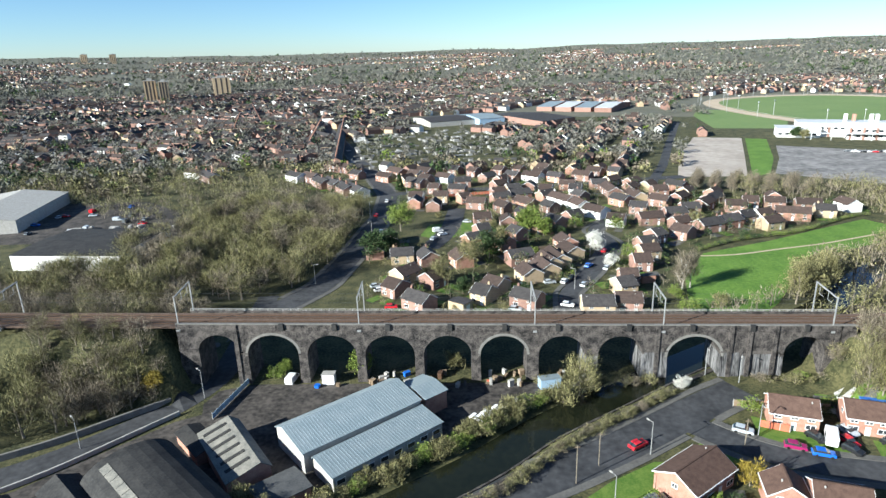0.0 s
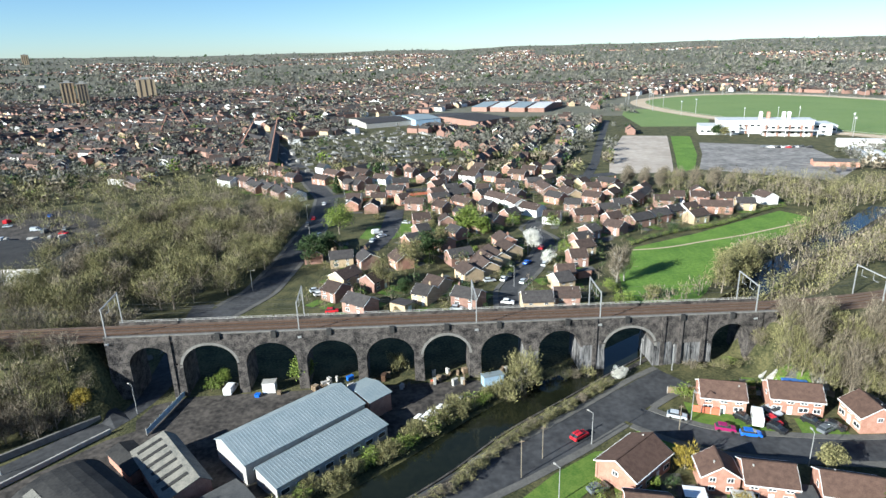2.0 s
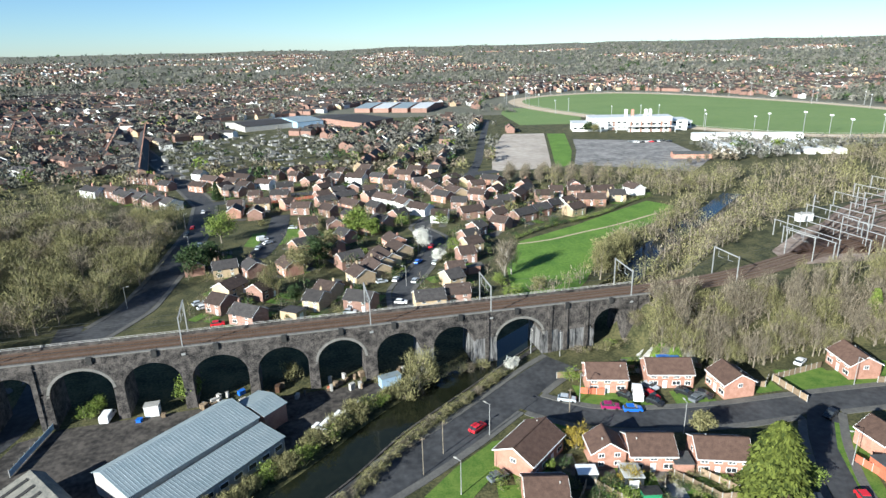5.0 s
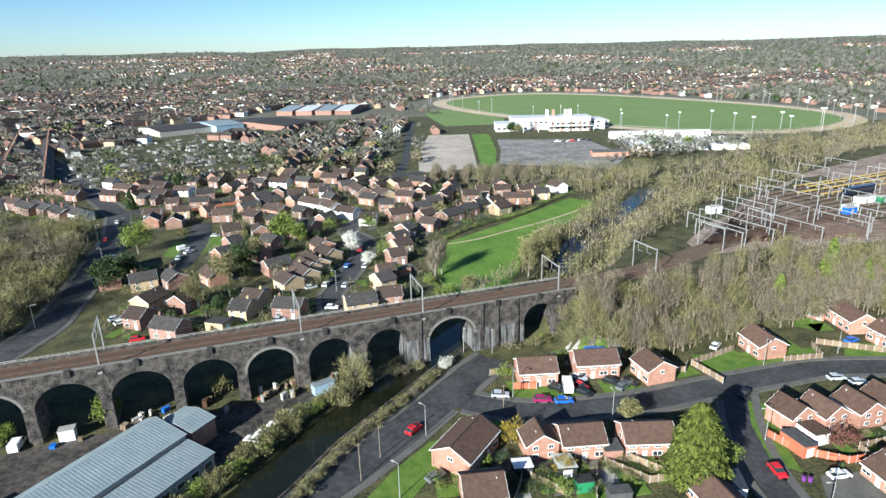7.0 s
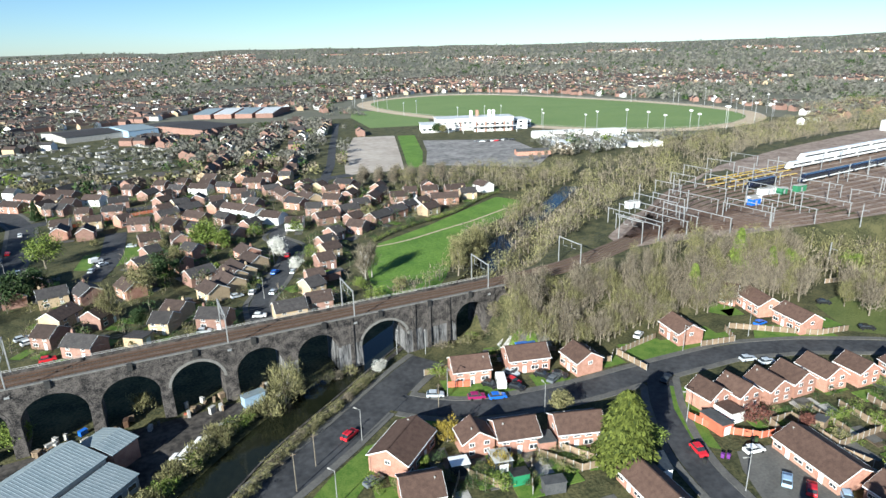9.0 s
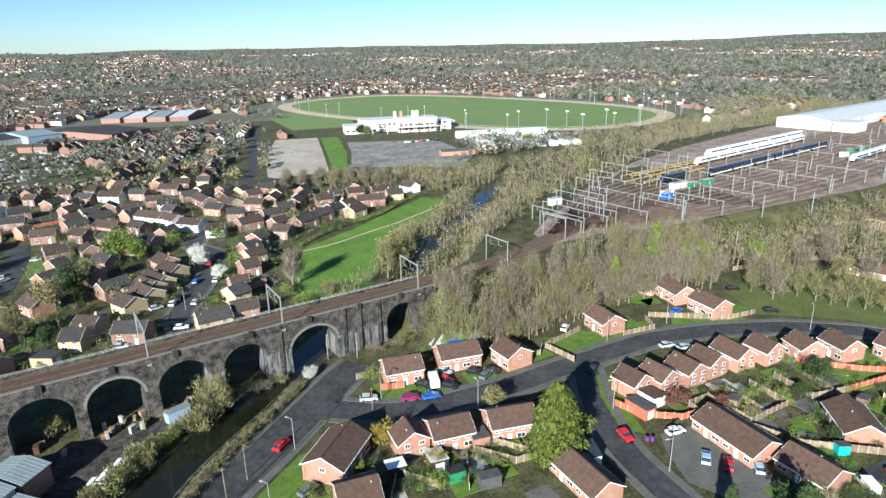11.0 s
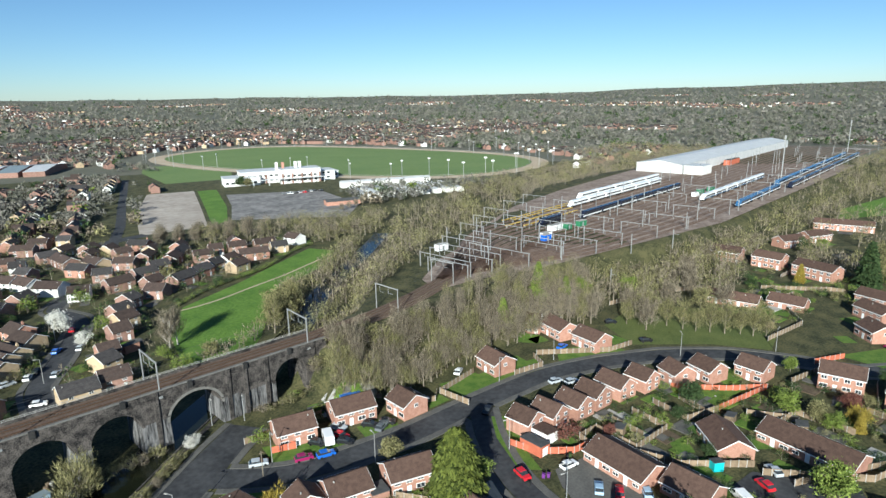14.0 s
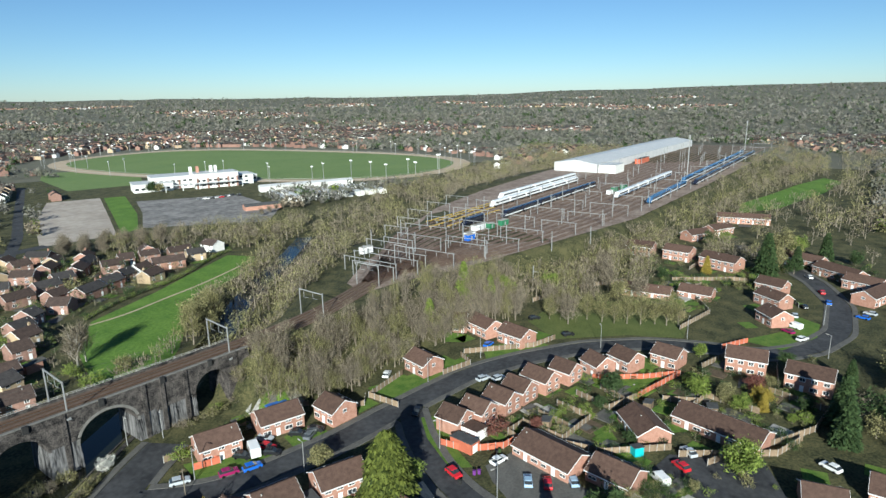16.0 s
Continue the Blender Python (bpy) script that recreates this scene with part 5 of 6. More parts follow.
TIMBER, RED = "weathered timber garden fence with concrete posts", "red-stained timber garden fence"
for pts in ([(60, 72), (66, 80)], [(68, 80), (72, 72), (80, 70)], [(73, 79), (77, 71)], [(112, 52), (116, 62), (122, 61)], [(122, 61), (120, 50), (134, 48)], [(128, 60), (126, 51)], [(135, 58), (133, 48)],
            [(143, 56), (140, 46), (150, 42)], [(150, 52), (146, 44)], [(118, 50), (120, 40), (130, 28)], [(146, 30), (160, 27), (170, 30)], [(160, 27), (158, 14)],
            [(150, 96), (158, 88), (166, 80), (176, 77)], [(100, 106), (108, 100), (112, 103)], [(206, 45), (228, 40), (248, 52)], [(134, 93), (144, 90), (148, 96)], [(128, 26), (140, 8), (150, 4)],
            [(88, 120), (100, 112)], [(44, 75), (52, 84)], [(52, 84), (56, 76)], [(230, 58), (262, 50)], [(262, 62), (276, 40), (276, 30)], [(64, 120), (84, 117)], [(128, 20), (138, 14), (146, 8)], [(146, 8), (156, 2), (168, 0)], [(168, 0), (172, 14)], [(152, 36), (156, 27)], [(170, 30), (178, 32), (190, 28)], [(190, 14), (176, 12)], [(270, 92), (306, 96)],
            [(284, 60), (300, 58), (310, 54)], [(206, 100), (232, 92), (250, 78)], [(252, 14), (262, 20), (278, 22)], [(112, 92), (112, 102), (128, 103)]):
    garden_fence(pts, M_TIMBER, TIMBER)
for pts in ([(104, 66.5), (110, 60), (118, 58)], [(103.5, 73), (104.2, 66)], [(69, 114), (71, 109.5), (66, 112)], [(170, 36), (150, 42)], [(154, 56), (162, 44), (170, 36)], [(196, 30), (206, 24)], [(-18, 330), (10, 338), (40, 344)]):
    garden_fence(pts, M_REDFENCE, RED)
for x, y, a, w, d, h, wm, rm, lab, cat in ((105.5, 67.5, -96, 6, 3.2, 2.4, M_REDFENCE, M_FELT, "red-doored garage with a flat felt roof", "garage"), (111, 68.5, -96, 5, 4, 2.5, M_WHITE_WALL, M_TILE, "white lean-to with a tiled roof", "annexe"),
        (52, 84.5, -18, 3.5, 3, 2.4, M_GLASS, M_PLASTIC, "white-framed glazed garden conservatory", "conservatory"), (59.5, 81.5, -104, 4, 3.6, 2.5, M_GLASS, M_WHITEROOF, "glazed conservatory with a pale roof", "conservatory"),
        (70.5, 81.5, -20, 3.5, 4.2, 2.6, M_BRICK, M_FELT, "brick annexe with a flat grey roof", "annexe"), (64, 71, -20, 4, 2.5, 2.1, M_FELT, M_FELT, "dark felted garden shed", "shed"), (84, 64, 60, 5.5, 3, 2.5, M_PLASTIC, M_GLASS, "white-framed glazed garden conservatory", "conservatory"),
        (124, 56, 10, 3, 2.2, 2.0, M_TIMBER, M_FELT, "brown timber garden shed", "shed"), (136, 40, 30, 3, 2.4, 2.1, M_TIMBER, M_FELT, "brown timber garden shed", "shed"), (146, 38, 0, 2.6, 2, 2, M_TIMBER, M_FELT, "brown timber garden shed", "shed"),
        (124, 34, -40, 2.2, 2, 2.0, mat("turquoise_cloth", (0.02, 0.35, 0.38), (0.03, 0.42, 0.45), 1, 0.7), M_FELT, "turquoise covered garden shelter", "shelter"), (152, 24, 15, 3, 2.4, 2.1, M_TIMBER, M_FELT, "brown timber garden shed", "shed"),
        (60, 76, -15, 3.2, 2.4, 2.2, mat("green_cloth", (0.02, 0.16, 0.07), (0.03, 0.22, 0.1), 1, 0.7), M_DARKROOF, "green cloth garden gazebo", "gazebo"), (220, 48, 10, 3, 2.5, 2.2, M_TIMBER, M_SLATE, "brown timber garden summerhouse", "shed"),
        (20, 200, 20, 5, 3, 2.4, M_BRICK, M_FELT, "brick garage with a flat roof", "garage"), (5, 180, -40, 6, 5, 2.6, M_CREAM, M_SLATE, "buff brick garage block beside houses", "garage"), (70, 198, 10, 5, 3, 2.4, M_BRICK, M_FELT, "brick garage with a flat roof", "garage"),
        (93, 116.5, -18, 5, 2, 1.8, mat("blue_sheet", (0.03, 0.13, 0.5), (0.05, 0.2, 0.6), 1.5, 0.5), mat("blue_tarpaulin", (0.03, 0.13, 0.5), (0.06, 0.2, 0.6), 1.5, 0.5), "long shelter under a blue tarpaulin", "shelter")):
    outhouse(cat, x, y, a, w, d, h, wm, rm, lab, cat)


# ---- vehicles ----
def rounded(bm, w=0.05):
    bmesh.ops.bevel(bm, geom=bm.edges[:], offset=w, segments=1, affect="EDGES")
    return bm


def car_master(colour, van=False):
    root = new("van" if van else "car")
    w = 1.0 if van else 0.88
    lower = [(-2.1, 0.28), (2.05, 0.28), (2.12, 0.62), (1.95, 0.86), (0.95, 0.98), (-1.9, 1.0), (-2.12, 0.8)]
    glass = [(1.05, 0.95), (0.25, 1.42), (-1.35, 1.45), (-1.98, 0.98)]
    roof = [(0.3, 1.4), (0.22, 1.47), (-1.3, 1.5), (-1.45, 1.42)]
    if van:
        lower = [(-2.4, 0.3), (2.35, 0.3), (2.42, 0.9), (1.5, 1.15), (1.0, 1.9), (0.8, 2.0), (-2.35, 2.0), (-2.42, 1.0)]
        glass = [(1.52, 1.18), (1.0, 1.82), (0.5, 1.82), (0.3, 1.2)]
        roof = [(0.75, 1.98), (0.7, 2.04), (-2.2, 2.04), (-2.3, 1.98)]
    part("body", rounded(prism(lower, -w, w), 0.06), PAINTS[colour], root)
    part("glasshouse", prism(glass, -w + (0.1 if not van else -0.012), w - (0.1 if not van else -0.012)), M_GLASS, root)
    part("roof", prism(roof, -w + 0.13, w - 0.13), PAINTS[colour], root)
    wheel = data("wheel", boxes((-0.1, 0.1, -0.3, 0.3, -0.12, 0.12), (-0.1, 0.1, -0.22, 0.22, -0.23, 0.23), (-0.1, 0.1, -0.12, 0.12, -0.3, 0.3)), M_TYRE)
    for sx in (-1, 1):
        for yy in (-1.3, 1.32):
            part("wheel", wheel, None, root, "", pose(sx * (w - 0.06), yy, 0.3))
    root.location = (0, 0, -60)
    return root


MASTERS, TAKEN = {}, set()


def car(x, y, angle, colour="silver", van=False):
    key = (colour, van)
    if key not in MASTERS:
        MASTERS[key] = tagged(car_master(colour, van), ("%s panel van parked on asphalt" if van else "%s hatchback car parked on asphalt") % colour, "van" if van else "car", "parked vehicles")
    m = pose(x, y, ground_z(x, y) + 0.07, 0, 0, angle - 90)
    if key in TAKEN:
        copy_thing(MASTERS[key], m)
    else:
        MASTERS[key].matrix_basis = m
        TAKEN.add(key)


for x, y, a, c in ((38.4, 106.4, 30, "red"), (61.6, 110.2, -30, "silver"), (69.3, 104.3, -24, "plum"), (73.4, 101.7, -20, "blue"), (75, 107, -65, "black"), (82.6, 108.7, -70, "silver"), (80.5, 105.2, -75, "red"),
                   (79.6, 102.6, -60, "black"), (88.4, 103.8, -60, "black"), (89.5, 100.8, 20, "grey"), (92, 101.5, -50, "black"), (36.6, 90.4, 15, "grey"), (95.4, 63.9, -110, "red"), (104.7, 58.2, -15, "white"),
                   (137.4, 81.6, -20, "silver"), (217, 9.8, -30, "white"), (231, 19.6, 60, "red"), (222, 14.3, 55, "plum"), (101.5, 49.5, 30, "ice"), (103, 45.8, 30, "red"), (106.6, 41.8, 40, "ice"), (130.4, 24.5, 50, "silver"),
                   (124, 24.5, 55, "red"), (140.6, -1.9, 60, "white"), (124.8, 106.3, 25, "white"), (159.4, 92.7, 0, "blue"), (181, 74.7, -40, "black"), (189, 91, -40, "black"), (33.7, 202.4, -20, "white"),
                   (36.7, 199.2, 10, "silver"), (41.9, 199.8, 60, "white"), (38.8, 179, -25, "white"), (-17.2, 182, 0, "red"), (-23.8, 201, 20, "silver"), (-22, 197, 20, "white"), (5, 183.5, -15, "white"), (54, 215, 50, "blue"),
                   (60, 212, 55, "silver"), (64, 232, 65, "red"), (45, 203, 60, "black"), (48, 196, 55, "silver"), (0, 262, 30, "white"), (-4, 256, 70, "silver"), (12, 282, -20, "silver"), (-30, 330, 88, "white"), (-33, 300, 85, "red"),
                   (-35, 290, 85, "grey"), (240, 14, 10, "silver"), (252, 12, 15, "black"), (262, 5, 10, "blue"), (275, 8, 20, "red"), (296, 14, 30, "white"), (250, -6, 70, "blue"), (256, -8, 70, "silver"), (140, 78, -20, "silver"),
                   (112, 86, 200, "black"), (6.6, 117.6, 140, "white"), (9.3, 119.0, 138, "white"), (11.8, 120.8, 140, "white"), (17.0, 123.6, 142, "white"), (-4.5, 113.0, 60, "black"), (-13, 196, 40, "silver"), (22, 177, -20, "silver"), (-28, 270, 88, "silver"), (-24, 250, 60, "white")):
    car(x, y, a, c)
for x, y, a, c in ((116.8, 27, 50, "white"), (228, 13, 60, "white"), (-2, 268, 20, "white"), (-39, 137.6, 80, "white")):
    car(x, y, a, c, True)
rnd = random.Random(3)
for k in range(24):
    x, y = rnd.uniform(-235, -150), rnd.uniform(278, 345)
    if inside(x, y, [(-200, 276), (-150, 274), (-140, 300), (-180, 345), (-235, 345)]):
        car(x, y, rnd.choice((0, 10, 90)), rnd.choice(("red", "white", "silver", "blue", "grey")), rnd.random() < 0.3)
for k in range(18):
    car(292 + 1.9 * k + rnd.uniform(-1, 1), 438 - 0.45 * k + rnd.uniform(-3, 3), rnd.choice((60, 150)), rnd.choice(("white", "silver", "black", "grey", "red")))


def caravan(x, y, a):
    root = thing("caravan", pose(x, y, 0.07, 0, 0, a), "white touring caravan parked on a driveway", "caravan")
    part("body", rounded(prism([(-2.6, 0.5), (2.4, 0.5), (2.7, 1.2), (2.4, 2.4), (2.0, 2.55), (-2.3, 2.55), (-2.65, 2.2)], -1.1, 1.1), 0.08), PAINTS["white"], root)
    for s in (-1, 1):
        part("window", boxes((s * 1.1 - 0.02, s * 1.1 + 0.02, -0.9, 0.9, 1.3, 1.9)), M_GLASS, root)
        part("wheel", boxes((s * 0.95 - 0.1, s * 0.95 + 0.1, -0.3, 0.3, 0.0, 0.55)), M_TYRE, root)


caravan(77.4, 106, -28)


def street_lamp(x, y, a, high=7.5):
    root = thing("street_lamp", pose(x, y, ground_z(x, y), 0, 0, a), "grey steel street lamp beside the road", "street lamp", "street lamps")
    bm = bmesh.new()
    bmesh.ops.create_cone(bm, cap_ends=True, segments=8, radius1=0.11, radius2=0.06, depth=high, matrix=Matrix.Translation((0, 0, high / 2)))
    part("pole", bm, M_STEEL, root)
    part("arm", boxes((0, 1.2, -0.04, 0.04, high - 0.08, high)), M_STEEL, root)
    part("lantern", boxes((0.9, 1.6, -0.13, 0.13, high - 0.04, high + 0.12)), M_CONCRETE, root)


for x, y, a in ((40.1, 103.8, 120), (28.6, 88.4, 120), (78.6, 91.1, 80), (102, 72, 150), (177, 62, 40), (199, 41, 0), (70, 130, 240), (63.5, 134, 260), (93, 52, 160), (95.7, 53.5, 150), (-78.3, 112, 140), (-58.8, 131, 140), (64.2, 109, 260),
                (128, 94, 260), (150, 90, 240), (-46, 206, 0), (-31, 260, 180), (44, 193, 150), (57, 226, 150), (205, 2, 60), (236, 5, 260), (-36, 300, 0), (-20, 352, 270), (40, 362, 270)):
    street_lamp(x, y, a)
for x, y, h in ((23.5, 96, 8.5), (29, 101, 7.5), (60, 106, 6)):
    root = thing("telegraph_pole", pose(x, y, 0), "brown wooden telegraph pole on the verge", "pole")
    part("pole", boxes((-0.07, 0.07, -0.07, 0.07, 0, h)), M_BARK, root)
    part("crossbar", boxes((-0.5, 0.5, -0.05, 0.05, h - 0.5, h - 0.38)), M_TIMBER, root)
for x, y, c in ((97.8, 60.2, M_PLASTICBIN), (98.6, 59.5, M_PLASTICBIN), (107, 60, M_TYRE), (108, 59.8, M_DARKLEAF), (46.5, 84, M_PLASTICBIN), (93.5, 61, M_TYRE)):
    root = thing("wheelie_bin", pose(x, y, 0.07, 0, 0, 20), "plastic wheeled refuse bin on the pavement", "bin", "bins")
    part("body", prism([(-0.28, 0.1), (0.28, 0.1), (0.33, 1.0), (-0.33, 1.0)], -0.28, 0.28), c, root)
    part("lid", boxes((-0.32, 0.32, -0.36, 0.38, 1.0, 1.08)), c, root)


# ---- works and warehouses ----
def sheet(x0, x1, ya, za, yb, zb, ribs, th=0.14):
    """A sheet roof between two heights whose top side stands up in ribs."""
    bm = bmesh.new()
    xs = []
    w = (x1 - x0) / ribs
    for k in range(ribs):
        xs += [(x0 + w * k, 0.0), (x0 + w * (k + 0.62), 0.0), (x0 + w * (k + 0.7), 0.022), (x0 + w * (k + 0.85), 0.022)] if ribs > 1 else [(x0, 0.0)]
    xs.append((x1, 0.0))
    last = None
    for x, up in xs:
        q = [bm.verts.new(p) for p in ((x, ya, za + up), (x, yb, zb + up), (x, yb, zb - th), (x, ya, za - th))]
        if last:
            for i in range(4):
                j = (i + 1) % 4
                bm.faces.new((last[i], last[j], q[j], q[i]))
        else:
            bm.faces.new(q)
        last = q
    bm.faces.new(last)
    return bm


def shed_hall(name, x, y, angle, length, deep, eave, ridge, wall_m, roof_m, label, ribs=0, windows=0, split=0.5):
    root = thing(name, pose(x, y, ground_z(x, y), 0, 0, angle), label, "warehouse")
    l2, h = length / 2, deep / 2
    rid = -h + deep * split
    part("wall", prism([(-h, -0.2), (h, -0.2), (h, eave), (rid, ridge), (-h, eave)], -l2, l2), wall_m, root)
    for s in (-1, 1):
        e = s * (h + 0.3)
        part("roof_slope", sheet(-l2 - 0.3, l2 + 0.3, rid, ridge + 0.15, e, eave + 0.1, max(ribs, 1)), roof_m, root)
    for k in range(windows):
        cx = -l2 + (k + 0.5) * length / windows
        f = part("window", shared("shed_window", lambda: boxes((-1.0, 1.0, -0.08, 0.0, 0, 1.2)), M_PLASTIC), None, root, "", pose(cx, -h, 1.1))
        part("pane", shared("shed_pane", lambda: boxes((-0.88, 0.88, -0.1, -0.06, 0.12, 1.08)), M_GLASS), None, f)
    return root


shed_hall("warehouse", -21.0, 115.0, 38.8, 28.5, 12.0, 4.7, 6.3, M_CONCRETE, M_METALROOF, "long warehouse with a ribbed grey-blue metal roof", 44, 0, 0.72)
shed_hall("warehouse", -14.0, 107.0, 39.5, 26.5, 7.4, 3.3, 4.1, M_CONCRETE, M_METALROOF, "lower warehouse aisle under a grey-blue metal roof", 40, 8, 0.96)
shed_hall("warehouse", -5.4, 125.0, 39.0, 6.0, 9.0, 4.6, 5.5, M_BRICK, M_METALROOF, "small brick store with a grey metal roof", 8)
shed_hall("workshop", -31.5, 94.5, 38, 9, 7.0, 2.6, 3.0, M_BRICK, M_FELT, "flat felt-roofed workshop beside the warehouse")


def barrel_hall(x, y, angle, length, deep, eave, rise, label):
    root = thing("works_hall", pose(x, y, 0, 0, 0, angle), label, "works hall")
    n = 14
    arc = [(-deep / 2 * math.cos(math.pi * k / n), eave + rise * math.sin(math.pi * k / n)) for k in range(n + 1)]
    part("wall", prism([(-deep / 2, -0.2)] + arc + [(deep / 2, -0.2)], -length / 2, length / 2), M_BRICK, root)
    outer = [(yy * 1.02, zz + 0.15) for yy, zz in arc]
    part("roof", prism(arc + outer[::-1], -length / 2 - 0.2, length / 2 + 0.2), M_DARKROOF, root)
    k = 4
    a, b = outer[k], outer[k + 1]
    for i in range(12):
        x0 = -length / 2 + 2 + i * (length - 4) / 12
        part("rooflight", prism([a, b, (b[0], b[1] + 0.1), (a[0], a[1] + 0.1)], x0, x0 + (length - 4) / 12 - 0.12), M_ASBESTOS, root)


barrel_hall(-49, 88, -44, 36, 17, 3.6, 4.2, "soot-dark barrel-roofed works hall with rooflights")
shed_hall("works_shed", -64, 88, -42, 24, 7, 3.6, 5.6, M_BRICK, M_DARKROOF, "dark-roofed brick works shed with a pale rooflight strip")
shed_hall("works_shed", -76, 84, -41, 20, 8, 3.4, 5.0, M_BRICK, M_DARKROOF, "dark-roofed brick works shed")
shed_hall("works_shed", -52.5, 110.5, -48, 11, 5, 2.4, 3.2, M_BRICK, M_DARKROOF, "dark lean-to beside the lane")
store = shed_hall("works_store", -43.5, 105.5, -55, 19.5, 8.5, 3.2, 4.9, M_BRICK, M_ASBESTOS, "open store with a weathered cement sheet roof and dark rooflights", 12, 0, 0.78)
for k in range(6):
    y0, y1 = -3.6, 1.2
    z0, z1 = 3.3 + 1.75 * (y0 + 4.55) / 6.93, 3.3 + 1.75 * (y1 + 4.55) / 6.93
    part("rooflight", prism([(y0, z0), (y1, z1), (y1, z1 + 0.1), (y0, z0 + 0.1)], -8.2 + 2.9 * k, -7.3 + 2.9 * k), M_DARKROOF, store, "dark broken rooflight")
for pts in ([(-88, 97.5), (-82.5, 101), (-77.5, 106.5), (-71, 114), (-62, 124)],):
    strip("lane_wall", pts, 0.4, 1.0, M_CONCRETE, "pale coped wall along the lane", "wall", 3, 0, None, 1.2)
strip("lane_wall", [(-96, 107), (-85, 113), (-77, 120), (-70, 126.5), (-66, 129)], 0.6, 1.5, M_COPING, "old stone retaining wall below the wood", "wall", 3, 0, None, 1.6)


def blue_fence():
    root = thing("railing", pose(0, 0, 0), "pale blue metal railing between lane and yard", "railing")
    blue = mat("pale_blue_paint", (0.25, 0.38, 0.5), (0.35, 0.47, 0.58), 1, 0.5)
    rail, post = data("rail", boxes((0, 1.9, -0.03, 0.03, 0.2, 1.5)), blue), data("post", boxes((-0.06, 0.06, -0.06, 0.06, 0, 1.9)), M_STEEL)
    for i in range(9):
        m = pose(-53.5 + 0.42 * i, 121.5 + 1.75 * i, 0, 0, 0, 76)
        part("panel", rail, None, root, "", m), part("post", post, None, root, "", m)


blue_fence()
# things kept under the arches
rnd = random.Random(9)
M_JUNK = [M_TIMBER, M_REDFENCE, M_CONCRETE, M_PLASTIC, M_RUST, M_STEEL, PAINTS["blue"], M_FELT]
for k in range(48):
    i = rnd.choice((3, 3, 4, 4, 5, 5, 5, 2, 6))
    x = rnd.uniform(OPEN[i][0] + 0.8, OPEN[i][1] - 0.8)
    y = 134.2 - 0.034 * x + rnd.uniform(-2.5, 4)
    w, d, h = rnd.uniform(0.5, 1.8), rnd.uniform(0.4, 1.2), rnd.uniform(0.4, 1.7)
    kind = rnd.choice(("crate", "pallet", "stone_block"))
    root = thing(kind, pose(x, y, 0.04, 0, 0, rnd.uniform(0, 90)), {"crate": "old storage crate under the arches", "pallet": "stacked timber pallets under the arches", "stone_block": "salvaged stone block in the yard"}[kind], kind.replace("_", " "), "stored clutter")
    m = rnd.choice(M_JUNK) if kind == "crate" else (M_TIMBER if kind == "pallet" else M_CONCRETE)
    part("body", rounded(boxes((-w / 2, w / 2, -d / 2, d / 2, 0, h)), 0.04), m, root)
    part("lid", boxes((-w / 2 - 0.04, w / 2 + 0.04, -d / 2 - 0.04, d / 2 + 0.04, h, h + 0.06)), m, root)
outhouse("store", -29.5, 136.5, -2, 3, 2.5, 2.4, M_PLASTIC, M_CONCRETE, "small white store under an arch", "store")
outhouse("container", 24.6, 131.0, 10, 5, 2.4, 2.4, PAINTS["ice"], M_METALROOF, "pale blue storage container beside a pier", "container")

# industrial units beyond the left-hand wood
shed_hall("unit", -147, 249, -6, 46, 38, 6.3, 6.9, M_WHITE_WALL, M_DARKROOF, "white-walled unit with a flat dark roof")
shed_hall("unit", -235, 318, 100, 66, 46, 6.5, 9.5, M_CONCRETE, M_CONCRETE, "large unit with a pale sheet roof", 30)
patch("unit_yard", [(-215, 270), (-120, 268), (-118, 300), (-170, 350), (-240, 352), (-246, 300)], 0.04, M_YARD, "asphalt yard full of parked vehicles and skips", "yard")
for k in range(22):
    x, y = rnd.uniform(-180, -120), rnd.uniform(272, 292)
    root = thing("skip", pose(x, y, 0.05, 0, 0, rnd.uniform(0, 180)), "grey metal skip in the yard", "skip", "skips")
    part("body", prism([(-1.2, 0), (1.2, 0), (1.8, 1.4), (-1.8, 1.4)], -0.85, 0.85), rnd.choice((M_STEEL, PAINTS["ice"], M_CONCRETE)), root)
    part("load", rounded(boxes((-0.75, 0.75, -1.3, 1.3, 1.2, 1.7)), 0.2), M_CONCRETE, root)
# far works
shed_hall("factory", 22, 715, 20, 88, 60, 5.5, 7.5, M_CONCRETE, M_SLATE, "white-walled factory with a dark ribbed roof", 14)
shed_hall("factory", 48, 712, 20, 30, 62, 6.5, 8.5, PAINTS["ice"], M_METALROOF, "pale blue metal-clad factory block")
shed_hall("factory", 98, 705, 38, 52, 100, 5, 7.5, M_REDBRICK, M_SLATE, "long factory with a dark ribbed roof", 12)
for k in range(4):
    shed_hall("factory", 160 + 22 * k, 850 - 13 * k, -31, 21, 90, 5.5, 8.5, M_REDBRICK, M_WHITEROOF if k % 2 else M_METALROOF, "factory bay with a curved pale roof")

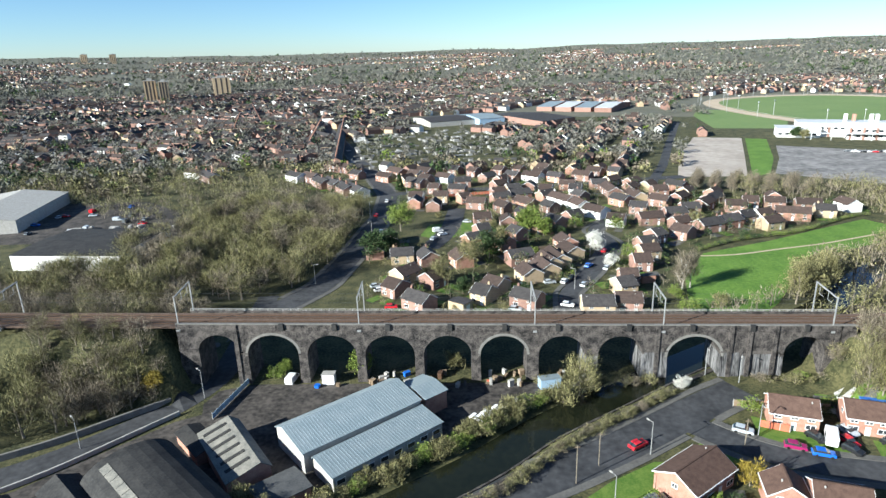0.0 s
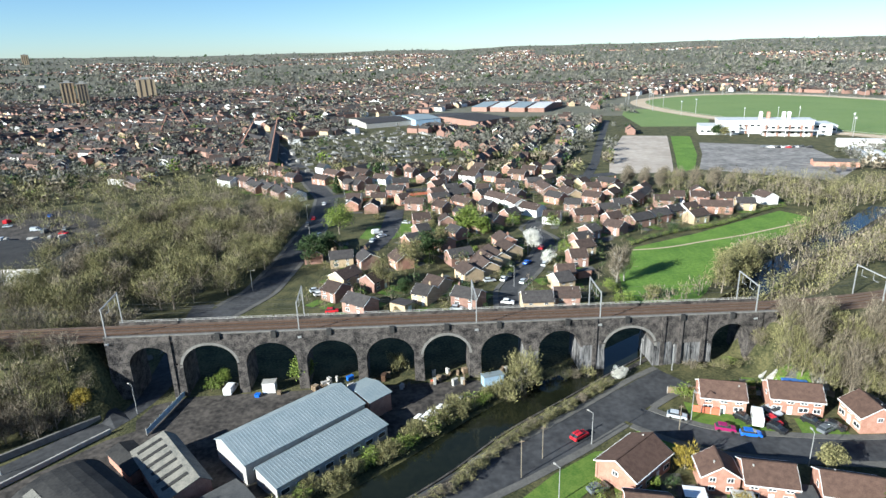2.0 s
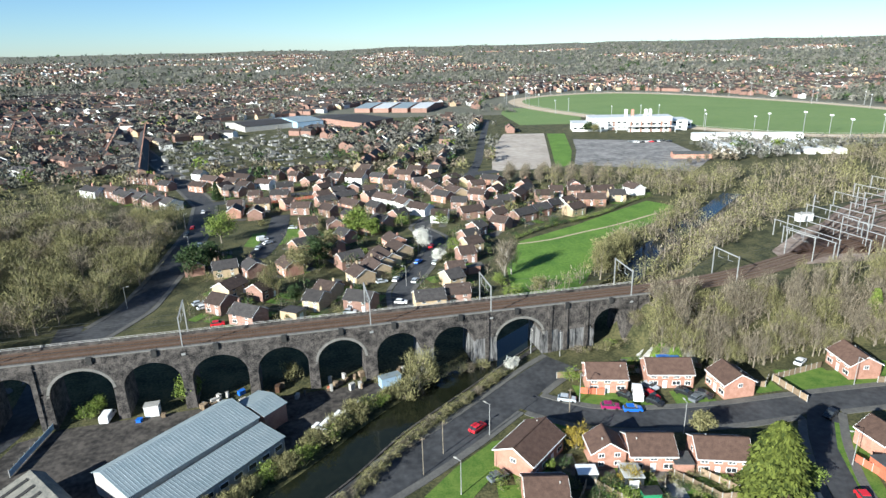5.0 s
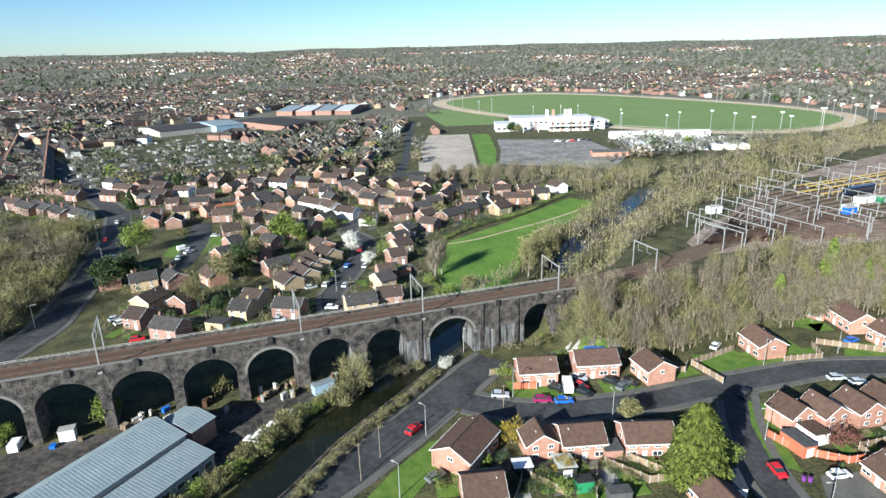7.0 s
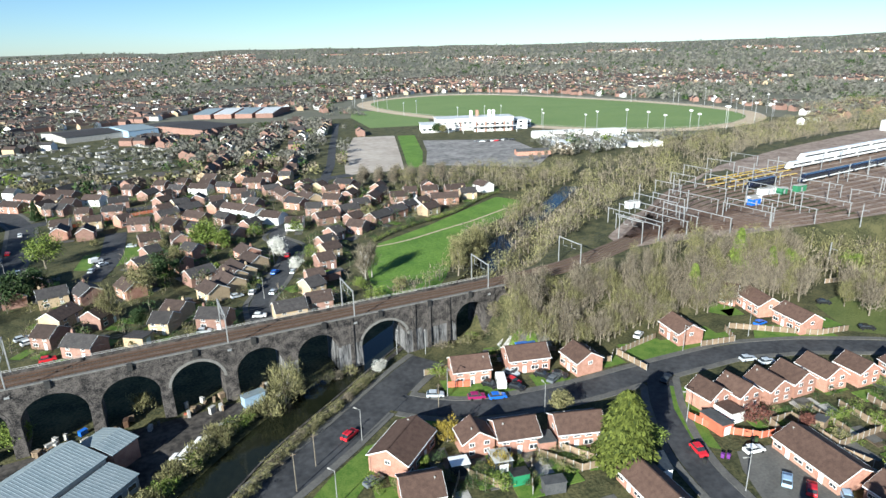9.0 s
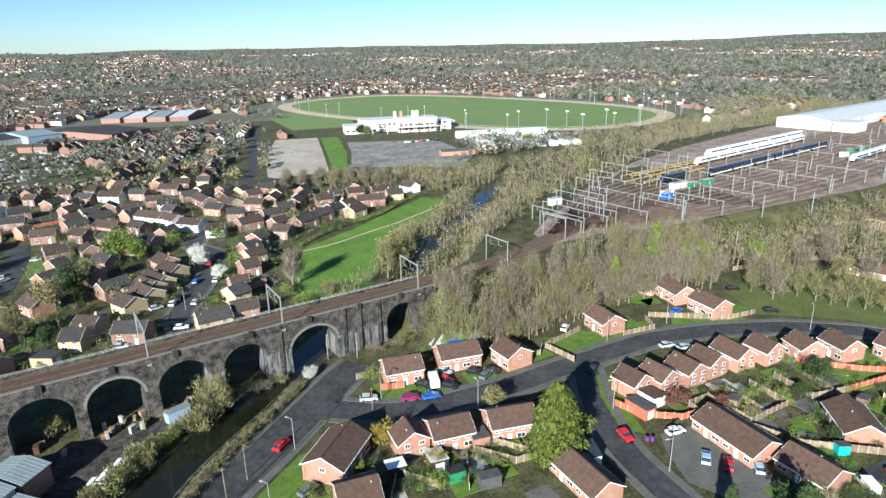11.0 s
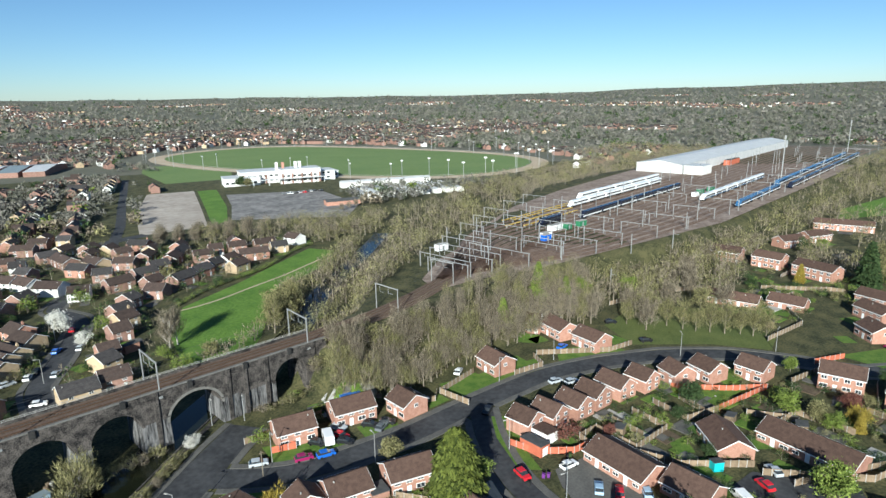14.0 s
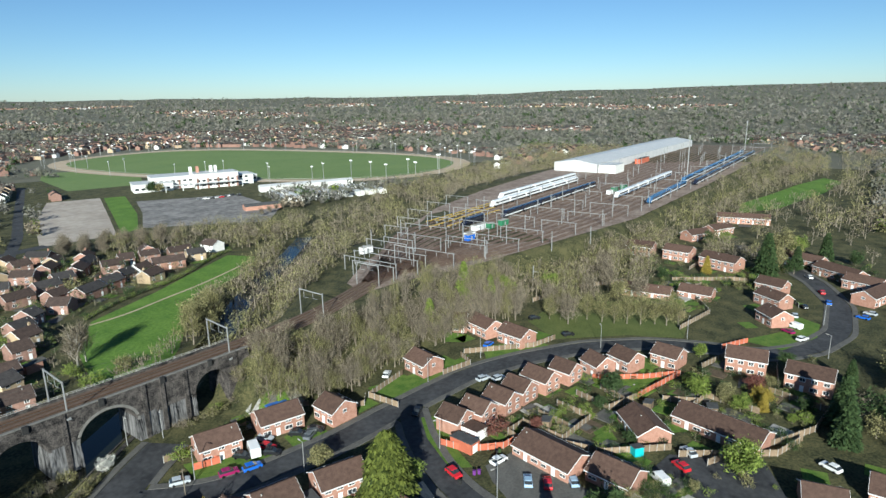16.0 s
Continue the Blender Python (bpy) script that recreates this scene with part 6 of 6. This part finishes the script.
# ---- racecourse buildings ----
stand = thing("grandstand", pose(336, 508, 0, 0, 0, -23), "white racecourse grandstand in stepped blocks", "grandstand")
for x0, x1, y0, y1, h in ((-52, -20, -8, 16, 7), (-36, 26, 0, 26, 11), (-2, 36, -14, 6, 13), (18, 52, -6, 16, 9), (30, 60, 10, 30, 6)):
    part("block", boxes((x0, x1, y0, y1, -0.2, h)), M_WHITE_WALL, stand)
    part("roof", boxes((x0 - 0.6, x1 + 0.6, y0 - 0.6, y1 + 0.6, h, h + 0.5)), M_WHITEROOF, stand)
    n = int((x1 - x0) / 5)
    for k in range(n):
        for zz in ([2] if h < 8 else [2, 6.2]):
            w = part("window", boxes((x0 + 5 * k + 1, x0 + 5 * k + 4, y0 - 0.15, y0, zz, zz + 1.8)), M_GLASS, stand)
for x in (-1, 8, 17, 26, 34):
    part("pier", boxes((x, x + 1.6, -14.9, -14.15, -0.2, 9.5)), M_REDBRICK, stand, "brick pier")
for x in (-34, -24, -14):
    part("pier", boxes((x, x + 1.4, -1.0, -0.16, -0.2, 8.0)), M_REDBRICK, stand, "brick pier")
part("canopy", boxes((-30, 40, -19, -14.9, 5.0, 5.4)), M_WHITEROOF, stand, "white entrance canopy")
for x in (-28, -14, 0, 14, 28, 38):
    part("column", boxes((x, x + 0.4, -18.8, -18.4, -0.2, 5.0)), M_PLASTIC, stand)
for x in (-4, 2, 14, 18):
    part("tower", boxes((x, x + 2.2, -2, 2, 11, 19)), M_BRICK if x == 2 else M_WHITE_WALL, stand)
for k in range(9):
    shed_hall("stable_block", 328 + 9.2 * k, 384 - 4.3 * k, 65, 44, 6.0, 3.4, 4.2, M_WHITE_WALL, M_WHITEROOF, "long low white racecourse stable block")
shed_hall("stable_block", 384, 412, -26, 84, 9, 4.6, 6.0, M_WHITE_WALL, M_WHITEROOF, "long low white racecourse stable block")
shed_hall("lodge", 292, 362, -24, 26, 9, 3.0, 4.4, M_BRICK, M_FELT, "low brick racecourse lodge")


def floodlight(x, y, a, high):
    root = thing("floodlight", pose(x, y, 0, 0, 0, a), "tall slender racecourse floodlight mast", "floodlight", "racecourse floodlights")
    part("pole", shared("flood_pole|%d" % high, lambda: boxes((-0.18, 0.18, -0.18, 0.18, 0, high)), M_STEEL), None, root)
    part("lamp_head", shared("flood_head", lambda: boxes((-1.6, 1.6, -0.2, 0.2, 0, 1.1)), M_PLASTIC), None, root, "", pose(0, 0, high))


for i, (x, y) in enumerate(oval(*COURSE, k=14, n=34)):
    floodlight(x, y, i * 360 / 34 - 48, 15 if i % 3 else 20)
for i, (x, y) in enumerate(oval(*COURSE, k=-14, n=22)):
    floodlight(x, y, i * 360 / 22 - 48, 15)
for k in (0.0, -15.5):
    o = oval(*COURSE, k=k + 7.75)
    strip("running_rail", o + o[:1], 0.14, 1.25, M_CONCRETE, "white running rail round the track", "rail", 14, 0, None, 0.15)
for i in range(4):
    tree(272 + 9 * i, 338 + 3 * i, "bare", 7, label="small bare tree in the car park")
for k in range(26):
    tree(140 + 2.1 * k + (k % 3), 334 - 0.9 * k + 4 * (k % 4), "bare", 9 + k % 4, label="bare tree in the belt before the car park")
tree(296, 512, "leafy", 11, M_DARKLEAF), tree(300, 506, "leafy", 9, M_OLIVE)

# ---- depot ----
PZ = 12.75


def depot_rail(y_end, y_mid):
    pts = [(162, 147), (190, 149 + (y_mid - 149) * 0.35), (235, y_mid), (320, (y_mid + y_end) / 2), (860, y_end)]
    strip("rail", pts, 0.22, 0.34, M_RUST, "rusty steel running rail in the depot", "rail", 6, -0.75, None, 0.2)
    strip("rail", pts, 0.22, 0.34, M_RUST, "rusty steel running rail in the depot", "rail", 6, 0.75, None, 0.2)
    strip("trackbed", pts, 3.0, 0.19, M_DEPOTBED, "brown stone ballast under a depot track", "ballast", 8)


for k in range(16):
    depot_rail(101 + 5.6 * k, 120 + 4.7 * k)


def train(x0, x1, y, cars, body, stripe, label):
    """A row of coaches with a sloped nose, windows and bogies."""
    root = thing("train", pose(0, 0, 0), label, "train")
    n = (x1 - x0) / cars
    for k in range(cars):
        a, b = x0 + k * n, x0 + (k + 1) * n - 0.7
        z = ground_z((a + b) / 2, y) + 0.5
        nose = 3.0 if k == 0 else 0.0
        bm = boxes((a, b, y - 1.4, y + 1.4, z + 0.7, z + 3.8))
        for v in bm.verts:
            if nose and v.co.x < a + 0.1 and v.co.z > z + 2:
                v.co.x += nose
        coach = part("coach", rounded(bm, 0.25), body, root)
        part("window_band", boxes((a + nose + 0.8, b - 0.8, y - 1.45, y + 1.45, z + 2.0, z + 2.8)), M_GLASS, coach)
        part("stripe", boxes((a + 0.9, b - 0.6, y - 1.44, y + 1.44, z + 1.0, z + 1.6)), stripe, coach)
        for xx in (a + 3.5, b - 3.5):
            part("bogie", boxes((xx - 1.5, xx + 1.5, y - 1.1, y + 1.1, z - 0.35, z + 0.75)), M_TYRE, coach)


WHITE, NAVY, TEAL = PAINTS["white"], paint("navy_train_paint", (0.016, 0.02, 0.036)), paint("blue_train_paint", (0.04, 0.11, 0.22))
train(319, 452, 184.0, 6, WHITE, WHITE, "white high-speed train standing in the depot")
train(348, 473, 194.5, 5, WHITE, WHITE, "white high-speed train standing in the depot")
train(293, 432, 162, 6, NAVY, WHITE, "dark and white train standing in the depot")
train(262, 284, 168.2, 1, NAVY, NAVY, "dark locomotive with a yellow nose")
train(388, 520, 131, 6, WHITE, TEAL, "white and blue train standing in the depot")
train(378, 468, 107, 4, TEAL, WHITE, "blue train standing beside the boundary")
train(482, 740, 112, 11, TEAL, WHITE, "long blue train on the outer track")
train(474, 745, 101.5, 11, NAVY, WHITE, "long dark train on the outer track")
shed_hall("train_shed", 672, 208, -1, 318, 40, 7.5, 10.5, M_WHITEROOF, M_WHITEROOF, "very long pale maintenance shed in the depot")
outhouse("depot_block", 524, 182, 0, 22, 15, 7, M_WHITE_WALL, M_WHITEROOF, "white depot office block beside the shed", "office")
outhouse("depot_block", 612, 182, 0, 30, 5, 4.5, M_REDFENCE, M_FELT, "low red-faced store beside the shed", "office")
M_YELLOW = paint("yellow_platform", (0.55, 0.36, 0.06))
for x0, x1, y in ((252, 318, 181.5), (266, 322, 187.5), (258, 312, 174.5), (262, 330, 191.0)):
    z = ground_z(290, y)
    root = thing("service_platform", pose(0, 0, 0), "narrow yellow service platform between depot tracks", "platform")
    part("deck", boxes((x0, x1, y - 0.7, y + 0.7, z + 1.0, z + 1.25)), M_YELLOW, root)
    for k in range(9):
        part("leg", boxes((x0 + (x1 - x0) * k / 9 + 0.5, x0 + (x1 - x0) * k / 9 + 0.8, y - 0.5, y + 0.5, z, z + 1.0)), M_STEEL, root)
for x, y, c, l in ((279, 153.5, "green", 6), (262, 158.5, "white", 9), (268, 155, "green", 4), (240, 150, "blue", 5), (244, 152.5, "white", 6), (196, 176, "white", 6), (420, 143, "green", 6), (434, 141, "green", 6), (405, 141, "white", 5)):
    m = PAINTS.get(c) or mat("green_container", (0.03, 0.14, 0.07), (0.04, 0.18, 0.09), 2, 0.6)
    root = thing("depot_container", pose(x, y, ground_z(x, y) + 0.15, 0, 0, -8), c + " steel cabin on the depot ballast", "container", "depot cabins")
    part("body", rounded(boxes((-l / 2, l / 2, -1.3, 1.3, 0, 2.8)), 0.06), m, root)
    part("roof", boxes((-l / 2 - 0.1, l / 2 + 0.1, -1.4, 1.4, 2.8, 2.95)), M_CONCRETE, root)
    part("door", boxes((-0.5, 0.5, -1.36, -1.28, 0.1, 2.1)), M_STEEL, root)


def gantry(x, y0, y1, high):
    z = ground_z(x, (y0 + y1) / 2)
    root = thing("line_gantry", pose(x, y0, z), "galvanised lattice gantry over the depot tracks", "gantry", "depot gantries")
    for yy in (0, y1 - y0):
        part("post", boxes((-0.14, 0.14, yy - 0.14, yy + 0.14, 0, high)), M_STEEL, root)
    part("beam", boxes((-0.12, 0.12, -0.5, y1 - y0 + 0.5, high - 0.24, high)), M_STEEL, root)
    n = max(2, int((y1 - y0) / 5))
    for k in range(n):
        yy = (k + 0.5) * (y1 - y0) / n
        part("dropper", boxes((-0.08, 0.08, yy - 0.08, yy + 0.08, high - 2.0, high - 0.5)), M_STEEL, root)


rnd = random.Random(17)
for x, y0, y1 in ((168, 138, 158), (180, 136, 168), (196, 130, 152), (199, 156, 178), (214, 126, 146), (216, 150, 174), (232, 120, 141), (235, 160, 184), (252, 118, 140), (256, 144, 166), (256, 170, 186), (276, 112, 130), (280, 136, 158),
                  (284, 166, 188), (304, 108, 128), (308, 132, 152), (312, 172, 190), (336, 106, 128), (340, 134, 154), (370, 104, 126), (376, 136, 154), (410, 102, 126), (416, 136, 152), (455, 100, 124), (500, 98, 122), (550, 98, 122),
                  (600, 97, 120), (172, 140, 166), (188, 138, 170), (206, 158, 174), (226, 176, 190), (246, 184, 198), (268, 192, 208), (292, 196, 212), (318, 200, 216), (222, 130, 150), (244, 142, 156), (655, 96, 119), (710, 96, 118), (770, 95, 117), (830, 95, 117)):
    gantry(x, y0, y1, 5.9)
for k in range(88):
    x = 196 + 6.6 * k
    y = 104 + 4 * (k % 3) + 23.5 * (k * 7 % 4)
    root = thing("depot_mast", pose(x, y, ground_z(x, y)), "thin galvanised mast in the depot", "mast", "depot masts")
    part("pole", boxes((-0.15, 0.15, -0.15, 0.15, 0, 9)), M_STEEL, root)
    part("arm", boxes((-0.06, 0.06, -2.4, 0, 6.6, 6.75)), M_STEEL, root)
for x, y in ((512, 116), (792, 118)):
    root = thing("radio_mast", pose(x, y, ground_z(x, y)), "tall slender steel radio mast in the depot", "mast")
    part("pole", boxes((-0.35, 0.35, -0.35, 0.35, 0, 34)), M_STEEL, root)
    part("aerial", boxes((-0.6, 0.6, -0.6, 0.6, 31, 34)), M_STEEL, root)


# ---- tower blocks ----
def tower_block(x, y, w, d, h, a=20):
    root = thing("tower_block", pose(x, y, ground_z(x, y), 0, 0, a), "tall buff and grey residential tower block", "tower block", "tower blocks")
    part("wall", boxes((-w / 2, w / 2, -d / 2, d / 2, -2, h)), M_CREAM, root)
    part("roof", boxes((-w / 2 - 0.4, w / 2 + 0.4, -d / 2 - 0.4, d / 2 + 0.4, h, h + 0.6)), M_CONCRETE, root)
    part("plant_room", boxes((-w / 5, w / 5, -d / 5, d / 5, h + 0.6, h + 4)), M_CONCRETE, root)
    for k in (-0.3, 0.0, 0.3):
        part("window_band", boxes((k * w - 1.5, k * w + 1.5, -d / 2 - 0.15, -d / 2, 3, h - 1)), M_SLATE, root)


for x, y, w, h in ((-532, 1180, 20, 40), (-506, 1176, 16, 38), (-448, 1322, 34, 36)):
    tower_block(x, y, w, 22, h)
for az, r, h in ((-38.8, 2500, 38), (-36.8, 2500, 38), (-34.7, 2400, 36), (-28.6, 3900, 45), (-26.6, 3900, 48)):
    tower_block(r * math.sin(radians(az)), r * math.cos(radians(az)), 30, 30, h)

# ---- the town and its trees, out to the hills ----
OPENS = [[(75, 165), (84, 200), (101, 228), (190, 275), (200, 235), (110, 160)], [(140, 365), (225, 545), (275, 520), (340, 440), (300, 340), (255, 312)],
         [(-215, 270), (-115, 265), (-118, 305), (-170, 352), (-260, 355), (-260, 300)], oval(*COURSE, k=45), [(255, 430), (440, 380), (440, 600), (230, 760), (240, 600)],
         [(-30, 650), (60, 650), (150, 650), (290, 760), (250, 900), (120, 880), (60, 800), (-40, 780)]]
PLOTS = [(-85, 440), (-70, 620), (20, 650), (66, 580), (64, 440), (24, 412)]


def is_open(x, y, wide=0):
    return any(inside(x, y, p) for p in OPENS) or (x > 92 and 80 < y < 335 and x < 900) or on_road(x, y, "", 4) or (90 < x < 900 and -10 < y < 100)


def town():
    rs = np.random.RandomState(4)
    V, F, W, n = [], [], [], 0
    tri = np.array(((0, 1, 5), (0, 5, 4), (1, 2, 6), (1, 6, 5), (2, 3, 7), (2, 7, 6), (3, 0, 4), (3, 4, 7), (5, 6, 9), (7, 4, 8), (4, 5, 9), (4, 9, 8), (6, 7, 8), (6, 8, 9)))
    roof = np.array([0] * 10 + [1] * 4)
    cell = 90.0
    for i in range(-34, 48):
        for j in range(-3, 48):
            cx, cy = i * cell, j * cell
            r = math.hypot(cx, cy)
            az = math.degrees(math.atan2(cx, cy))
            if not (400 < r < 3900 and -44 < az < 98):
                continue
            built = 1.3 * noise.noise((cx / 430, cy / 430, 7.0)) + (0.26 if az < 22 else 0.3 if az < 58 and 1000 < r < 2100 else -0.02 if az < 55 else -0.12) - (0.3 if r > 1500 else 0)
            if r < 950 and az < 20:
                built = 1
            if built < 0.05:
                continue
            ang = rs.uniform(0, math.pi)
            if 60 < cx < 260 and 300 < cy < 700:
                ang = 1.15
            ca, sa = math.cos(ang), math.sin(ang)
            far = r > 1500
            for a in np.arange(-cell / 2, cell / 2, 26 if not far else 34):
                for b in np.arange(-cell / 2, cell / 2, 11.5 if not far else 19):
                    if rs.rand() > (0.86 if not far else 0.75):
                        continue
                    x, y = cx + ca * b - sa * a + rs.uniform(-1.5, 1.5), cy + sa * b + ca * a + rs.uniform(-1.5, 1.5)
                    if math.hypot(x, y) < 405 or is_open(x, y) or inside(x, y, PLOTS) or (x < -60 and y < 420) or (-330 < x < -60 and 300 < y < 470):
                        continue
                    l, d, e, h = rs.uniform(3.8, 7.5), 3.7, 4.6, 7.0
                    v = np.array(((-l, -d, -1), (l, -d, -1), (l, d, -1), (-l, d, -1), (-l, -d, e), (l, -d, e), (l, d, e), (-l, d, e), (-l, 0, h), (l, 0, h)))
                    turn = ang + (math.pi / 2 if rs.rand() < 0.18 else 0)
                    rot = np.array(((math.cos(turn), -math.sin(turn), 0), (math.sin(turn), math.cos(turn), 0), (0, 0, 1)))
                    V.append(v @ rot.T + (x, y, ground_z(x, y)))
                    F.append(tri + n)
                    wall = 0 if rs.rand() < (0.74 if not far else 0.6) else (1 if rs.rand() < 0.5 else 2)
                    W.append(np.where(roof == 1, 3 + (rs.rand() < 0.5), wall))
                    n += 10
    me = mesh_of("town_houses", np.concatenate(V), np.concatenate(F), [M_REDBRICK, M_WHITE_WALL, M_CREAM, M_OLDTILE, M_SLATE], np.concatenate(W))
    tagged(new("town_houses", me), "close-set brick and white houses of the town", "houses", "", "stuff")


town()


def town_trees():
    rs = np.random.RandomState(8)
    V, F, W, n = [], [], [], 0
    for k in range(36000):
        r = 400 * (4700 / 400) ** (rs.rand() ** 0.8)
        az = radians(rs.uniform(-45, 99))
        x, y = r * math.sin(az), r * math.cos(az)
        if noise.noise((x / 190, y / 190, 1.0)) + 0.3 * noise.noise((x / 60, y / 60, 5.0)) < (-0.1 if az < 0.5 else -0.35) and rs.rand() < 0.7:
            continue
        if is_open(x, y) or (inside(x, y, PLOTS) and rs.rand() < 0.8):
            continue
        if r < 950 and az < 0.35 and rs.rand() < 0.2:
            continue
        h = rs.uniform(4, 10) * (1 if r < 1500 else 1.3)
        m = 60 if r < 900 else 24 if r < 2000 else 9
        p = rs.normal(0, 1, (m, 3))
        p *= (rs.rand(m, 1) ** 0.33) / np.linalg.norm(p, axis=1, keepdims=True)
        c = p * (0.56 * h, 0.56 * h, 0.42 * h) + (0, 0, 0.58 * h)
        s = h * (0.095 if r < 900 else 0.18 if r < 2000 else 0.27)
        t = c[:, None, :] + rs.normal(0, s, (m, 3, 3))
        V.append(t.reshape(-1, 3) + (x, y, ground_z(x, y)))
        F.append(np.arange(3 * m).reshape(-1, 3) + n)
        u = rs.rand()
        # past 460 m most trees take the colours paled for haze
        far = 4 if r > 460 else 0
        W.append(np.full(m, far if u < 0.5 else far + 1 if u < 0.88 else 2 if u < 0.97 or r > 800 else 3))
        n += 3 * m
    me = mesh_of("town_trees", np.concatenate(V), np.concatenate(F), [M_TWIG, M_OLIVE, M_DARKLEAF, M_LEAF, M_HAZEWOOD, M_HAZEOLIVE], np.concatenate(W))
    tagged(new("town_trees", me), "bare and budding trees among the far houses and hills", "trees", "", "stuff")


town_trees()


def plots():
    rs = np.random.RandomState(12)
    bm = bmesh.new()
    for x, y in scatter(PLOTS, 280, 12):
        a = 0.35 + (math.pi / 2 if rs.rand() < 0.5 else 0)
        w, d, h = rs.uniform(0.8, 4), rs.uniform(0.6, 1.6), rs.uniform(0.4, 2.2)
        before = set(bm.verts)
        box(bm, -w, w, -d, d, -0.1, h)
        bmesh.ops.transform(bm, matrix=Matrix.Translation((x, y, 0)) @ Matrix.Rotation(a, 4, "Z"), verts=[v for v in bm.verts if v not in before])
    tagged(part("allotment_sheds", bm, island_mat("shed_colours", (0.07, 0.065, 0.05), (0.34, 0.33, 0.31))), "sheds, cold frames and beds of the allotments", "allotments", "", "stuff")


plots()
